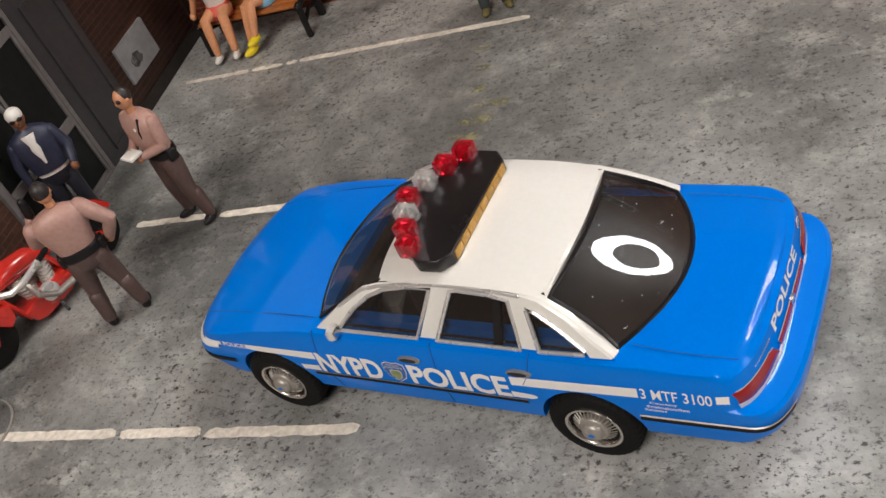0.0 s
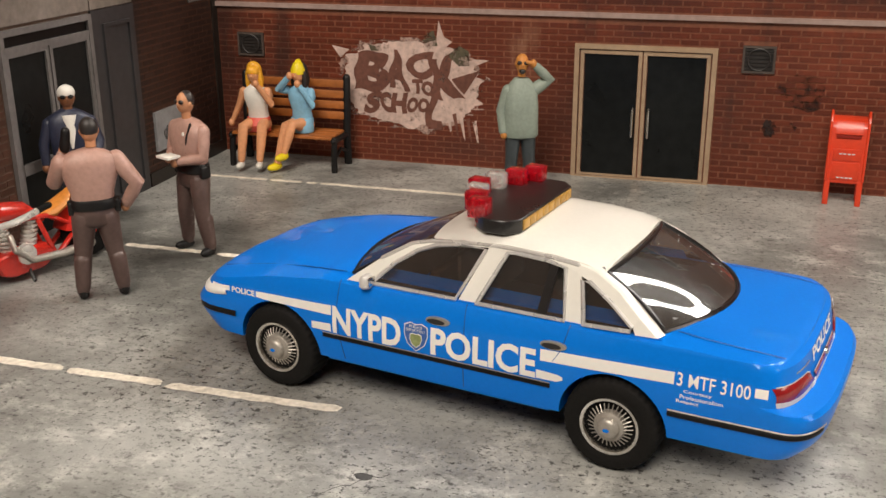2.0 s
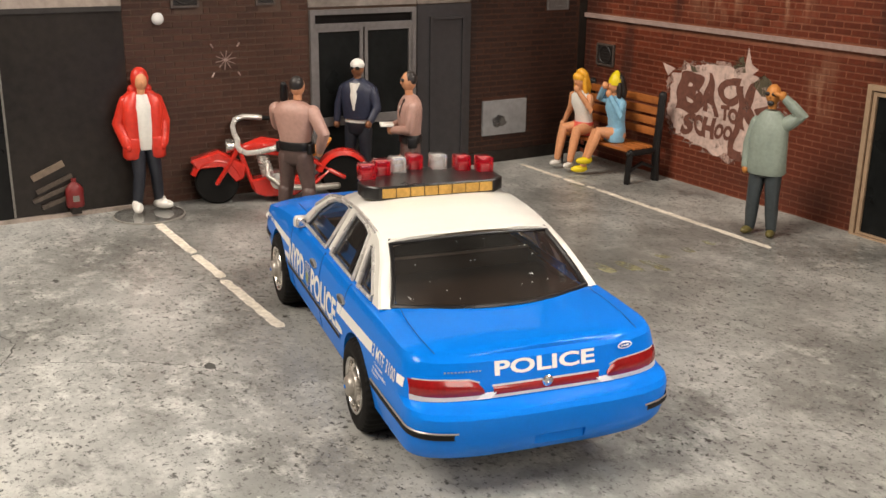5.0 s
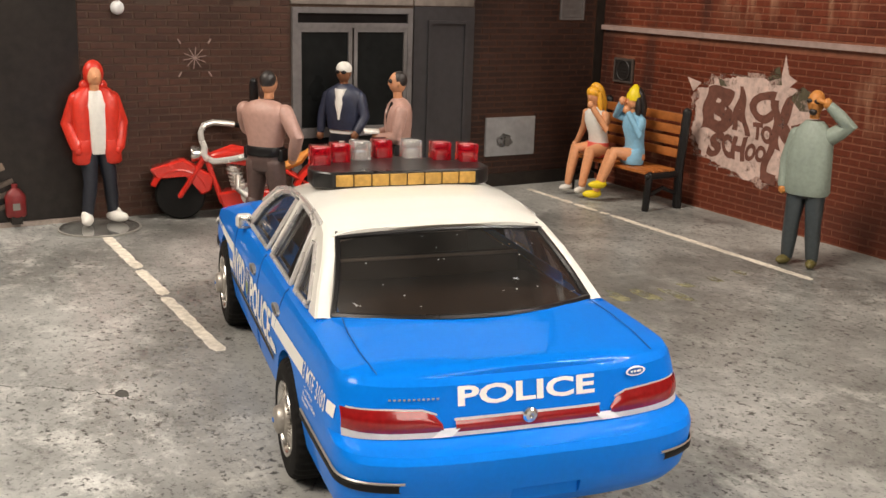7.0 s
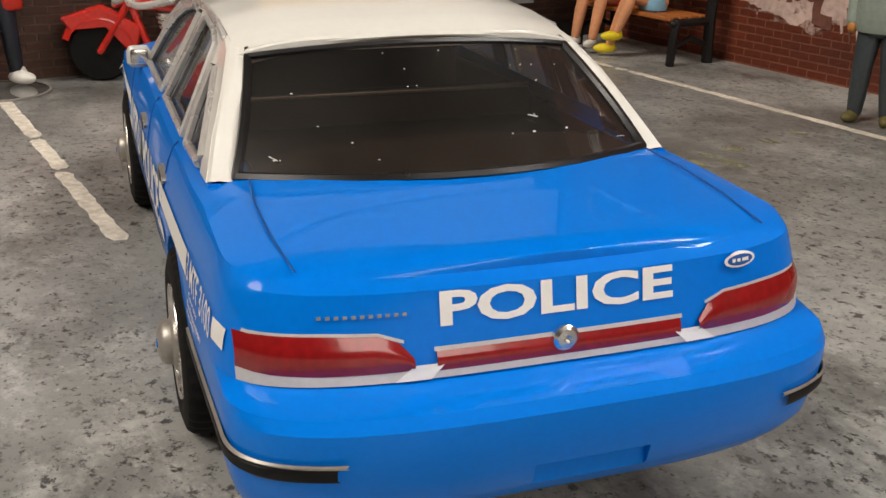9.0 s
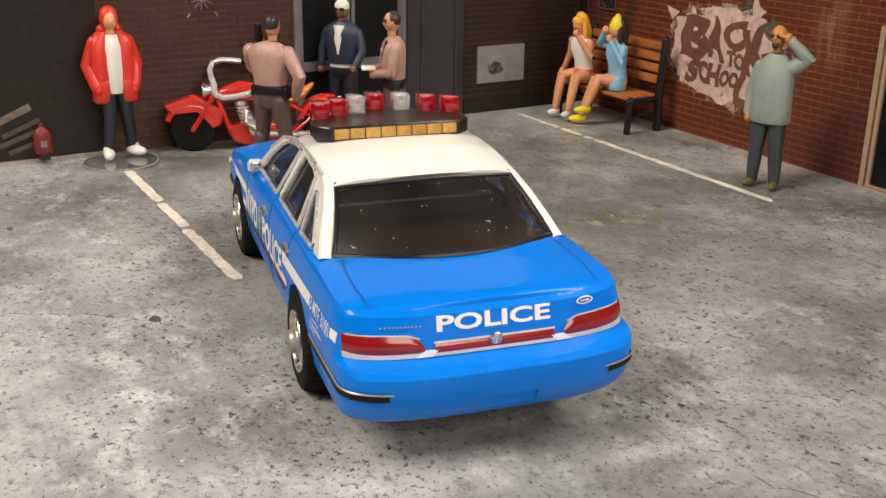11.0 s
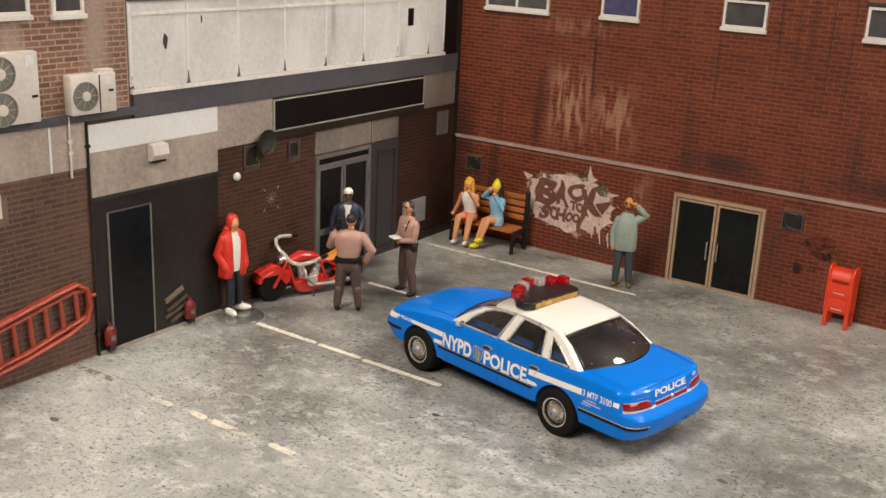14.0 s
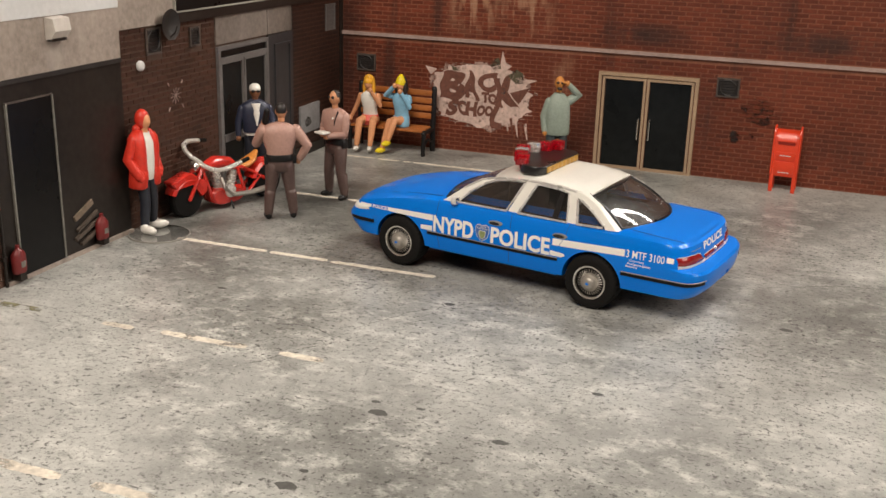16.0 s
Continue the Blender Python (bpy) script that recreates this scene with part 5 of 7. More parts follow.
def wrap_band(name, z0, z1, s_from, turn, mat, lift, side, front=False, label=""):
    """A strip that runs along the flank from s_from and round the body's corner by turn degrees."""
    bm = bmesh.new()
    zm = (z0 + z1) / 2
    f = (zm - BASE) / (16.0 - BASE)
    end, a_len, n = (curve_at(NOSE, f), NOSE_LEN, NOSE_POW) if front else (curve_at(TAIL, f), TAIL_LEN, TAIL_POW)
    sign = 1 if front else -1
    corner = end - sign * a_len
    w = waist(corner) * curve_at(FLANK, zm)
    line = [(s_from + (corner - s_from) * k / 12, half_width(s_from + (corner - s_from) * k / 12, zm) + lift) for k in range(12)]
    for k in range(15):
        a = radians(90 - turn * k / 14)
        line.append((corner + sign * (a_len * math.cos(a) ** (2 / n) + lift * math.cos(a)), w * math.sin(a) ** (2 / n) + lift * math.sin(a)))
    rows = [[bm.verts.new((s, side * (l - d), z)) for z, d in ((z0, 0.15), (z0 + 0.12, 0), (z1 - 0.12, 0), (z1, 0.15))] for s, l in line]
    for r0, r1 in zip(rows, rows[1:]):
        for j in range(3):
            bm.faces.new((r0[j], r0[j + 1], r1[j + 1], r1[j]))
    return part(name, bm, mat, car, label)


for side in (1, -1):
    wrap_band("rub_strip", 8.5, 9.15, -29.0, 54, RUB_BLACK, 0.22, side, label="black rubbing strip round the bumper corner")
    wrap_band("strip_edge", 9.15, 9.36, -29.0, 56, SILVER, 0.2, side)
    wrap_band("rub_strip", 8.45, 9.25, 29.6, 84, RUB_BLACK, 0.22, side, True, "black rubbing strip round the bumper corner")
    band("upper_stripe", [(26.0, 12.0, 12.75), (24.6, 11.85, 12.8), (14.2, 11.75, 13.05)], DECAL, label="white stripe", side=side)
    band("lower_stripe", [(17.2, 9.5, 10.45), (14.3, 9.5, 10.6)], DECAL, label="white stripe", side=side)
    band("upper_stripe", [(-14.1, 11.8, 13.2), (-20, 12.0, 13.4), (-29.5, 12.4, 13.75)], DECAL, label="white stripe", side=side)
    band("lower_stripe", [(-13.7, 9.55, 10.65), (-16.2, 9.6, 10.5), (-16.9, 9.9, 10.3)], DECAL, label="white stripe", side=side)
    band("lamp_flash", [(30.4, 12.0, 12.7), (33.8, 11.8, 12.5)], DECAL, label="white stripe", side=side)
    band("tail_block", [(-37.9, 12.7, 13.7), (-39.2, 12.6, 13.6)], DECAL, label="white block", side=side)
    for name, pts in (("rub_strip", [(15.6, 8.62, 9.2), (-15.4, 8.62, 9.2)]),):
        band(name, pts, RUB_BLACK, lift=0.14, label="black rubbing strip", side=side)
        band("strip_edge", [(s, b, b + 0.14) for s, a, b in pts], SILVER, lift=0.13, side=side)
    # head lamps
    bm = bmesh.new()
    rows = []
    for k in range(13):
        s = 30.9 + 5.6 * k / 12
        lo, hi = 10.9 + 0.5 * (1 - k / 12) ** 2, 12.15 + 0.1 * (1 - k / 12)
        rows.append([bm.verts.new(flank(s, lo + (hi - lo) * j / 4, 0.1 + 0.25 * math.sin(math.pi * j / 4), side)) for j in range(5)])
    for r0, r1 in zip(rows, rows[1:]):
        for j in range(4):
            bm.faces.new((r0[j], r0[j + 1], r1[j + 1], r1[j]))
    part("headlight", bm, DECAL, car, "pale wrap-round headlight")
flank_text("lettering_department", "NYPD", 14.0, 4.1, 9.45, 13.1, offset=0.034)
flank_text("lettering_police", "POLICE", 0.0, -13.6, 9.45, 13.05, offset=0.034)
flank_text("lettering_small_police", "POLICE", 30.0, 26.2, 11.95, 12.75, offset=0.03)
flank_text("lettering_unit", "3 MTF 3100", -29.8, -37.5, 12.35, 13.85, offset=0.008)
for k, word in enumerate(("Courtesy", "Professionalism", "Respect")):
    flank_text("lettering_motto", word, -30.6 + 0.35 * k, -30.6 + 0.35 * k - (3.0, 4.6, 2.4)[k], 11.55 - 0.6 * k, 12.02 - 0.6 * k, offset=0.01)
SHIELD_BLUE = surf("dark_blue_print", (0.03, 0.10, 0.34), 0.4, 0, 2000, 300, 0.2)
SHIELD_GREEN = surf("olive_print", (0.22, 0.26, 0.10), 0.4, 0, 2500, 500, 0.4)


def shield(name, k, mat, lift, drop=0.0):
    bm = bmesh.new()
    out = [(-1.45, 1.3), (-0.7, 1.65), (0, 1.45), (0.7, 1.65), (1.45, 1.3), (1.5, 0.2), (1.1, -0.9), (0, -1.75), (-1.1, -0.9), (-1.5, 0.2)]
    vs = [bm.verts.new(flank(2.0 - u * k, 11.35 + drop + v * k, lift)) for u, v in out]
    bm.faces.new(vs)
    part(name, bm, mat, car, "", 0)


shield("door_badge", 1.1, DECAL, 0.075)
shield("door_badge_field", 1.03, SHIELD_BLUE, 0.10)
shield("door_badge_ring", 0.56, DECAL, 0.115, -0.45)
shield("door_badge_centre", 0.5, SHIELD_GREEN, 0.13, -0.45)
flank_text("badge_lettering", "POLICE", 2.9, 1.1, 12.45, 12.8, lift=0.13, offset=0.0)
flank_text("badge_lettering", "DEPARTMENT", 3.3, 0.7, 12.0, 12.32, lift=0.13, offset=0.0)
for s in (-0.9, -15.6):
    bm = bmesh.new()
    out = half_width(s, 13.9)
    prism(bm, [(s + 1.6 * math.cos(2 * math.pi * k / 24), 13.9 + 0.5 * math.sin(2 * math.pi * k / 24)) for k in range(24)], 0.45, lambda u, v, d: (u, out - 0.2 + d, v))
    handle = part("door_handle", bm, SILVER, car, "silver oval door handle")
    bm = bmesh.new()
    prism(bm, [(s + 0.2 + 1.2 * math.cos(2 * math.pi * k / 24), 13.82 + 0.34 * math.sin(2 * math.pi * k / 24)) for k in range(24)], 0.5, lambda u, v, d: (u, out - 0.2 + d, v))
    part("grip_recess", bm, BLACK_ENAMEL, handle)
GAP = surf("dark_panel_gap", (0.008, 0.085, 0.33), 0.5, 0, 2000, 300, 0.2)


def seam(name, pts, r=0.09):
    bm = bmesh.new()
    tube(bm, pts, r, 5)
    part(name, bm, GAP, car)


for side in (1, -1):
    for rows in ([(13.2, 16.3), (13.4, 13), (13.2, 9.8), (12.6, 6.0)], [(-4.3, 16.3), (-4.4, 12), (-4.2, 6.0)], [(-17.2, 16.3), (-16.6, 13.6), (-15.6, 12.0)]):
        fine = [(np.interp(z, [r[1] for r in rows[::-1]], [r[0] for r in rows[::-1]]), z) for z in np.linspace(rows[0][1], rows[-1][1], 24)]
        seam("door_seam", [flank(float(s), float(z), 0.015, side) for s, z in fine], 0.07)
    seam("bonnet_seam", [(s, side * (12.3 - 0.03 * max(0, s - 14) ** 1.3), curve_at(EDGE, s) + (curve_at(CROWN, s) - curve_at(EDGE, s)) * 0.52) for s in (13.5, 20, 26, 31, 34)], 0.08)
    seam("boot_seam", [(s, side * w, z) for s, w, z in ((-28.6, 11.6, 16.98), (-32, 11.9, 16.78), (-36, 11.9, 16.55), (-40, 11.6, 16.2))], 0.055)


# ---- tail ----
def tail_at(l, z, lift=0.1):
    """The place on the rear face at a distance from the middle and a height."""
    f = (z - BASE) / (curve_at(EDGE, -42.0) - BASE)
    sr = curve_at(TAIL, f)
    w = waist(-41) * curve_at(FLANK, z)
    q = min(0.995, abs(l) / w)
    return (sr + TAIL_LEN - TAIL_LEN * (1 - q ** TAIL_POW) ** (1 / TAIL_POW) - lift, l, z)


def tail_patch(name, rows, mat, lift=0.1, label="", bulge=0.0):
    """rows of (l, z low, z high) across the rear face."""
    bm = bmesh.new()
    fine = []
    for (l0, a0, b0), (l1, a1, b1) in zip(rows, rows[1:]):
        k = max(1, int(abs(l1 - l0) / 0.5))
        fine += [(l0 + (l1 - l0) * i / k, a0 + (a1 - a0) * i / k, b0 + (b1 - b0) * i / k) for i in range(k)]
    fine.append(rows[-1])
    m = 4
    g = [[bm.verts.new(tail_at(l, a + (b - a) * j / m, lift + bulge * math.sin(math.pi * j / m))) for j in range(m + 1)] for l, a, b in fine]
    for r0, r1 in zip(g, g[1:]):
        for j in range(m):
            bm.faces.new((r0[j], r0[j + 1], r1[j + 1], r1[j]))
    return part(name, bm, mat, car, label)


for side in (1, -1):
    lens = tail_patch("tail_light", [(side * l, a, b) for l, a, b in ((7.0, 12.1, 12.6), (7.6, 12.05, 13.3), (8.5, 12.05, 13.65), (11, 12.05, 13.75), (13.0, 12.1, 13.75), (14.3, 12.2, 13.7))], RED_LENS, 0.12, "red tail light lens", 0.2)
    tail_patch("light_surround", [(side * l, 11.62, b) for l, b in ((6.6, 12.1), (9, 12.1), (12, 12.12), (14.3, 12.25))], BRIGHT_TRIM, 0.1, "silver strip under the lens")
    tail_patch("light_surround", [(side * l, b - 0.05, b + 0.1) for l, b in ((7.4, 13.3), (8.5, 13.68), (11, 13.78), (14.3, 13.75))], BRIGHT_TRIM, 0.09, "silver line over the lens")
    bm = bmesh.new()
    vs = [bm.verts.new(tail_at(side * l, z, 0.2)) for l, z in ((5.6, 12.3), (7.0, 12.3), (7.9, 11.65), (6.3, 11.65))]
    bm.faces.new(vs)
    part("reverse_light", bm, DECAL, car, "small white reversing lamp", 0)
tail_patch("centre_reflector", [(-6.0, 11.95, 12.8), (6.0, 11.95, 12.8)], RED_LENS, 0.12, "red centre reflector strip", 0.1)
tail_patch("reflector_edge", [(-6.1, 12.8, 13.0), (6.1, 12.8, 13.0)], BRIGHT_TRIM, 0.12, "silver edging")
tail_patch("reflector_edge", [(-6.3, 11.65, 11.95), (6.3, 11.65, 11.95)], BRIGHT_TRIM, 0.14, "silver edging")
bm = bmesh.new()
lathe(bm, [(0.62, 0), (0.62, 0.25), (0.45, 0.4), (0.2, 0.42), (0.05, 0.3)], 20, "x")
bmesh.ops.transform(bm, matrix=Matrix.Translation(tail_at(0.0, 12.75, 0.1)) @ Matrix.Rotation(math.pi, 4, "Z"), verts=bm.verts)
part("boot_lock", bm, CHROME, car, "round chrome boot lock")
co, faces = solid_text("POLICE", 11.4, 1.55, 0.03)
bm = draped(co, faces, lambda u, v: tail_at(5.75 - u, 13.8 + v, 0.07))
part("lettering_boot", bm, DECAL, car, "white lettering on the boot lid", 0)
bm = bmesh.new()
bm.faces.new([bm.verts.new(tail_at(-9.4 + 0.95 * math.cos(2 * math.pi * k / 24), 15.1 + 0.36 * math.sin(2 * math.pi * k / 24), 0.26)) for k in range(24)])
badge = part("maker_badge", bm, DECAL, car, "small oval maker's badge with a white edge", 0)
bm = bmesh.new()
bm.faces.new([bm.verts.new(tail_at(-9.4 + 0.78 * math.cos(2 * math.pi * k / 24), 15.1 + 0.26 * math.sin(2 * math.pi * k / 24), 0.29)) for k in range(24)])
part("badge_field", bm, GAP, badge, "", 0)
for a, b in ((-0.5, -0.1), (0.0, 0.2), (0.3, 0.5)):
    bm = bmesh.new()
    bm.faces.new([bm.verts.new(tail_at(-9.4 + u, v, 0.31)) for u, v in ((a, 15.02), (b, 15.02), (b, 15.18), (a, 15.18))])
    part("badge_bar", bm, DECAL, badge, "", 0)
for k in range(11):
    bm = bmesh.new()
    box(bm, -0.05, 0.05, -0.09, 0.09, -0.06, 0.06)
    bmesh.ops.transform(bm, matrix=Matrix.Translation(tail_at(10.9 - 0.36 * k, 14.5, 0.06)), verts=bm.verts)
    part("model_badge_bar", bm, SILVER, car)

# ---- roof light bar ----
bm = bmesh.new()
PLAN = [(-8.3, 8.0), (-8.3, -8.0), (-6.9, -9.6), (-4.2, -9.7), (-2.6, -8.4), (1.0, -1.6), (1.0, 1.6), (-2.6, 8.4), (-4.2, 9.7), (-6.9, 9.6)]
prism(bm, PLAN, 1.75, lambda s, l, d: (s, l, 23.85 + d))
bmesh.ops.bevel(bm, geom=[e for e in bm.edges], offset=0.15, segments=1, affect="EDGES")
BAR = part("light_bar", bm, BLACK_ENAMEL, car, "black wedge-shaped roof light bar")
for k in range(8):
    l = -6.65 + 1.9 * k
    bm = bmesh.new()
    box(bm, -8.5, -8.25, l - 0.9, l + 0.9, 24.15, 25.35, 0.08)
    part("amber_lens", bm, GOLD, BAR, "amber gold warning lens")
bm = bmesh.new()
rod(bm, (-5, 7.2, 23.2), (-5, 7.2, 24.0), 0.7)
rod(bm, (-5, -7.2, 23.2), (-5, -7.2, 24.0), 0.7)
rod(bm, (-0.5, 0, 23.3), (-0.5, 0, 24.0), 0.7)
part("mount", bm, BLACK_ENAMEL, BAR)


def clear_plastic(name, colour, density=1.0):
    m, nodes, links, bsdf = nodes_of(name)
    bsdf.inputs["Base Color"].default_value = (*colour, 1)
    bsdf.inputs["Roughness"].default_value = 0.03
    bsdf.inputs["Transmission Weight"].default_value = density
    bsdf.inputs["IOR"].default_value = 1.42
    bsdf.inputs["Coat Weight"].default_value = 1.0
    return m


RED_CLEAR = clear_plastic("red_clear_plastic", (0.90, 0.015, 0.04), 0.8)
PINK_CORE = surf("deep_red_reflector", (0.30, 0.012, 0.03), 0.3, 0.1, 2500, 300, 0.2)
WHITE_CLEAR = clear_plastic("clear_plastic", (0.92, 0.89, 0.86), 0.75)
LAMPS = [(-2.9, 8.1, 0), (-1.3, 5.6, 0), (-0.1, 3.0, 1), (0.9, 0.3, 0), (0.1, -2.9, 1), (-1.5, -5.8, 0), (-3.1, -8.4, 0)]
for s, l, white in LAMPS:
    bm = bmesh.new()
    box(bm, s - 1.25, s + 1.25, l - 1.0, l + 1.0, 25.2, 27.6, 0.22, 2)
    lamp = part("beacon_pod", bm, WHITE_CLEAR if white else RED_CLEAR, BAR, "clear white beacon pod" if white else "translucent red beacon pod")
    bm = bmesh.new()
    box(bm, s - 0.3, s + 0.3, l - 0.55, l + 0.55, 25.4, 26.6, 0.12)
    part("beacon_core", bm, WHITE_CLEAR if white else PINK_CORE, lamp)
    bm = bmesh.new()
    rod(bm, (s, l, 24.6), (s, l, 25.25), 0.6, n=10)
    part("beacon_foot", bm, WHITE_CLEAR if white else RED_CLEAR, lamp)

# ---- graffiti: pale sprayed field, letters in the wall's own brown, worn through to the brick ----
GRAFFITI = spray("pale_pink_spray_paint", (0.56, 0.41, 0.355), 0.38)
GRAFFITI_THIN = spray("thin_pink_spray_mist", (0.42, 0.28, 0.235), 0.51)
GRAFFITI_DARK = spray("brown_spray_paint", (0.155, 0.066, 0.048), 0.36)
GRAFFITI_GREEN = spray("dull_green_spray_paint", (0.10, 0.085, 0.055), 0.46)
tag = thing("graffiti", "pale pink sprayed graffiti reading BACK TO SCHOOL", "graffiti", kind="structure")
rnd = random.Random(11)


def ragged_field(cx, cz, rx, rz, spikes, reach, n=150):
    out = []
    for k in range(n):
        a = 2 * math.pi * k / n
        spike = max(0.0, math.sin(a * spikes + 1.7 * math.sin(3 * a))) ** 3 * reach * (0.5 + 0.5 * math.sin(5.3 * a + 1))
        q = 1 + spike + rnd.uniform(-0.025, 0.025)
        c, s = math.cos(a), math.sin(a)
        out.append((cx + rx * q * math.copysign(abs(c) ** 0.8, c), cz + rz * q * math.copysign(abs(s) ** 0.8, s)))
    return out


bm = bmesh.new()
prism(bm, ragged_field(48.4, 18.6, 17.2, 10.4, 9, 0.12), 0.13, north)
part("spray_mist", bm, GRAFFITI_THIN, tag, "thin pink overspray", 0)
bm = bmesh.new()
prism(bm, ragged_field(48.6, 18.7, 16.0, 9.5, 12, 0.12), 0.15, north)
part("sprayed_field", bm, GRAFFITI, tag, "pale pink sprayed field", 0)
# letters in the wall's brown: x from and to, foot and head, lean, sway
LETTERS = [("B", 35.2, 43.9, 16.6, 26.0, 0.12, 0.4), ("A", 42.9, 48.0, 17.2, 26.4, -0.05, 1.3), ("C", 47.8, 54.0, 20.0, 26.2, 0.05, 2.1), ("K", 53.8, 61.2, 15.6, 25.4, -0.12, 3.0),
           ("T", 49.0, 51.6, 16.3, 19.7, 0.05, 0.9), ("O", 51.4, 54.4, 16.1, 19.6, 0.0, 2.6), ("S", 37.4, 41.4, 11.4, 16.6, 0.12, 4.2), ("C", 41.2, 44.2, 11.6, 16.4, -0.05, 1.1),
           ("H", 44.0, 47.8, 11.8, 16.6, 0.04, 2.9), ("O", 47.6, 50.4, 12.0, 15.6, 0.0, 5.0), ("O", 50.2, 53.0, 12.0, 15.4, 0.06, 0.2), ("L", 52.6, 56.6, 8.6, 16.6, 0.2, 1.8)]
depth = 0.165
for letter, x0, x1, z0, z1, lean, sway in LETTERS:
    height, wide = z1 - z0, x1 - x0
    co, faces = solid_text(letter, wide, height, 0.062)
    depth += 0.003

    def place(u, v):
        wob = 0.045 * height
        return (x0 + u + lean * (v - height / 2) + wob * math.sin(0.9 * v + sway), -depth, z0 + v + wob * math.sin(0.8 * u + sway) + 0.02 * (u - wide / 2) * v)

    part("letter", draped(co, faces, place, 0.6), GRAFFITI_DARK, tag, "", 0)
for k, pts in enumerate([[(54.6, 26.6), (55.4, 33.2), (56.6, 29.6), (58.6, 28.6), (57.2, 27.4)], [(31.6, 24.0), (29.6, 26.8), (33.8, 26.0)], [(62.2, 22.6), (67.2, 24.8), (63.4, 24.9)]]):
    bm = bmesh.new()
    prism(bm, pts, 0.152 + 0.003 * k, north)
    part("spike", bm, GRAFFITI, tag, "", 0)
bm = bmesh.new()
prism(bm, [(58.4, 20.2), (65.0, 22.4), (62.6, 18.6), (61.4, 16.8), (59.8, 18.4)], 0.198, north)
part("brown_wedge", bm, GRAFFITI_DARK, tag, "brown wedge inside the pale field", 0)
for name, pts, lift in (("green_patch", [(57.4, 25.5), (60.2, 27.8), (62.4, 26.6), (62.6, 23.4), (60.2, 23.2)], 0.2), ("green_patch", [(38.6, 27.3), (41.6, 26.9), (41.0, 25.9), (39.2, 25.9)], 0.204), ("green_patch", [(51.2, 29.4), (54.2, 31.0), (55.2, 27.6), (52.6, 27.2)], 0.208)):
    bm = bmesh.new()
    prism(bm, pts, lift, north)
    part(name, bm, GRAFFITI_GREEN, tag, "dull green sprayed patch", 0)
for k in range(5):
    bm = bmesh.new()
    x, z = 57.0 + 1.6 * k, 12.6 - 0.5 * k
    prism(bm, [(x, z), (x + 0.9, z + 0.4), (x + 1.5, z - 4.0 - rnd.uniform(0, 1.6)), (x + 1.1, z - 4.6)], 0.21 + 0.004 * k, north)
    part("slash", bm, GRAFFITI if k % 2 == 0 else GRAFFITI_DARK, tag, "", 0)

# ---- painted figurines: each one plain mesh ----
SKIN = surf("painted_skin_tone", (0.52, 0.24, 0.12), 0.5, 0, 1500, 300, 0.12)
SKIN_PALE = surf("pale_skin_paint", (0.68, 0.31, 0.15), 0.5, 0, 1500, 300, 0.12)
SKIN_LIGHT = surf("light_skin_paint", (0.60, 0.40, 0.27), 0.5, 0, 1500, 300, 0.12)
TAN_SKIN = surf("orange_tan_skin_paint", (0.55, 0.22, 0.05), 0.5, 0, 1500, 300, 0.12)
SKIN_DARK = surf("brown_skin_paint", (0.20, 0.08, 0.035), 0.5, 0, 1500, 300, 0.15)
PINK_SHIRT = surf("dusty_pink_paint", (0.40, 0.235, 0.19), 0.46, 0, 1500, 250, 0.14, bump=0.05)
BROWN_TROUSER = surf("dark_brown_paint", (0.085, 0.052, 0.045), 0.46, 0, 1500, 250, 0.2, bump=0.05)
BLACK = surf("satin_black_paint", (0.010, 0.009, 0.009), 0.42, 0, 1500, 250, 0.35, spec=0.3)
NAVY = surf("navy_paint", (0.022, 0.026, 0.050), 0.46, 0, 1500, 250, 0.3, bump=0.05)
DENIM = surf("dark_denim_paint", (0.016, 0.018, 0.026), 0.46, 0, 1500, 250, 0.3, bump=0.05)
WHITE_CLOTH = surf("white_cloth_paint", (0.74, 0.71, 0.65), 0.55, 0, 1500, 250, 0.08, bump=0.05)
RED_JACKET = surf("bright_red_paint", (0.62, 0.035, 0.018), 0.38, 0, 1500, 250, 0.14, bump=0.06)
SAGE = surf("sage_green_paint", (0.27, 0.32, 0.27), 0.55, 0, 1500, 250, 0.14, bump=0.05)
SLATE_TROUSER = surf("slate_paint", (0.045, 0.055, 0.06), 0.38, 0, 1500, 250, 0.2)
OLIVE_SHOE = surf("olive_paint", (0.12, 0.10, 0.03), 0.5, 0, 1500, 250, 0.25)
BLONDE = surf("orange_blond_paint", (0.82, 0.40, 0.03), 0.5, 0, 1500, 300, 0.2, bump=0.05)
YELLOW = surf("lemon_yellow_paint", (0.80, 0.62, 0.01), 0.5, 0, 1500, 300, 0.1)
SKY = surf("light_blue_paint", (0.22, 0.45, 0.62), 0.55, 0, 1500, 250, 0.14, bump=0.05)
RED_SHORTS = surf("coral_red_paint", (0.62, 0.09, 0.06), 0.5, 0, 1500, 250, 0.14)
ACRYLIC_EDGE = surf("frosted_acrylic_edge", (0.25, 0.235, 0.21), 0.3, 0, 1500, 250, 0.2)
DARK_HAIR = surf("dark_hair_paint", (0.022, 0.017, 0.015), 0.45, 0, 1500, 300, 0.3, bump=0.05)


def figurine(label, x, y, rz, mats, build, z=0.0, group="figurines"):
    bm = bmesh.new()
    build(bm)
    bmesh.ops.scale(bm, vec=(0.97, 0.97, 1.02), verts=bm.verts)
    return solid("figurine", bm, mats, label, "figurine", group, x=x, y=y, z=z, rz=rz, smooth=50)


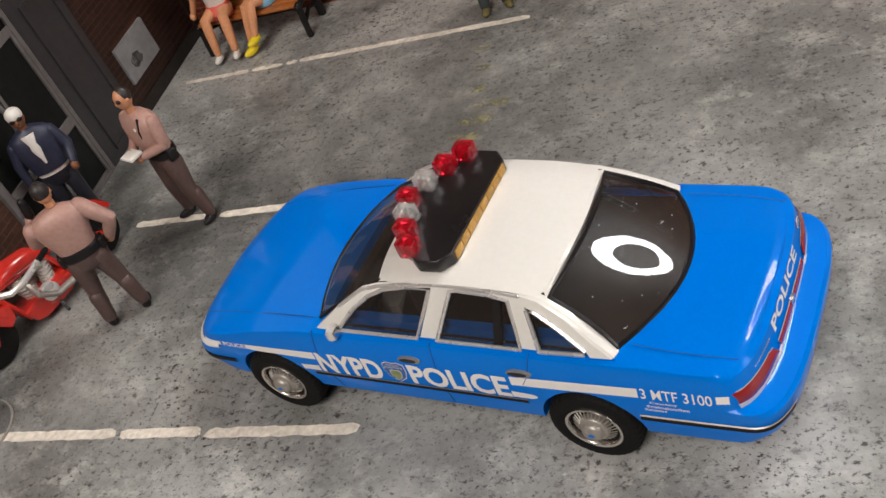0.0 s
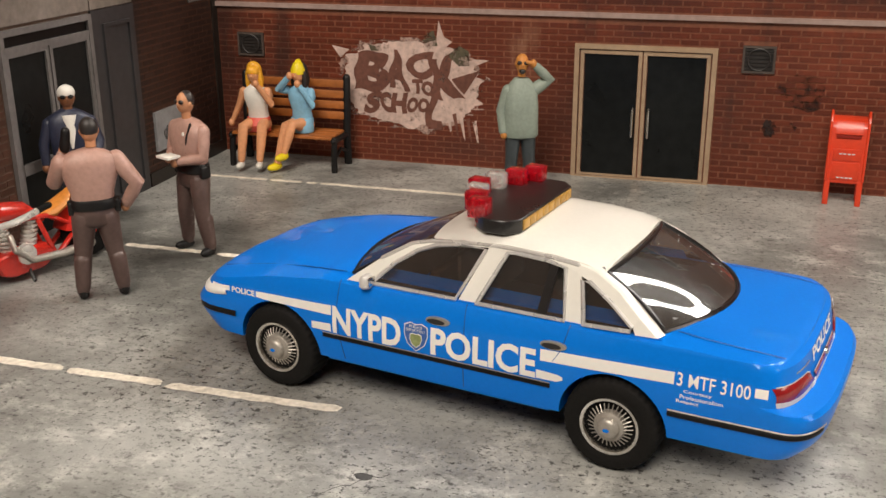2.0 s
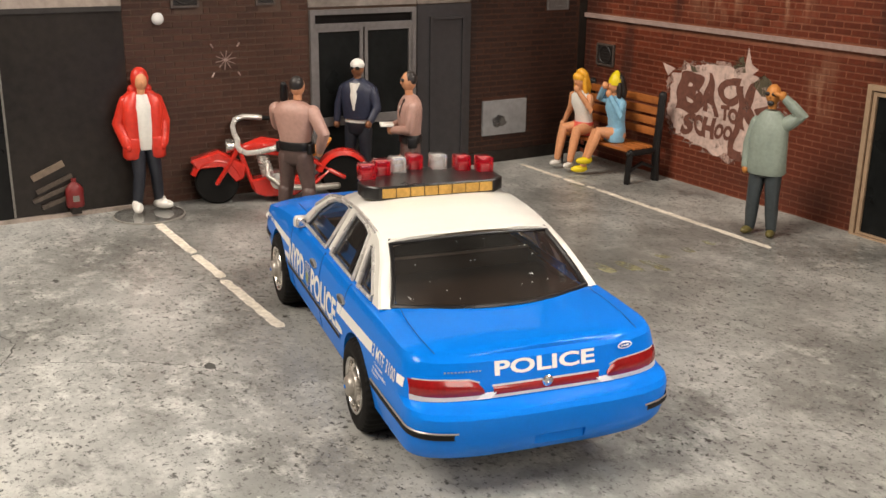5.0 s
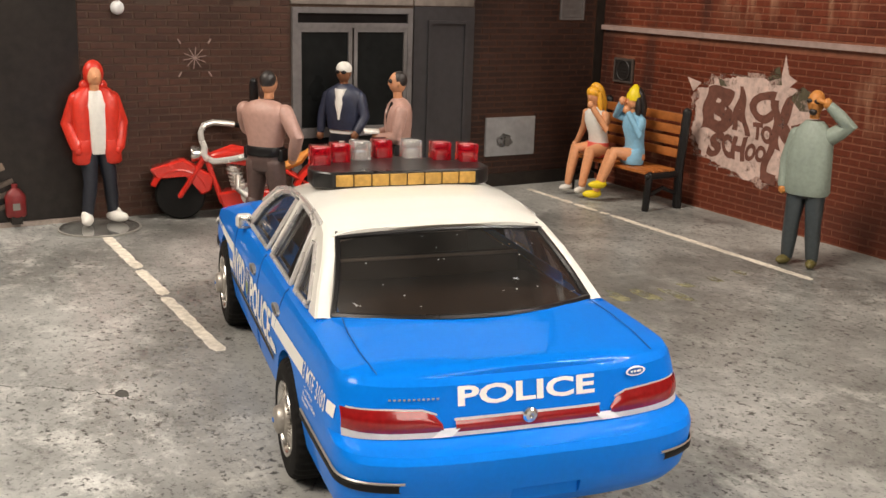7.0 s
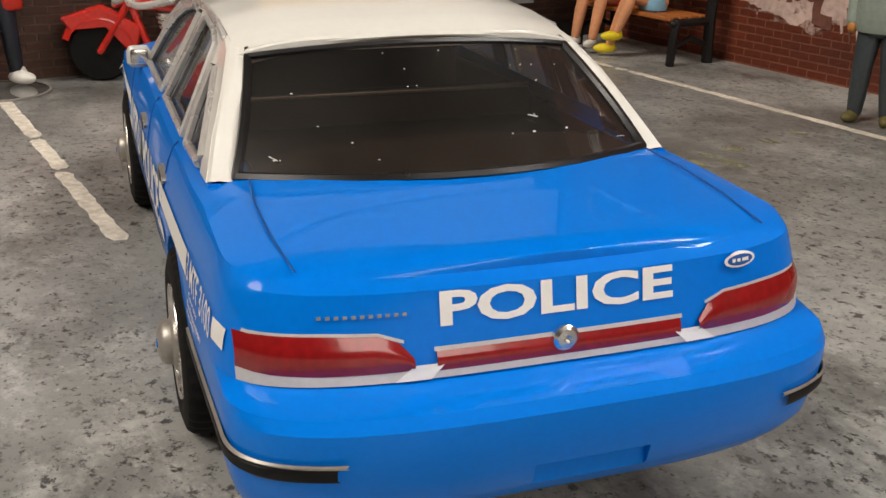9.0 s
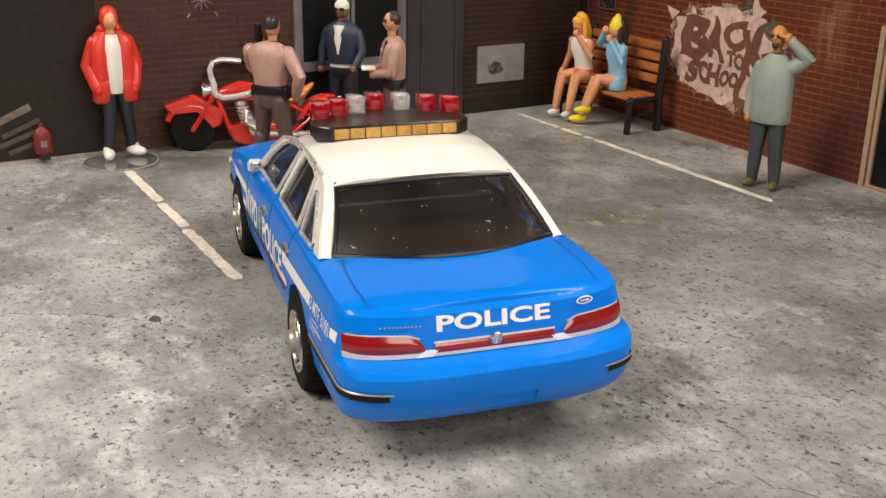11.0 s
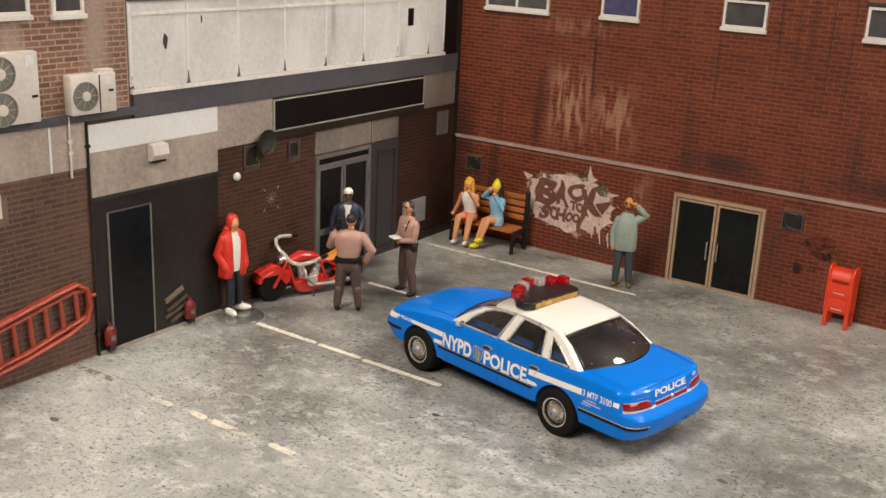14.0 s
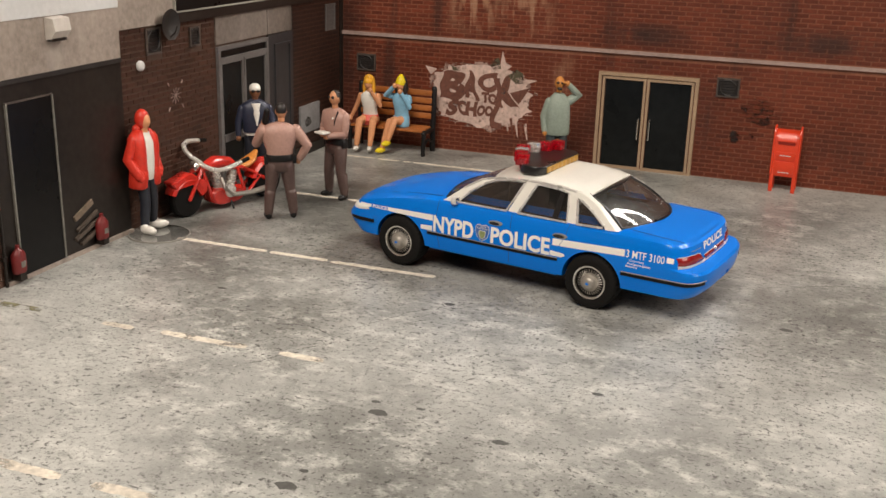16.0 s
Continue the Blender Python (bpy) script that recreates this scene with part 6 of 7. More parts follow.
def shoe(bm, x, y, mat, turn=0.0, z=0.0, size=1.0, tip=0.0):
    m = Matrix.Rotation(radians(turn), 4, "Z") @ Matrix.Rotation(radians(tip), 4, "Y")
    ball(bm, (x + 0.6 * size, y, z + 0.78 * size), (1.95 * size, 0.85 * size, 0.78 * size), mat, 12, 8, m)
    ball(bm, (x - 0.4 * size, y, z + 1.0 * size), (0.95 * size, 0.75 * size, 1.0 * size), mat, 10, 8, m)


def leg(bm, hip, knee, ankle, mat, r=(1.75, 1.25, 1.0), flat=1.0):
    hip, knee, ankle = Vector(hip), Vector(knee), Vector(ankle)
    tube(bm, [hip, hip.lerp(knee, 0.5), knee, knee.lerp(ankle, 0.45), ankle], [r[0], (r[0] + r[1]) / 2, r[1], (r[1] + r[2]) / 2 + 0.1, r[2]], 12, mat, flat=flat)


def arm(bm, shoulder, elbow, wrist, mat, r=(1.25, 1.0, 0.8), hand=None, glove=None):
    s, e, w = Vector(shoulder), Vector(elbow), Vector(wrist)
    tube(bm, [s, s.lerp(e, 0.5), e, e.lerp(w, 0.5), w], [r[0], (r[0] + r[1]) / 2, r[1], (r[1] + r[2]) / 2, r[2]], 12, mat)
    if hand is not None:
        d = (w - e).normalized()
        ball(bm, w + d * 0.9, (0.85, 0.75, 0.9), hand, 10, 8)


def head(bm, c, skin, hair=None, cap=None, face=0.0):
    c = Vector(c)
    tube(bm, [c - Vector((0.1, 0, 2.6)), c - Vector((0, 0, 1.2))], 0.85, 10, skin, round_ends=False)
    ball(bm, c, (1.6, 1.42, 1.9), skin, 16, 12)
    ball(bm, c + Vector((1.45, 0, -0.2)), (0.32, 0.28, 0.4), skin, 8, 6)
    for s in (1, -1):
        ball(bm, c + Vector((-0.1, 1.35 * s, -0.15)), (0.35, 0.2, 0.5), skin, 8, 6)
    if hair is not None:
        ball(bm, c + Vector((-0.32, 0, 0.42)), (1.5, 1.48, 1.62), hair, 16, 12)
    if cap is not None:
        ball(bm, c + Vector((-0.1, 0, 0.75)), (1.72, 1.6, 1.4), cap, 16, 12)


def shades(bm, c, mat):
    for s in (1, -1):
        ball(bm, (c[0] + 1.32, c[1] + 0.62 * s, c[2] + 0.3), (0.35, 0.62, 0.4), mat, 8, 6)


def cop_body(bm):
    for s in (1, -1):
        leg(bm, (0, 1.75 * s, 13.2), (0.5, 2.5 * s, 7.4), (-0.1, 3.2 * s, 1.7), 1, (2.0, 1.4, 1.05))
        tube(bm, [(0.1, 2.75 * s, 6.3), (-0.1, 3.15 * s, 2.2)], [1.42, 1.2], 12, 1)
        shoe(bm, 0.1, 3.3 * s, 2, 16 * s)
    trunk_rows(bm, [(11.6, 0, 0, 1.2, 2.0), (12.4, 0, 0, 2.1, 3.5), (14.6, 0, 0, 2.1, 3.4), (15.4, 0, 0, 2.0, 3.25)], 18, 1, 2.3)
    trunk_rows(bm, [(14.7, 0, 0, 2.3, 3.55), (15.0, 0, 0, 2.45, 3.7), (16.0, 0, 0, 2.45, 3.7), (16.3, 0, 0, 2.3, 3.5)], 18, 2, 2.3)
    for y in (-3.6, 3.5, 2.2):
        box(bm, -1.0, 1.0, y - 0.5, y + 0.5, 13.9, 16.0, 0.25)
    for f in bm.faces:
        if f.calc_center_median().z > 13.8 and abs(f.calc_center_median().y) > 3.0 and f.material_index == 0:
            f.material_index = 2
    trunk_rows(bm, [(16.0, 0, 0, 2.1, 3.3), (17.2, 0.1, 0, 2.3, 3.4), (19.5, 0.2, 0, 2.55, 4.2), (21.5, 0.1, 0, 2.5, 4.6), (22.7, 0, 0, 2.15, 4.35), (23.6, 0, 0, 1.5, 2.7), (24.0, 0, 0, 0.9, 1.1)], 20, 0, 2.3)


def cop_behind(bm):
    cop_body(bm)
    arm(bm, (0, -4.2, 22.0), (-0.8, -7.0, 18.2), (0.8, -5.2, 14.9), 0, (1.45, 1.25, 0.95), hand=3)
    arm(bm, (0, 4.2, 22.0), (2.0, 5.6, 18.6), (2.4, 3.9, 22.6), 0, (1.45, 1.2, 0.9), hand=3)
    tube(bm, [(1.6, 3.3, 24.0), (0.9, 2.9, 26.6)], [0.85, 0.7], 10, 2)
    head(bm, (0.5, -0.6, 26.7), 3, 4)


def cop_writing(bm):
    cop_body(bm)
    arm(bm, (0, -3.9, 22.0), (0.6, -4.6, 17.8), (3.4, -1.8, 17.6), 0, hand=3)
    arm(bm, (0, 3.9, 22.0), (0.8, 4.6, 17.8), (3.6, 1.4, 17.2), 0, hand=3)
    n = len(bm.faces)
    box(bm, 3.6, 6.4, -1.6, 1.8, 17.9, 18.4, 0.1)
    bm.faces.ensure_lookup_table()
    for f in bm.faces[n:]:
        f.material_index = 5
    head(bm, (0.4, 0, 26.6), 3, 4)
    shades(bm, (0.4, 0, 26.6), 4)
    ball(bm, (0.0, 4.75, 21.0), (0.7, 0.35, 0.9), 2, 10, 8)
    ball(bm, (0.0, -4.75, 21.0), (0.7, 0.35, 0.9), 2, 10, 8)
    ball(bm, (2.35, 1.4, 21.6), (0.2, 0.4, 0.45), 5, 8, 6)
    tube(bm, [(1.6, 2.6, 23.4), (2.4, 2.2, 21.0), (2.2, 1.6, 18.4)], 0.22, 6, 2)


COP_MATS = [PINK_SHIRT, BROWN_TROUSER, BLACK, SKIN, DARK_HAIR, WHITE_CLOTH]
figurine("painted figurine in dusty pink shirt and brown trousers, back turned", 26.9, -92.6, 126, COP_MATS, cop_behind)
figurine("painted figurine in pink shirt writing on a white pad", 30.9, -69.0, 247, COP_MATS, cop_writing)


def biker(bm):
    for s in (1, -1):
        leg(bm, (0, 1.6 * s, 13.0), (0.4, 2.0 * s, 7.2), (0, 2.2 * s, 1.6), 1)
        shoe(bm, 0.1, 2.3 * s, 2, 8 * s)
    trunk_rows(bm, [(11.6, 0, 0, 1.2, 1.8), (12.4, 0, 0, 2.0, 3.1), (15.2, 0, 0, 2.0, 3.1)], 18, 1, 2.3)
    trunk_rows(bm, [(14.6, 0, 0, 2.05, 3.15), (15.6, 0, 0, 2.1, 3.2)], 18, 3, 2.3)
    trunk_rows(bm, [(15.4, 0, 0, 2.4, 3.5), (18.5, 0.1, 0, 2.5, 3.8), (21.5, 0.1, 0, 2.4, 4.2), (22.8, 0, 0, 2.0, 3.8), (23.6, 0, 0, 1.5, 2.3), (24.1, 0, 0, 1.1, 1.3)], 20, 0, 2.3)
    trunk_rows(bm, [(17.4, 2.2, 0, 0.5, 0.3), (20.4, 2.25, 0, 0.6, 0.95), (23.2, 1.4, 0, 0.9, 1.4)], 12, 3)
    arm(bm, (0, -3.6, 21.5), (0.2, -4.9, 18.0), (0.8, -5.0, 14.8), 0, hand=4)
    arm(bm, (0, 3.6, 21.5), (0.4, 4.9, 18.0), (2.6, 4.2, 15.4), 0, hand=4)
    head(bm, (0.3, 0, 26.2), 4, None, 3)
    shades(bm, (0.3, 0, 26.1), 2)


figurine("painted figurine in navy jacket and white cap", 6.4, -68.4, -52, [NAVY, DENIM, BLACK, WHITE_CLOTH, SKIN_DARK], biker)


def hooded(bm):
    leg(bm, (0, 1.5, 13.0), (0.3, 2.0, 7.2), (-0.4, 2.4, 1.7), 1)
    leg(bm, (0, -1.5, 13.0), (0.9, -1.6, 7.4), (0.8, -2.4, 1.7), 1)
    shoe(bm, 0.2, 2.9, 2, 42, size=1.28)
    shoe(bm, 1.5, -2.7, 2, -14, size=1.28)
    trunk_rows(bm, [(12.4, 0.2, 0, 1.6, 2.2), (13.6, 0.3, 0, 1.75, 2.3), (17.0, 0.4, 0, 1.9, 2.4), (21.0, 0.3, 0, 1.9, 2.5), (23.4, 0.1, 0, 1.2, 1.5)], 18, 2, 2.2)
    for g in (1, -1):  # the open jacket: two flared halves
        trunk_rows(bm, [(10.6, -0.2, 2.55 * g, 1.9, 1.45), (11.0, -0.2, 2.65 * g, 2.3, 1.75), (13.0, -0.1, 2.5 * g, 2.35, 1.75), (16.5, 0, 2.3 * g, 2.2, 1.65), (20.0, 0, 2.5 * g, 2.25, 1.8), (22.0, -0.1, 2.5 * g, 2.0, 1.75), (23.0, -0.2, 2.1 * g, 1.6, 1.5), (23.9, -0.3, 1.5 * g, 1.1, 1.0)], 16, 0, 2.5)
        arm(bm, (-0.1, 3.2 * g, 21.9), (-1.0, 4.7 * g, 17.6), (1.2, 3.7 * g, 13.9), 0, (1.35, 1.35, 1.2), hand=0)
        box(bm, 1.6, 2.25, 2.3 * g - 0.9, 2.3 * g + 0.9, 12.6, 15.0, 0.25)
    trunk_rows(bm, [(11.0, -1.4, 0, 0.9, 3.0), (16.5, -1.3, 0, 0.9, 2.8), (22.0, -1.3, 0, 0.9, 3.2), (23.6, -1.1, 0, 0.8, 2.0)], 16, 0, 2.4)
    head(bm, (0.6, 0, 26.0), 3)
    ball(bm, (0.1, 0, 26.3), (1.75, 1.85, 2.35), 0, 16, 12)
    tube(bm, [(-0.6, -1.5, 24.2), (-1.4, 0, 24.0), (-0.6, 1.5, 24.2)], 1.0, 10, 0)
    ball(bm, (1.35, 0, 26.0), (0.75, 1.0, 1.5), 3, 12, 10)


figurine("painted figurine in red hooded jacket and white shoes", 3.9, -115.8, -2, [RED_JACKET, DENIM, WHITE_CLOTH, SKIN_PALE], hooded, z=0.36)
disc = bmesh.new()
loops = [[disc.verts.new((r * math.cos(2 * math.pi * k / 64), r * math.sin(2 * math.pi * k / 64), z)) for k in range(64)] for r, z in ((7.2, 0.0), (7.2, 0.2), (7.08, 0.28), (6.85, 0.28))]
disc.faces.new(loops[-1])
for r0, r1 in zip(loops, loops[1:]):
    bridge(disc, r0, r1, 1)
solid("acrylic_disc", disc, [glass("clear_acrylic", (1, 1, 1), 0.92, 0.05), ACRYLIC_EDGE], "clear round acrylic disc under the red figurine", "stand", x=7.6, y=-116.8, z=0.06)


def watcher(bm):
    for s in (1, -1):
        leg(bm, (0, 1.5 * s, 13.0), (0.3, 1.9 * s, 7.2), (-0.1, 2.2 * s, 1.5), 1, (1.8, 1.35, 1.05))
        shoe(bm, 0.2, 2.4 * s, 2, 14 * s, size=1.0)
    trunk_rows(bm, [(11.4, 0, 0, 1.3, 2.0), (12.4, 0, 0, 2.1, 3.2), (14.5, 0, 0, 2.1, 3.2)], 18, 1, 2.3)
    trunk_rows(bm, [(12.0, 0, 0, 2.4, 3.5), (12.5, 0, 0, 2.65, 3.85), (15, 0.2, 0, 2.6, 3.75), (18, 0.3, 0, 2.6, 3.7), (20.6, 0.1, 0, 2.4, 3.5), (22.2, 0, 0, 2.0, 3.1), (23.2, 0, 0, 1.6, 2.3), (24.0, 0, 0, 1.1, 1.5)], 24, 0, 2.4)
    arm(bm, (0, -2.8, 21.4), (-0.3, -4.1, 17.3), (0.9, -3.8, 13.4), 0, (1.35, 1.2, 1.0), hand=4)
    arm(bm, (0, 2.8, 21.6), (0.0, 5.9, 23.6), (1.1, 2.9, 26.4), 0, (1.4, 1.25, 0.85), hand=4)
    head(bm, (0.3, 0, 27.0), 4, None)
    tube(bm, [(1.7, 0.9, 27.4), (1.8, 1.8, 27.2)], 0.4, 8, 4)
    shades(bm, (0.3, 0, 26.9), 5)
    ball(bm, (1.35, 0, 25.5), (0.5, 0.7, 0.55), 5, 10, 8)


figurine("painted bald figurine in sage shirt, one hand raised to the brow", 78.3, -17.2, -70, [SAGE, SLATE_TROUSER, OLIVE_SHOE, SKIN, TAN_SKIN, DARK_HAIR], watcher)


def white_hood(bm):
    leg(bm, (0, 1.3, 13.5), (0.8, 0.8, 7.6), (0.2, -0.6, 1.8), 1, (1.7, 1.15, 0.75))
    leg(bm, (0, -1.3, 13.5), (0.4, -0.6, 7.6), (1.2, 1.0, 1.8), 1, (1.7, 1.15, 0.75))
    shoe(bm, 0.3, -0.9, 2, -8, size=1.15)
    shoe(bm, 1.2, 1.2, 2, 6, size=1.15)
    trunk_rows(bm, [(12.2, 0, 0, 2.3, 3.1), (13.2, 0, 0, 2.5, 3.4), (16.5, 0, 0, 2.3, 3.0), (20.5, 0.2, 0, 2.5, 3.5), (22.6, 0, 0, 2.1, 3.5), (23.6, 0, 0, 1.5, 2.2), (24.1, 0, 0, 1.1, 1.4)], 20, 0, 2.3)
    arm(bm, (0, -3.7, 22.0), (-1.0, -4.8, 18.0), (0.8, -3.6, 15.6), 0, hand=1)
    arm(bm, (0, 3.7, 22.0), (-0.8, 4.8, 18.0), (1.0, 3.6, 15.4), 0, hand=1)
    head(bm, (0.5, 0, 26.4), 1)
    ball(bm, (0.0, 0, 26.8), (1.75, 1.75, 2.3), 0, 16, 12)
    ball(bm, (1.3, 0, 26.4), (0.7, 0.95, 1.4), 1, 12, 10)
    tube(bm, [(-0.6, -1.5, 24.4), (-1.4, 0, 24.2), (-0.6, 1.5, 24.4)], 0.9, 10, 0)
    for v in bm.verts:  # the body leans to one side over the crossed ankles
        v.co.x, v.co.y = v.co.x + 0.055 * v.co.z, v.co.y - 0.095 * v.co.z


figurine("painted figurine in white hooded sweater, ankles crossed", 7.2, -197.6, -30, [WHITE_CLOTH, SKIN_LIGHT, BLACK], white_hood)


def seated(bm, top, bottom, bare, shoes, hair, hat=None, crossed=False, sleeves=None):
    """A sitter with the seat's front edge ahead; z 0 is the seat."""
    if crossed:
        leg(bm, (0, 1.2, 1.6), (5.2, 0.2, 2.6), (7.2, -1.0, -3.4), bare, (1.7, 1.2, 0.8))
        leg(bm, (0, -1.2, 1.6), (5.0, -1.6, 2.0), (7.2, -3.0, -5.8), bare, (1.7, 1.2, 0.8))
        shoe(bm, 7.5, -1.1, shoes, -12, -5.2, 1.1)
        shoe(bm, 7.5, -3.2, shoes, -20, -7.6, 1.1)
    else:
        leg(bm, (0, 1.3, 1.6), (5.0, 2.2, 1.8), (6.2, 1.6, -5.2), bare, (1.7, 1.2, 0.85))
        leg(bm, (0, -1.3, 1.6), (5.0, -2.4, 1.8), (6.0, -3.0, -5.4), bare, (1.7, 1.2, 0.85))
        shoe(bm, 6.3, 1.6, shoes, 5, -7.2, 0.95)
        shoe(bm, 6.0, -3.1, shoes, -8, -7.4, 0.95)
    trunk_rows(bm, [(0.1, 0.6, 0, 2.2, 2.8), (1.6, 0.8, 0, 2.8, 3.0), (3.2, 0.2, 0, 2.1, 2.7)], 18, bottom, 2.3)
    trunk_rows(bm, [(2.8, 0, 0, 1.9, 2.5), (5.0, 0, 0, 1.8, 2.3), (7.6, 0.2, 0, 2.2, 2.8), (9.4, 0, 0, 1.9, 2.9), (10.3, -0.1, 0, 1.3, 1.9), (10.8, -0.1, 0, 0.8, 1.0)], 18, top, 2.3)
    sl = bare if sleeves is None else sleeves
    arm(bm, (0, 2.9, 9.2), (1.0, 3.8, 6.4), (2.4, 1.6, 10.6), sl, (1.0, 0.85, 0.65), hand=bare)
    head(bm, (0.2, 0, 13.0), bare, hair, None if hat is not None else hair)
    if hair is not None:
        tube(bm, [(-1.0, 0, 14.2), (-1.5, 0, 11.6), (-1.5, 0, 9.0)], [1.8, 1.9, 1.1], 12, hair, flat=0.75)
        for s in (1, -1):
            tube(bm, [(-0.2, 1.25 * s, 13.4), (0.0, 1.5 * s, 11.4), (0.2, 1.6 * s, 9.4)], [0.7, 0.65, 0.4], 8, hair)
    if hat is not None:
        trunk_rows(bm, [(13.2, 0, 0, 1.75, 1.7), (14.2, -0.1, 0, 1.75, 1.7), (15.4, -0.3, 0, 1.2, 1.2), (16.4, -0.5, 0, 0.35, 0.35)], 16, hat)


def lean_forward(bm, slope):
    for v in bm.verts:
        if v.co.z > 2.6:
            v.co.x += slope * (v.co.z - 2.6)


def sitter_one(bm):
    seated(bm, 0, 1, 2, 0, 3)
    arm(bm, (0, -2.9, 9.2), (-0.2, -4.4, 6.0), (0.6, -6.2, 2.6), 2, (0.95, 0.8, 0.6), hand=2)
    lean_forward(bm, 0.22)


def sitter_two(bm):
    seated(bm, 0, 0, 1, 2, 3, 2, True, 0)
    arm(bm, (0, -2.9, 9.2), (1.6, -4.8, 9.6), (2.2, -1.6, 12.4), 0, (1.0, 0.9, 0.7), hand=1)
    lean_forward(bm, 0.1)


figurine("painted figurine with orange-blond hair seated on the bench", 15.4, -11.2, -82, [WHITE_CLOTH, RED_SHORTS, SKIN_PALE, BLONDE], sitter_one, z=8.3)
figurine("painted figurine with yellow hat and blue coat on the bench", 25.6, -9.6, -98, [SKY, SKIN_PALE, YELLOW, DARK_HAIR], sitter_two, z=8.3)

# ---- bench ----
BENCH_WOOD = surf("orange_brown_slat", (0.36, 0.115, 0.025), 0.45, 0, 900, 150, 0.25, bump=0.03)
bench = thing("bench", "orange-brown slatted park bench with black ends", "bench")
for k in range(4):
    bm = bmesh.new()
    box(bm, 9.4, 34.0, -13.6 + 2.3 * k, -11.7 + 2.3 * k, 7.5, 8.2, 0.15)
    part("seat_slat", bm, BENCH_WOOD, bench)
for k in range(4):
    bm = bmesh.new()
    z = 10.6 + 2.4 * k
    box(bm, 9.4, 34.0, -5.5 + 0.25 * k, -4.8 + 0.25 * k, z, z + 1.75, 0.15)
    part("back_slat", bm, BENCH_WOOD, bench)
for x in (9.0, 34.4):
    bm = bmesh.new()
    tube(bm, [(x, -13.2, 0.35), (x, -13.0, 4.0), (x, -12.6, 7.4)], 0.75, 8)
    tube(bm, [(x, -4.6, 0.35), (x, -4.8, 8.0), (x, -3.9, 20.0)], 0.95, 8)
    tube(bm, [(x, -13.2, 7.2), (x, -4.6, 7.2)], 0.7, 8)
    tube(bm, [(x, -13.2, 3.0), (x, -9, 4.6), (x, -4.6, 3.0)], 0.45, 8)
    part("end_frame", bm, BLACK, bench, "black cast end frame")

# ---- motorcycle ----
MOTO_RED = surf("gloss_red_enamel", (0.56, 0.024, 0.014), 0.25, 0, 1500, 250, 0.15, coat=0.6)
SEAT_TAN = surf("orange_tan_leather", (0.55, 0.20, 0.03), 0.5, 0, 1500, 250, 0.18, bump=0.04)
moto = thing("motorcycle", "bright red chopper motorcycle with chrome bars beside the wall", "motorcycle", 8.6, -88.6, 0, 253.5)


def moto_wheel(name, x, r, w, label):
    bm = bmesh.new()
    lathe(bm, [(r * 0.62, -w), (r * 0.92, -w), (r, -w * 0.6), (r, w * 0.6), (r * 0.92, w), (r * 0.62, w)], 36, "y", centre=(x, 0, r))
    wh = part(name, bm, RUBBER, moto, label)
    bm = bmesh.new()
    lathe(bm, [(r * 0.66, -w * 0.5), (r * 0.66, w * 0.5), (r * 0.56, w * 0.5), (r * 0.56, -w * 0.5)], 32, "y", centre=(x, 0, r))
    lathe(bm, [(r * 0.16, -w * 1.1), (r * 0.16, w * 1.1)], 16, "y", centre=(x, 0, r))
    for k in range(12):
        a = 2 * math.pi * k / 12
        rod(bm, (x + 0.15 * r * math.cos(a), 0, r + 0.15 * r * math.sin(a)), (x + 0.6 * r * math.cos(a), 0, r + 0.6 * r * math.sin(a)), 0.1, n=5)
    part("rim", bm, BLACK, wh, "black spoked rim")


moto_wheel("front_wheel", 13.2, 4.6, 1.25, "black front tyre")
moto_wheel("rear_wheel", -13.6, 4.8, 1.7, "wide black rear tyre")


def sweep_fender(x, r, w, a0, a1):
    bm = bmesh.new()
    rows = []
    for k in range(11):
        a = radians(a0 + (a1 - a0) * k / 10)
        rows.append([bm.verts.new((x + rr * math.cos(a), y, 4.7 + rr * math.sin(a))) for y, rr in ((-w, r - 0.9), (-w * 0.8, r), (0, r + 0.35), (w * 0.8, r), (w, r - 0.9), (w * 0.7, r - 0.5), (0, r - 0.1), (-w * 0.7, r - 0.5))])
    for a, b in zip(rows, rows[1:]):
        bridge(bm, a, b)
    for r0 in (rows[0], rows[-1]):
        bm.faces.new(r0)
    return bm


part("front_fender", sweep_fender(13.2, 5.6, 1.9, 20, 165), MOTO_RED, moto, "faceted red front fairing")
part("rear_fender", sweep_fender(-13.6, 5.8, 2.2, 15, 150), MOTO_RED, moto)
bm = bmesh.new()
prism(bm, [(7.0, 8.2), (12.6, 11.4), (18.6, 9.6), (17.2, 7.6), (12.0, 8.6), (9.4, 4.6), (7.6, 5.4)], 3.6, lambda u, v, d: (u, d - 1.8, v))
bmesh.ops.bevel(bm, geom=list(bm.edges), offset=0.3, segments=1, affect="EDGES")
part("front_cowl", bm, MOTO_RED, moto, "angular red front cowl")
bm = bmesh.new()
tube(bm, [(7.4, 0, 11.4), (3.6, 0, 12.2), (-0.8, 0, 11.4), (-4.2, 0, 9.4)], [1.3, 2.1, 2.0, 1.1], 14, flat=0.85)
part("fuel_tank", bm, MOTO_RED, moto, "teardrop red fuel tank")
bm = bmesh.new()
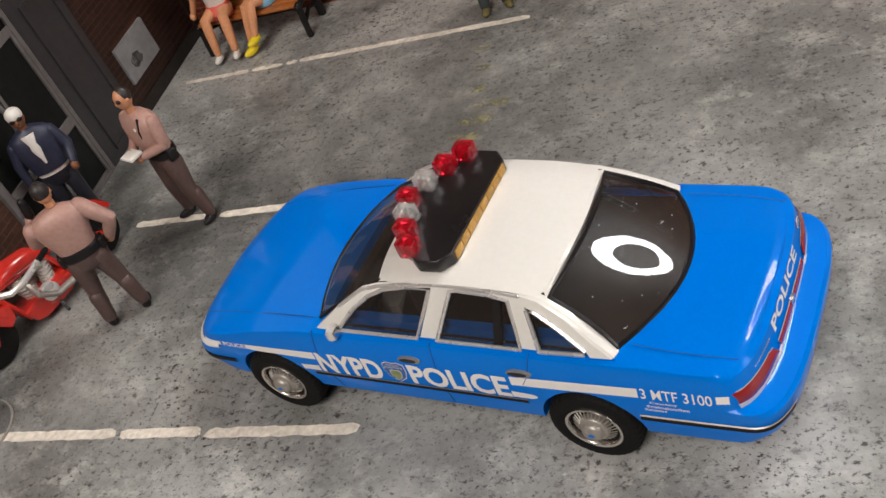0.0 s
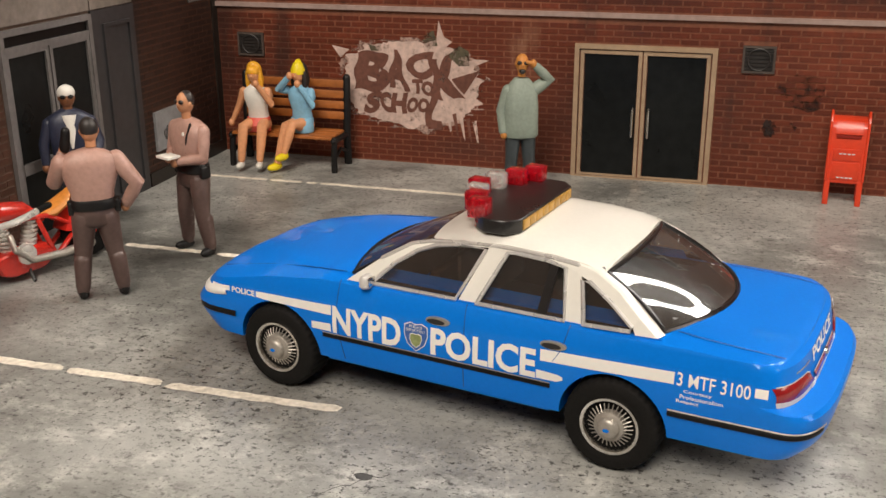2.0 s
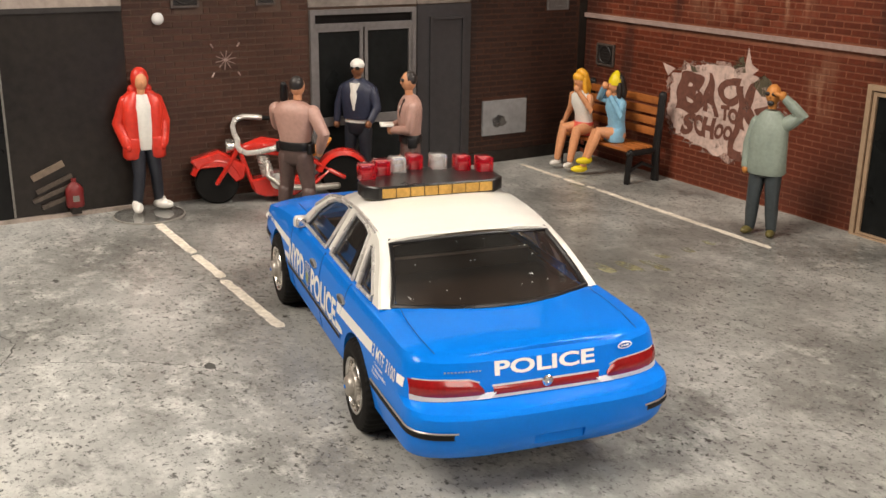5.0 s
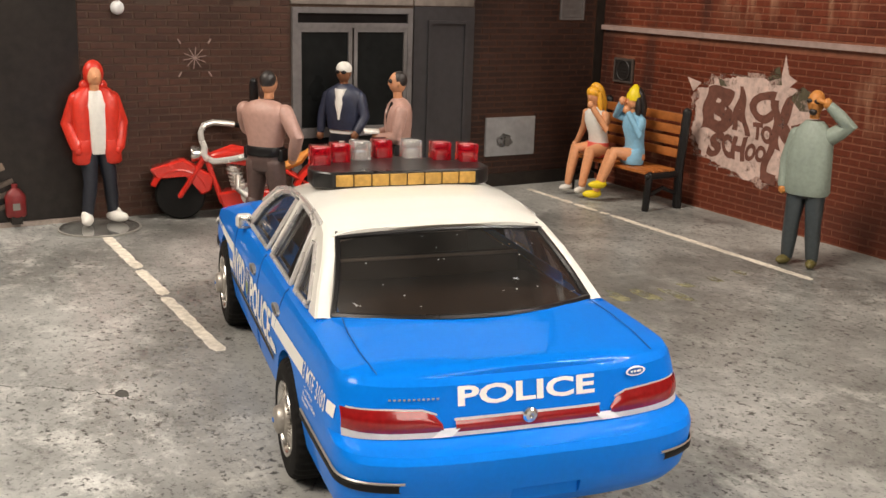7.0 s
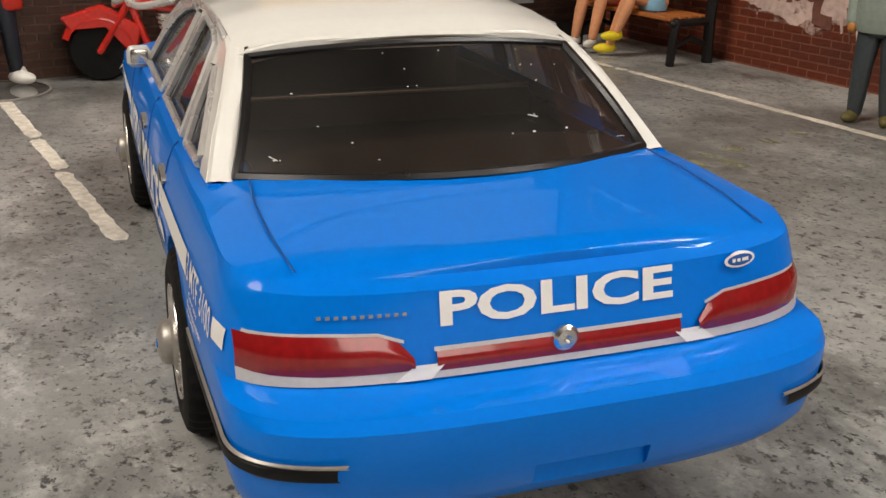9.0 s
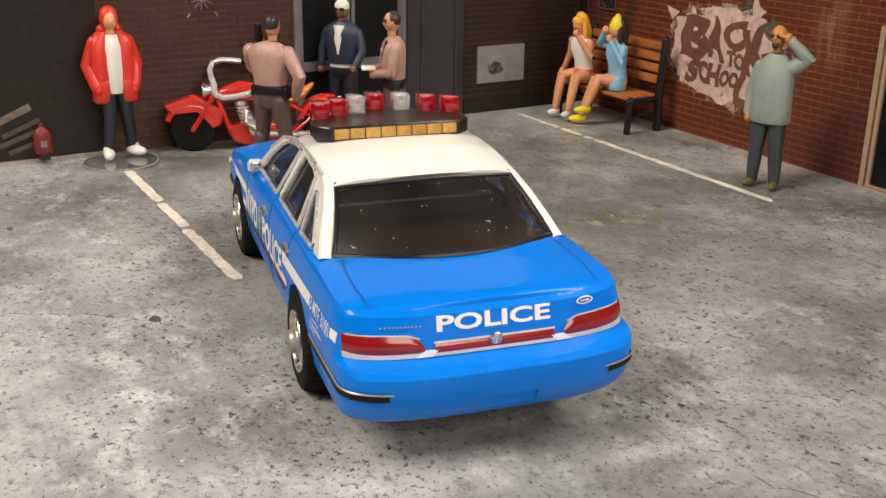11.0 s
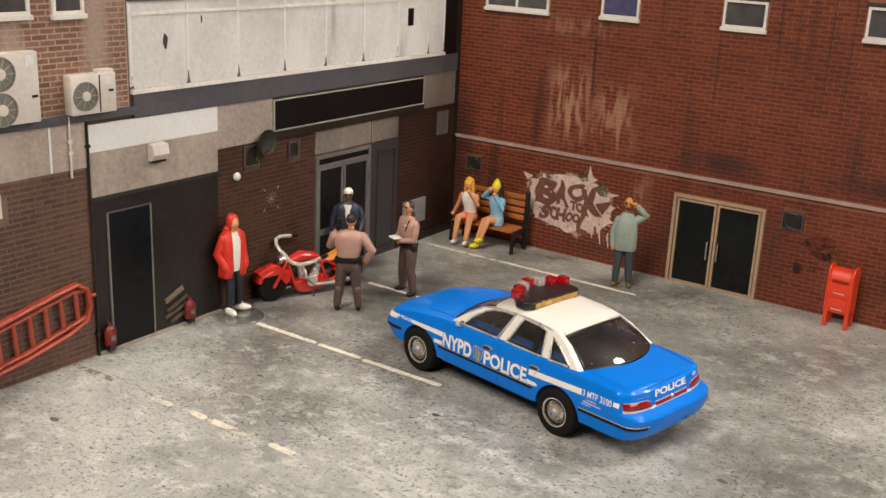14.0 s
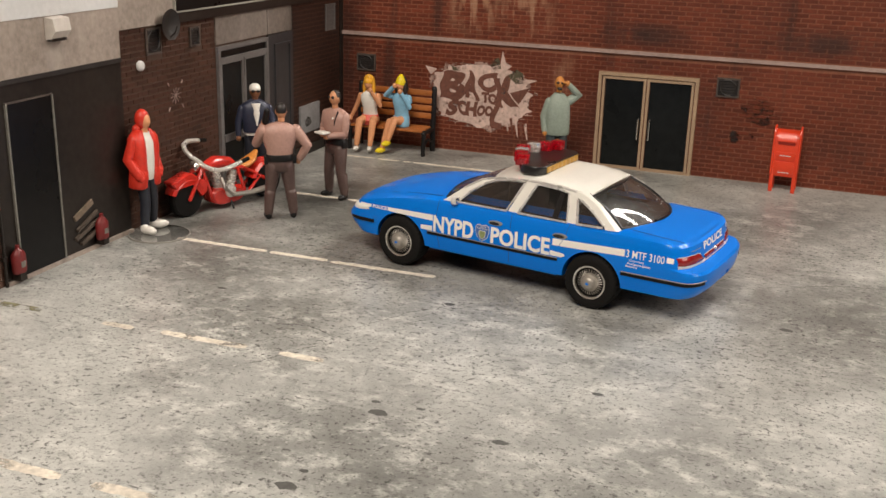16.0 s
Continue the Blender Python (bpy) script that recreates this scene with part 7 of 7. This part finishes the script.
for s in (1, -1):
    tube(bm, [(8.2, 1.0 * s, 11.0), (5.6, 1.3 * s, 3.2), (0, 1.5 * s, 2.2), (-6.2, 1.5 * s, 2.6), (-10.6, 1.6 * s, 6.4), (-5.0, 1.4 * s, 9.8), (6.8, 1.0 * s, 11.2)], 0.5, 8)
    tube(bm, [(-3.0, 1.5 * s, 9.6), (-5.6, 1.5 * s, 2.6)], 0.45, 8)
    tube(bm, [(-10.6, 1.7 * s, 6.4), (-13.6, 2.0 * s, 4.8)], 0.5, 8)
part("frame_tube", bm, MOTO_RED, moto, "red tubular frame")
bm = bmesh.new()
prism(bm, [(5.4, 2.0), (6.4, 5.0), (3.0, 5.6), (-4.6, 4.6), (-5.4, 2.6), (-3.0, 1.3), (3.0, 1.2)], 4.6, lambda u, v, d: (u, d - 2.3, v))
bmesh.ops.bevel(bm, geom=list(bm.edges), offset=0.35, segments=1, affect="EDGES")
part("belly_panel", bm, MOTO_RED, moto, "red belly panel")
bm = bmesh.new()
box(bm, -4.2, 4.6, -1.9, 1.9, 3.4, 5.4, 0.5)
engine = part("engine", bm, MOTO_RED, moto, "red engine block with silver cylinders")
for x, lean in ((2.4, 0.5), (-1.6, -0.5)):
    bm = bmesh.new()
    rows = []
    for k in range(6):
        z = 5.4 + 0.75 * k
        cx = x + lean * k * 0.4
        rows += [(z, cx, 0, 1.0, 1.0), (z + 0.02, cx, 0, 1.4, 1.4), (z + 0.4, cx, 0, 1.4, 1.4), (z + 0.42, cx, 0, 1.0, 1.0)]
    trunk_rows(bm, [(4.6, x, 0, 1.0, 1.0)] + rows + [(10.0, x + lean * 2.2, 0, 1.2, 1.2)], 18)
    part("cylinder", bm, POLISHED, engine)
for s in (1, -1):
    bm = bmesh.new()
    lathe(bm, [(1.7, 1.6 * s), (1.7, 2.7 * s), (1.2, 3.0 * s), (0.1, 3.0 * s)], 20, "y", centre=(0.5, 0, 4.6))
    part("side_cover", bm, POLISHED, engine)
for s in (1, -1):
    bm = bmesh.new()
    tube(bm, [(2.6, 1.6 * s, 8.0), (2.8, 2.8 * s, 6.0), (0.0, 3.0 * s, 3.6), (-6.0, 3.0 * s, 3.0), (-12.0, 3.0 * s, 3.2)], [0.5, 0.55, 0.6, 0.7, 0.75], 10)
    part("exhaust", bm, SILVER, moto, "dull silver exhaust pipe")
    bm = bmesh.new()
    tube(bm, [(8.2, 1.35 * s, 12.4), (10.6, 1.5 * s, 8.4), (13.2, 1.7 * s, 4.6)], 0.5, 8)
    part("fork", bm, MOTO_RED, moto, "red fork leg")
bm = bmesh.new()
near_side = [(0.8, 6.9, 12.9), (2.6, 6.9, 12.5), (5.0, 6.6, 12.0), (7.0, 5.8, 11.7), (8.3, 4.2, 12.0), (8.7, 2.2, 12.5)]
wall_side = [(8.5, 0.0, 13.2), (9.0, -2.2, 14.2), (9.2, -4.0, 15.5), (8.6, -5.4, 16.7), (6.8, -6.1, 17.2), (4.4, -6.3, 17.0), (3.0, -6.4, 16.8)]
tube(bm, near_side + wall_side, 0.58, 10)
bars = part("handlebar", bm, POLISHED, moto, "wide swept chrome handlebar")
for p0, p1 in (((0.9, 6.9, 12.9), (-1.6, 7.0, 13.4)), ((3.2, -6.4, 16.8), (0.6, -6.5, 16.5))):
    bm = bmesh.new()
    tube(bm, [p0, p1], 0.52, 10)
    part("grip", bm, RUBBER, bars, "black rubber grip")
bm = bmesh.new()
lathe(bm, [(0.4, -1.6), (1.2, -1.2), (1.5, 0.2), (1.4, 0.6), (0.05, 0.7)], 20, "x", centre=(10.4, 0, 12.2))
part("headlight", bm, CHROME, moto, "small chrome headlight")
bm = bmesh.new()
tube(bm, [(-3.6, 0, 9.9), (-6.4, 0, 9.9), (-9.0, 0, 11.0), (-10.6, 0, 12.4)], [1.5, 2.2, 2.0, 1.0], 14, flat=0.5)
part("saddle", bm, SEAT_TAN, moto, "orange-tan leather saddle")
bm = bmesh.new()
tube(bm, [(0, 1.6, 2.4), (0.6, 3.6, 0.25)], 0.3, 8)
part("side_stand", bm, BLACK, moto)

# ---- mailbox ----
MAIL = surf("orange_red_plastic", (0.72, 0.05, 0.012), 0.4, 0, 1500, 250, 0.08, coat=0.3)
MAIL_DARK = surf("deep_red_shadow_gap", (0.30, 0.015, 0.006), 0.5, 0, 1500, 250, 0.15)
mail = thing("mailbox", "bright orange-red street mailbox on four legs", "mailbox", 143.4, -6.2, 0, -3)
bm = bmesh.new()
prism(bm, [(-2.8, 4.6), (2.8, 4.6), (2.8, 15.6), (2.2, 16.8), (1.0, 17.6), (-0.8, 17.9), (-2.0, 17.5), (-2.8, 16.4)], 7.0, lambda u, v, d: (d - 3.5, -u, v))
bmesh.ops.bevel(bm, geom=[e for e in bm.edges], offset=0.22, segments=2, affect="EDGES")
part("body", bm, MAIL, mail)
for x in (-3.75, 3.25):
    bm = bmesh.new()
    prism(bm, [(-3.3, 5.2), (2.9, 5.2), (2.9, 17.2), (1.6, 18.6), (-0.6, 19.2), (-2.4, 18.6), (-3.3, 17.2)], 0.5, lambda u, v, d: (x + d, u, v))
    bmesh.ops.bevel(bm, geom=list(bm.edges), offset=0.12, segments=1, affect="EDGES")
    part("side_cheek", bm, MAIL, mail)
for x in (-3.1, 3.1):
    for y in (-2.3, 2.3):
        bm = bmesh.new()
        box(bm, x - 0.55, x + 0.55, y - 0.55, y + 0.55, 0, 5.2, 0.15)
        part("leg", bm, MAIL, mail)
bm = bmesh.new()
prism(bm, [(-3.0, 14.6), (-3.35, 14.9), (-3.0, 16.4), (-2.2, 17.3), (-2.0, 17.0), (-2.7, 16.2)], 5.0, lambda u, v, d: (d - 2.5, u, v))
part("hood", bm, MAIL, mail)
bm = bmesh.new()
box(bm, -2.3, 2.3, -3.1, -2.7, 14.0, 15.0, 0.1)
flap = part("flap", bm, MAIL_DARK, mail)
bm = bmesh.new()
box(bm, -1.3, 1.3, -3.3, -3.0, 14.9, 15.3, 0.08)
part("flap_handle", bm, MAIL, flap)
for z0, z1 in ((9.4, 11.8), (5.4, 9.0)):
    bm = bmesh.new()
    box(bm, -2.6, 2.6, -3.02, -2.7, z0, z1, 0.12)
    part("front_panel", bm, MAIL, mail)
for z in (10.8, 5.9):
    for k in range(4):
        bm = bmesh.new()
        box(bm, -1.5 + 0.8 * k, -0.9 + 0.8 * k, -3.1, -3.0, z - 0.12, z + 0.12)
        part("print_bar", bm, WHITE_BOARD, mail)

# ---- brickwork: stretcher courses, pieces proud of the mortar ----
BRICK_L, BRICK_H, JOINT = 4.0, 1.34, 0.27


def brick_verts(wall, a0, a1, z0, z1, d):
    e = 0.05
    low = [wall(a, z, -0.02) for a, z in ((a0, z0), (a1, z0), (a1, z1), (a0, z1))]
    top = [wall(a, z, d) for a, z in ((a0 + e, z0 + e), (a1 - e, z0 + e), (a1 - e, z1 - e), (a0 + e, z1 - e))]
    return low + top


BRICK_FACES = [(4, 5, 6, 7), (0, 1, 5, 4), (1, 2, 6, 5), (2, 3, 7, 6), (3, 0, 4, 7)]


def brick_field(wall, a_lo, a_hi, z_lo, z_hi, holes, mat, parent, seed, pick=None):
    """Courses of bricks over a stretch of wall, round the openings in holes; those inside pick become pieces of their own."""
    rnd = random.Random(seed)
    verts, faces, single = [], [], []
    row, z = 0, z_lo
    while z + BRICK_H - JOINT <= z_hi:
        a = a_lo - (BRICK_L / 2 if row % 2 else 0)
        while a < a_hi:
            b0, b1 = max(a, a_lo) + JOINT / 2, min(a + BRICK_L, a_hi) - JOINT / 2
            t0, t1 = z + JOINT / 2, z + BRICK_H - JOINT / 2
            if b1 - b0 > 0.35:
                spans = [(b0, b1)]
                for h0, h1, k0, k1 in holes:
                    if t1 > k0 and t0 < k1:
                        cut = []
                        for s0, s1 in spans:
                            if s1 <= h0 or s0 >= h1:
                                cut.append((s0, s1))
                            else:
                                if h0 - s0 > 0.3:
                                    cut.append((s0, h0))
                                if s1 - h1 > 0.3:
                                    cut.append((h1, s1))
                        spans = cut
                for s0, s1 in spans:
                    d = 0.10 + rnd.uniform(0.0, 0.05)
                    whole = abs((s1 - s0) - (BRICK_L - JOINT)) < 1e-6
                    if pick and whole and pick[0] <= s0 and s1 <= pick[1] and pick[2] <= t0 and t1 <= pick[3] and len(single) < 300:
                        single.append((s0, t0, d))
                    else:
                        n = len(verts)
                        verts += [[c * MM for c in v] for v in brick_verts(wall, s0, s1, t0, t1, d)]
                        faces += [tuple(n + i for i in f) for f in BRICK_FACES]
            a += BRICK_L
        z += BRICK_H
        row += 1
    if single:
        me = bpy.data.meshes.new("brick")
        w, h = BRICK_L - JOINT, BRICK_H - JOINT
        me.from_pydata([[c * MM for c in v] for v in brick_verts(wall, 0, w, 0, h, 0.12)], [], BRICK_FACES)
        me.materials.append(mat)
        for s0, t0, d in single:
            ob = new("brick", me)
            ob.parent = parent
            ob.location = [c * MM for c in wall(s0, t0, d - 0.12)]
    me = bpy.data.meshes.new("brick_courses")
    me.from_pydata(verts, [], faces)
    me.materials.append(mat)
    ob = new("brick_courses", me)
    ob.parent = parent
    tagged(ob, kind="stuff")


NORTH_HOLES = [(86.6, 116.6, -1, 29.4), (0, 320, 34.4, 36.3), (10.0, 35.7, 81.0, 93.8), (54.1, 68.3, 81.4, 92.0), (94.8, 109.1, 81.7, 92.4), (136.4, 161.5, 82.0, 93.4), (177.5, 191.5, 82.2, 92.9),
               (5.6, 12.3, 23.6, 29.0), (121.4, 128.0, 24.6, 30.2)]
brick_field(north, 0.5, 260, 0.2, 111, NORTH_HOLES, BRICK_RED, NORTH, 1, pick=(36, 86.5, 0, 34))
WEST_HOLES = [(-106.7, -100.6, 40.2, 47.0), (-88.6, -83.4, 40.0, 45.4), (-12.6, -6.0, 37.0, 45.2), (-186.4, -181.0, 40.2, 45.8), (-31.2, -18.2, 7.0, 15.6)]
brick_field(west, -117.4, -77.2, 0.2, 47.0, WEST_HOLES, BRICK_DARK, WEST, 2)
brick_field(west, -35.0, -2.4, 3.0, 47.2, WEST_HOLES, BRICK_CORNER, WEST, 3)
brick_field(west, -330, -158.6, 0.2, 49.0, WEST_HOLES, BRICK_BROWN, WEST, 4)
brick_field(west, -330, -146.2, 62.3, 111, [(-181.1, -171.8, 84.4, 91.7), (-166.9, -157.6, 84.1, 91.4), (-196.0, -186.7, 84.6, 91.9)], BRICK_PALE, WEST, 5)

# ---- ring lamp that stands beyond the yard and shows in the car's glass ----
GLOW, nodes, links, bsdf = nodes_of("lit_ring_diffuser")
bsdf.inputs["Emission Color"].default_value = (1.0, 0.95, 0.88, 1)
bsdf.inputs["Emission Strength"].default_value = 38.0
ring_lamp = thing("ring_lamp", "round white ring lamp on a black stand", "lamp")
ring_lamp.matrix_world = look((0.345, 0.125, 0.395), (0.12, -0.115, 0.018))
bm = bmesh.new()
pts = [(74 * math.cos(2 * math.pi * k / 48), 74 * math.sin(2 * math.pi * k / 48), 0) for k in range(49)]
tube(bm, pts, 16, 10, round_ends=False, flat=0.5)
part("diffuser", bm, GLOW, ring_lamp, "glowing white ring")
bm = bmesh.new()
back = ring_lamp.matrix_world.inverted()
foot = back @ Vector((0.37, 0.19, -0.004)) / MM
knee = back @ Vector((0.37, 0.19, 0.22)) / MM
tube(bm, [(0, -84, -12), (0, -100, -24), knee, foot], 7, 10)
lathe(bm, [(40, 0), (40, 4), (10, 8), (0.1, 8)], 24, "z")
bmesh.ops.transform(bm, matrix=back.to_3x3().to_4x4(), verts=[v for v in bm.verts if v.co.length < 45])
bmesh.ops.translate(bm, vec=foot, verts=[v for v in bm.verts if v.co.length < 45])
part("stand", bm, BLACK, ring_lamp)
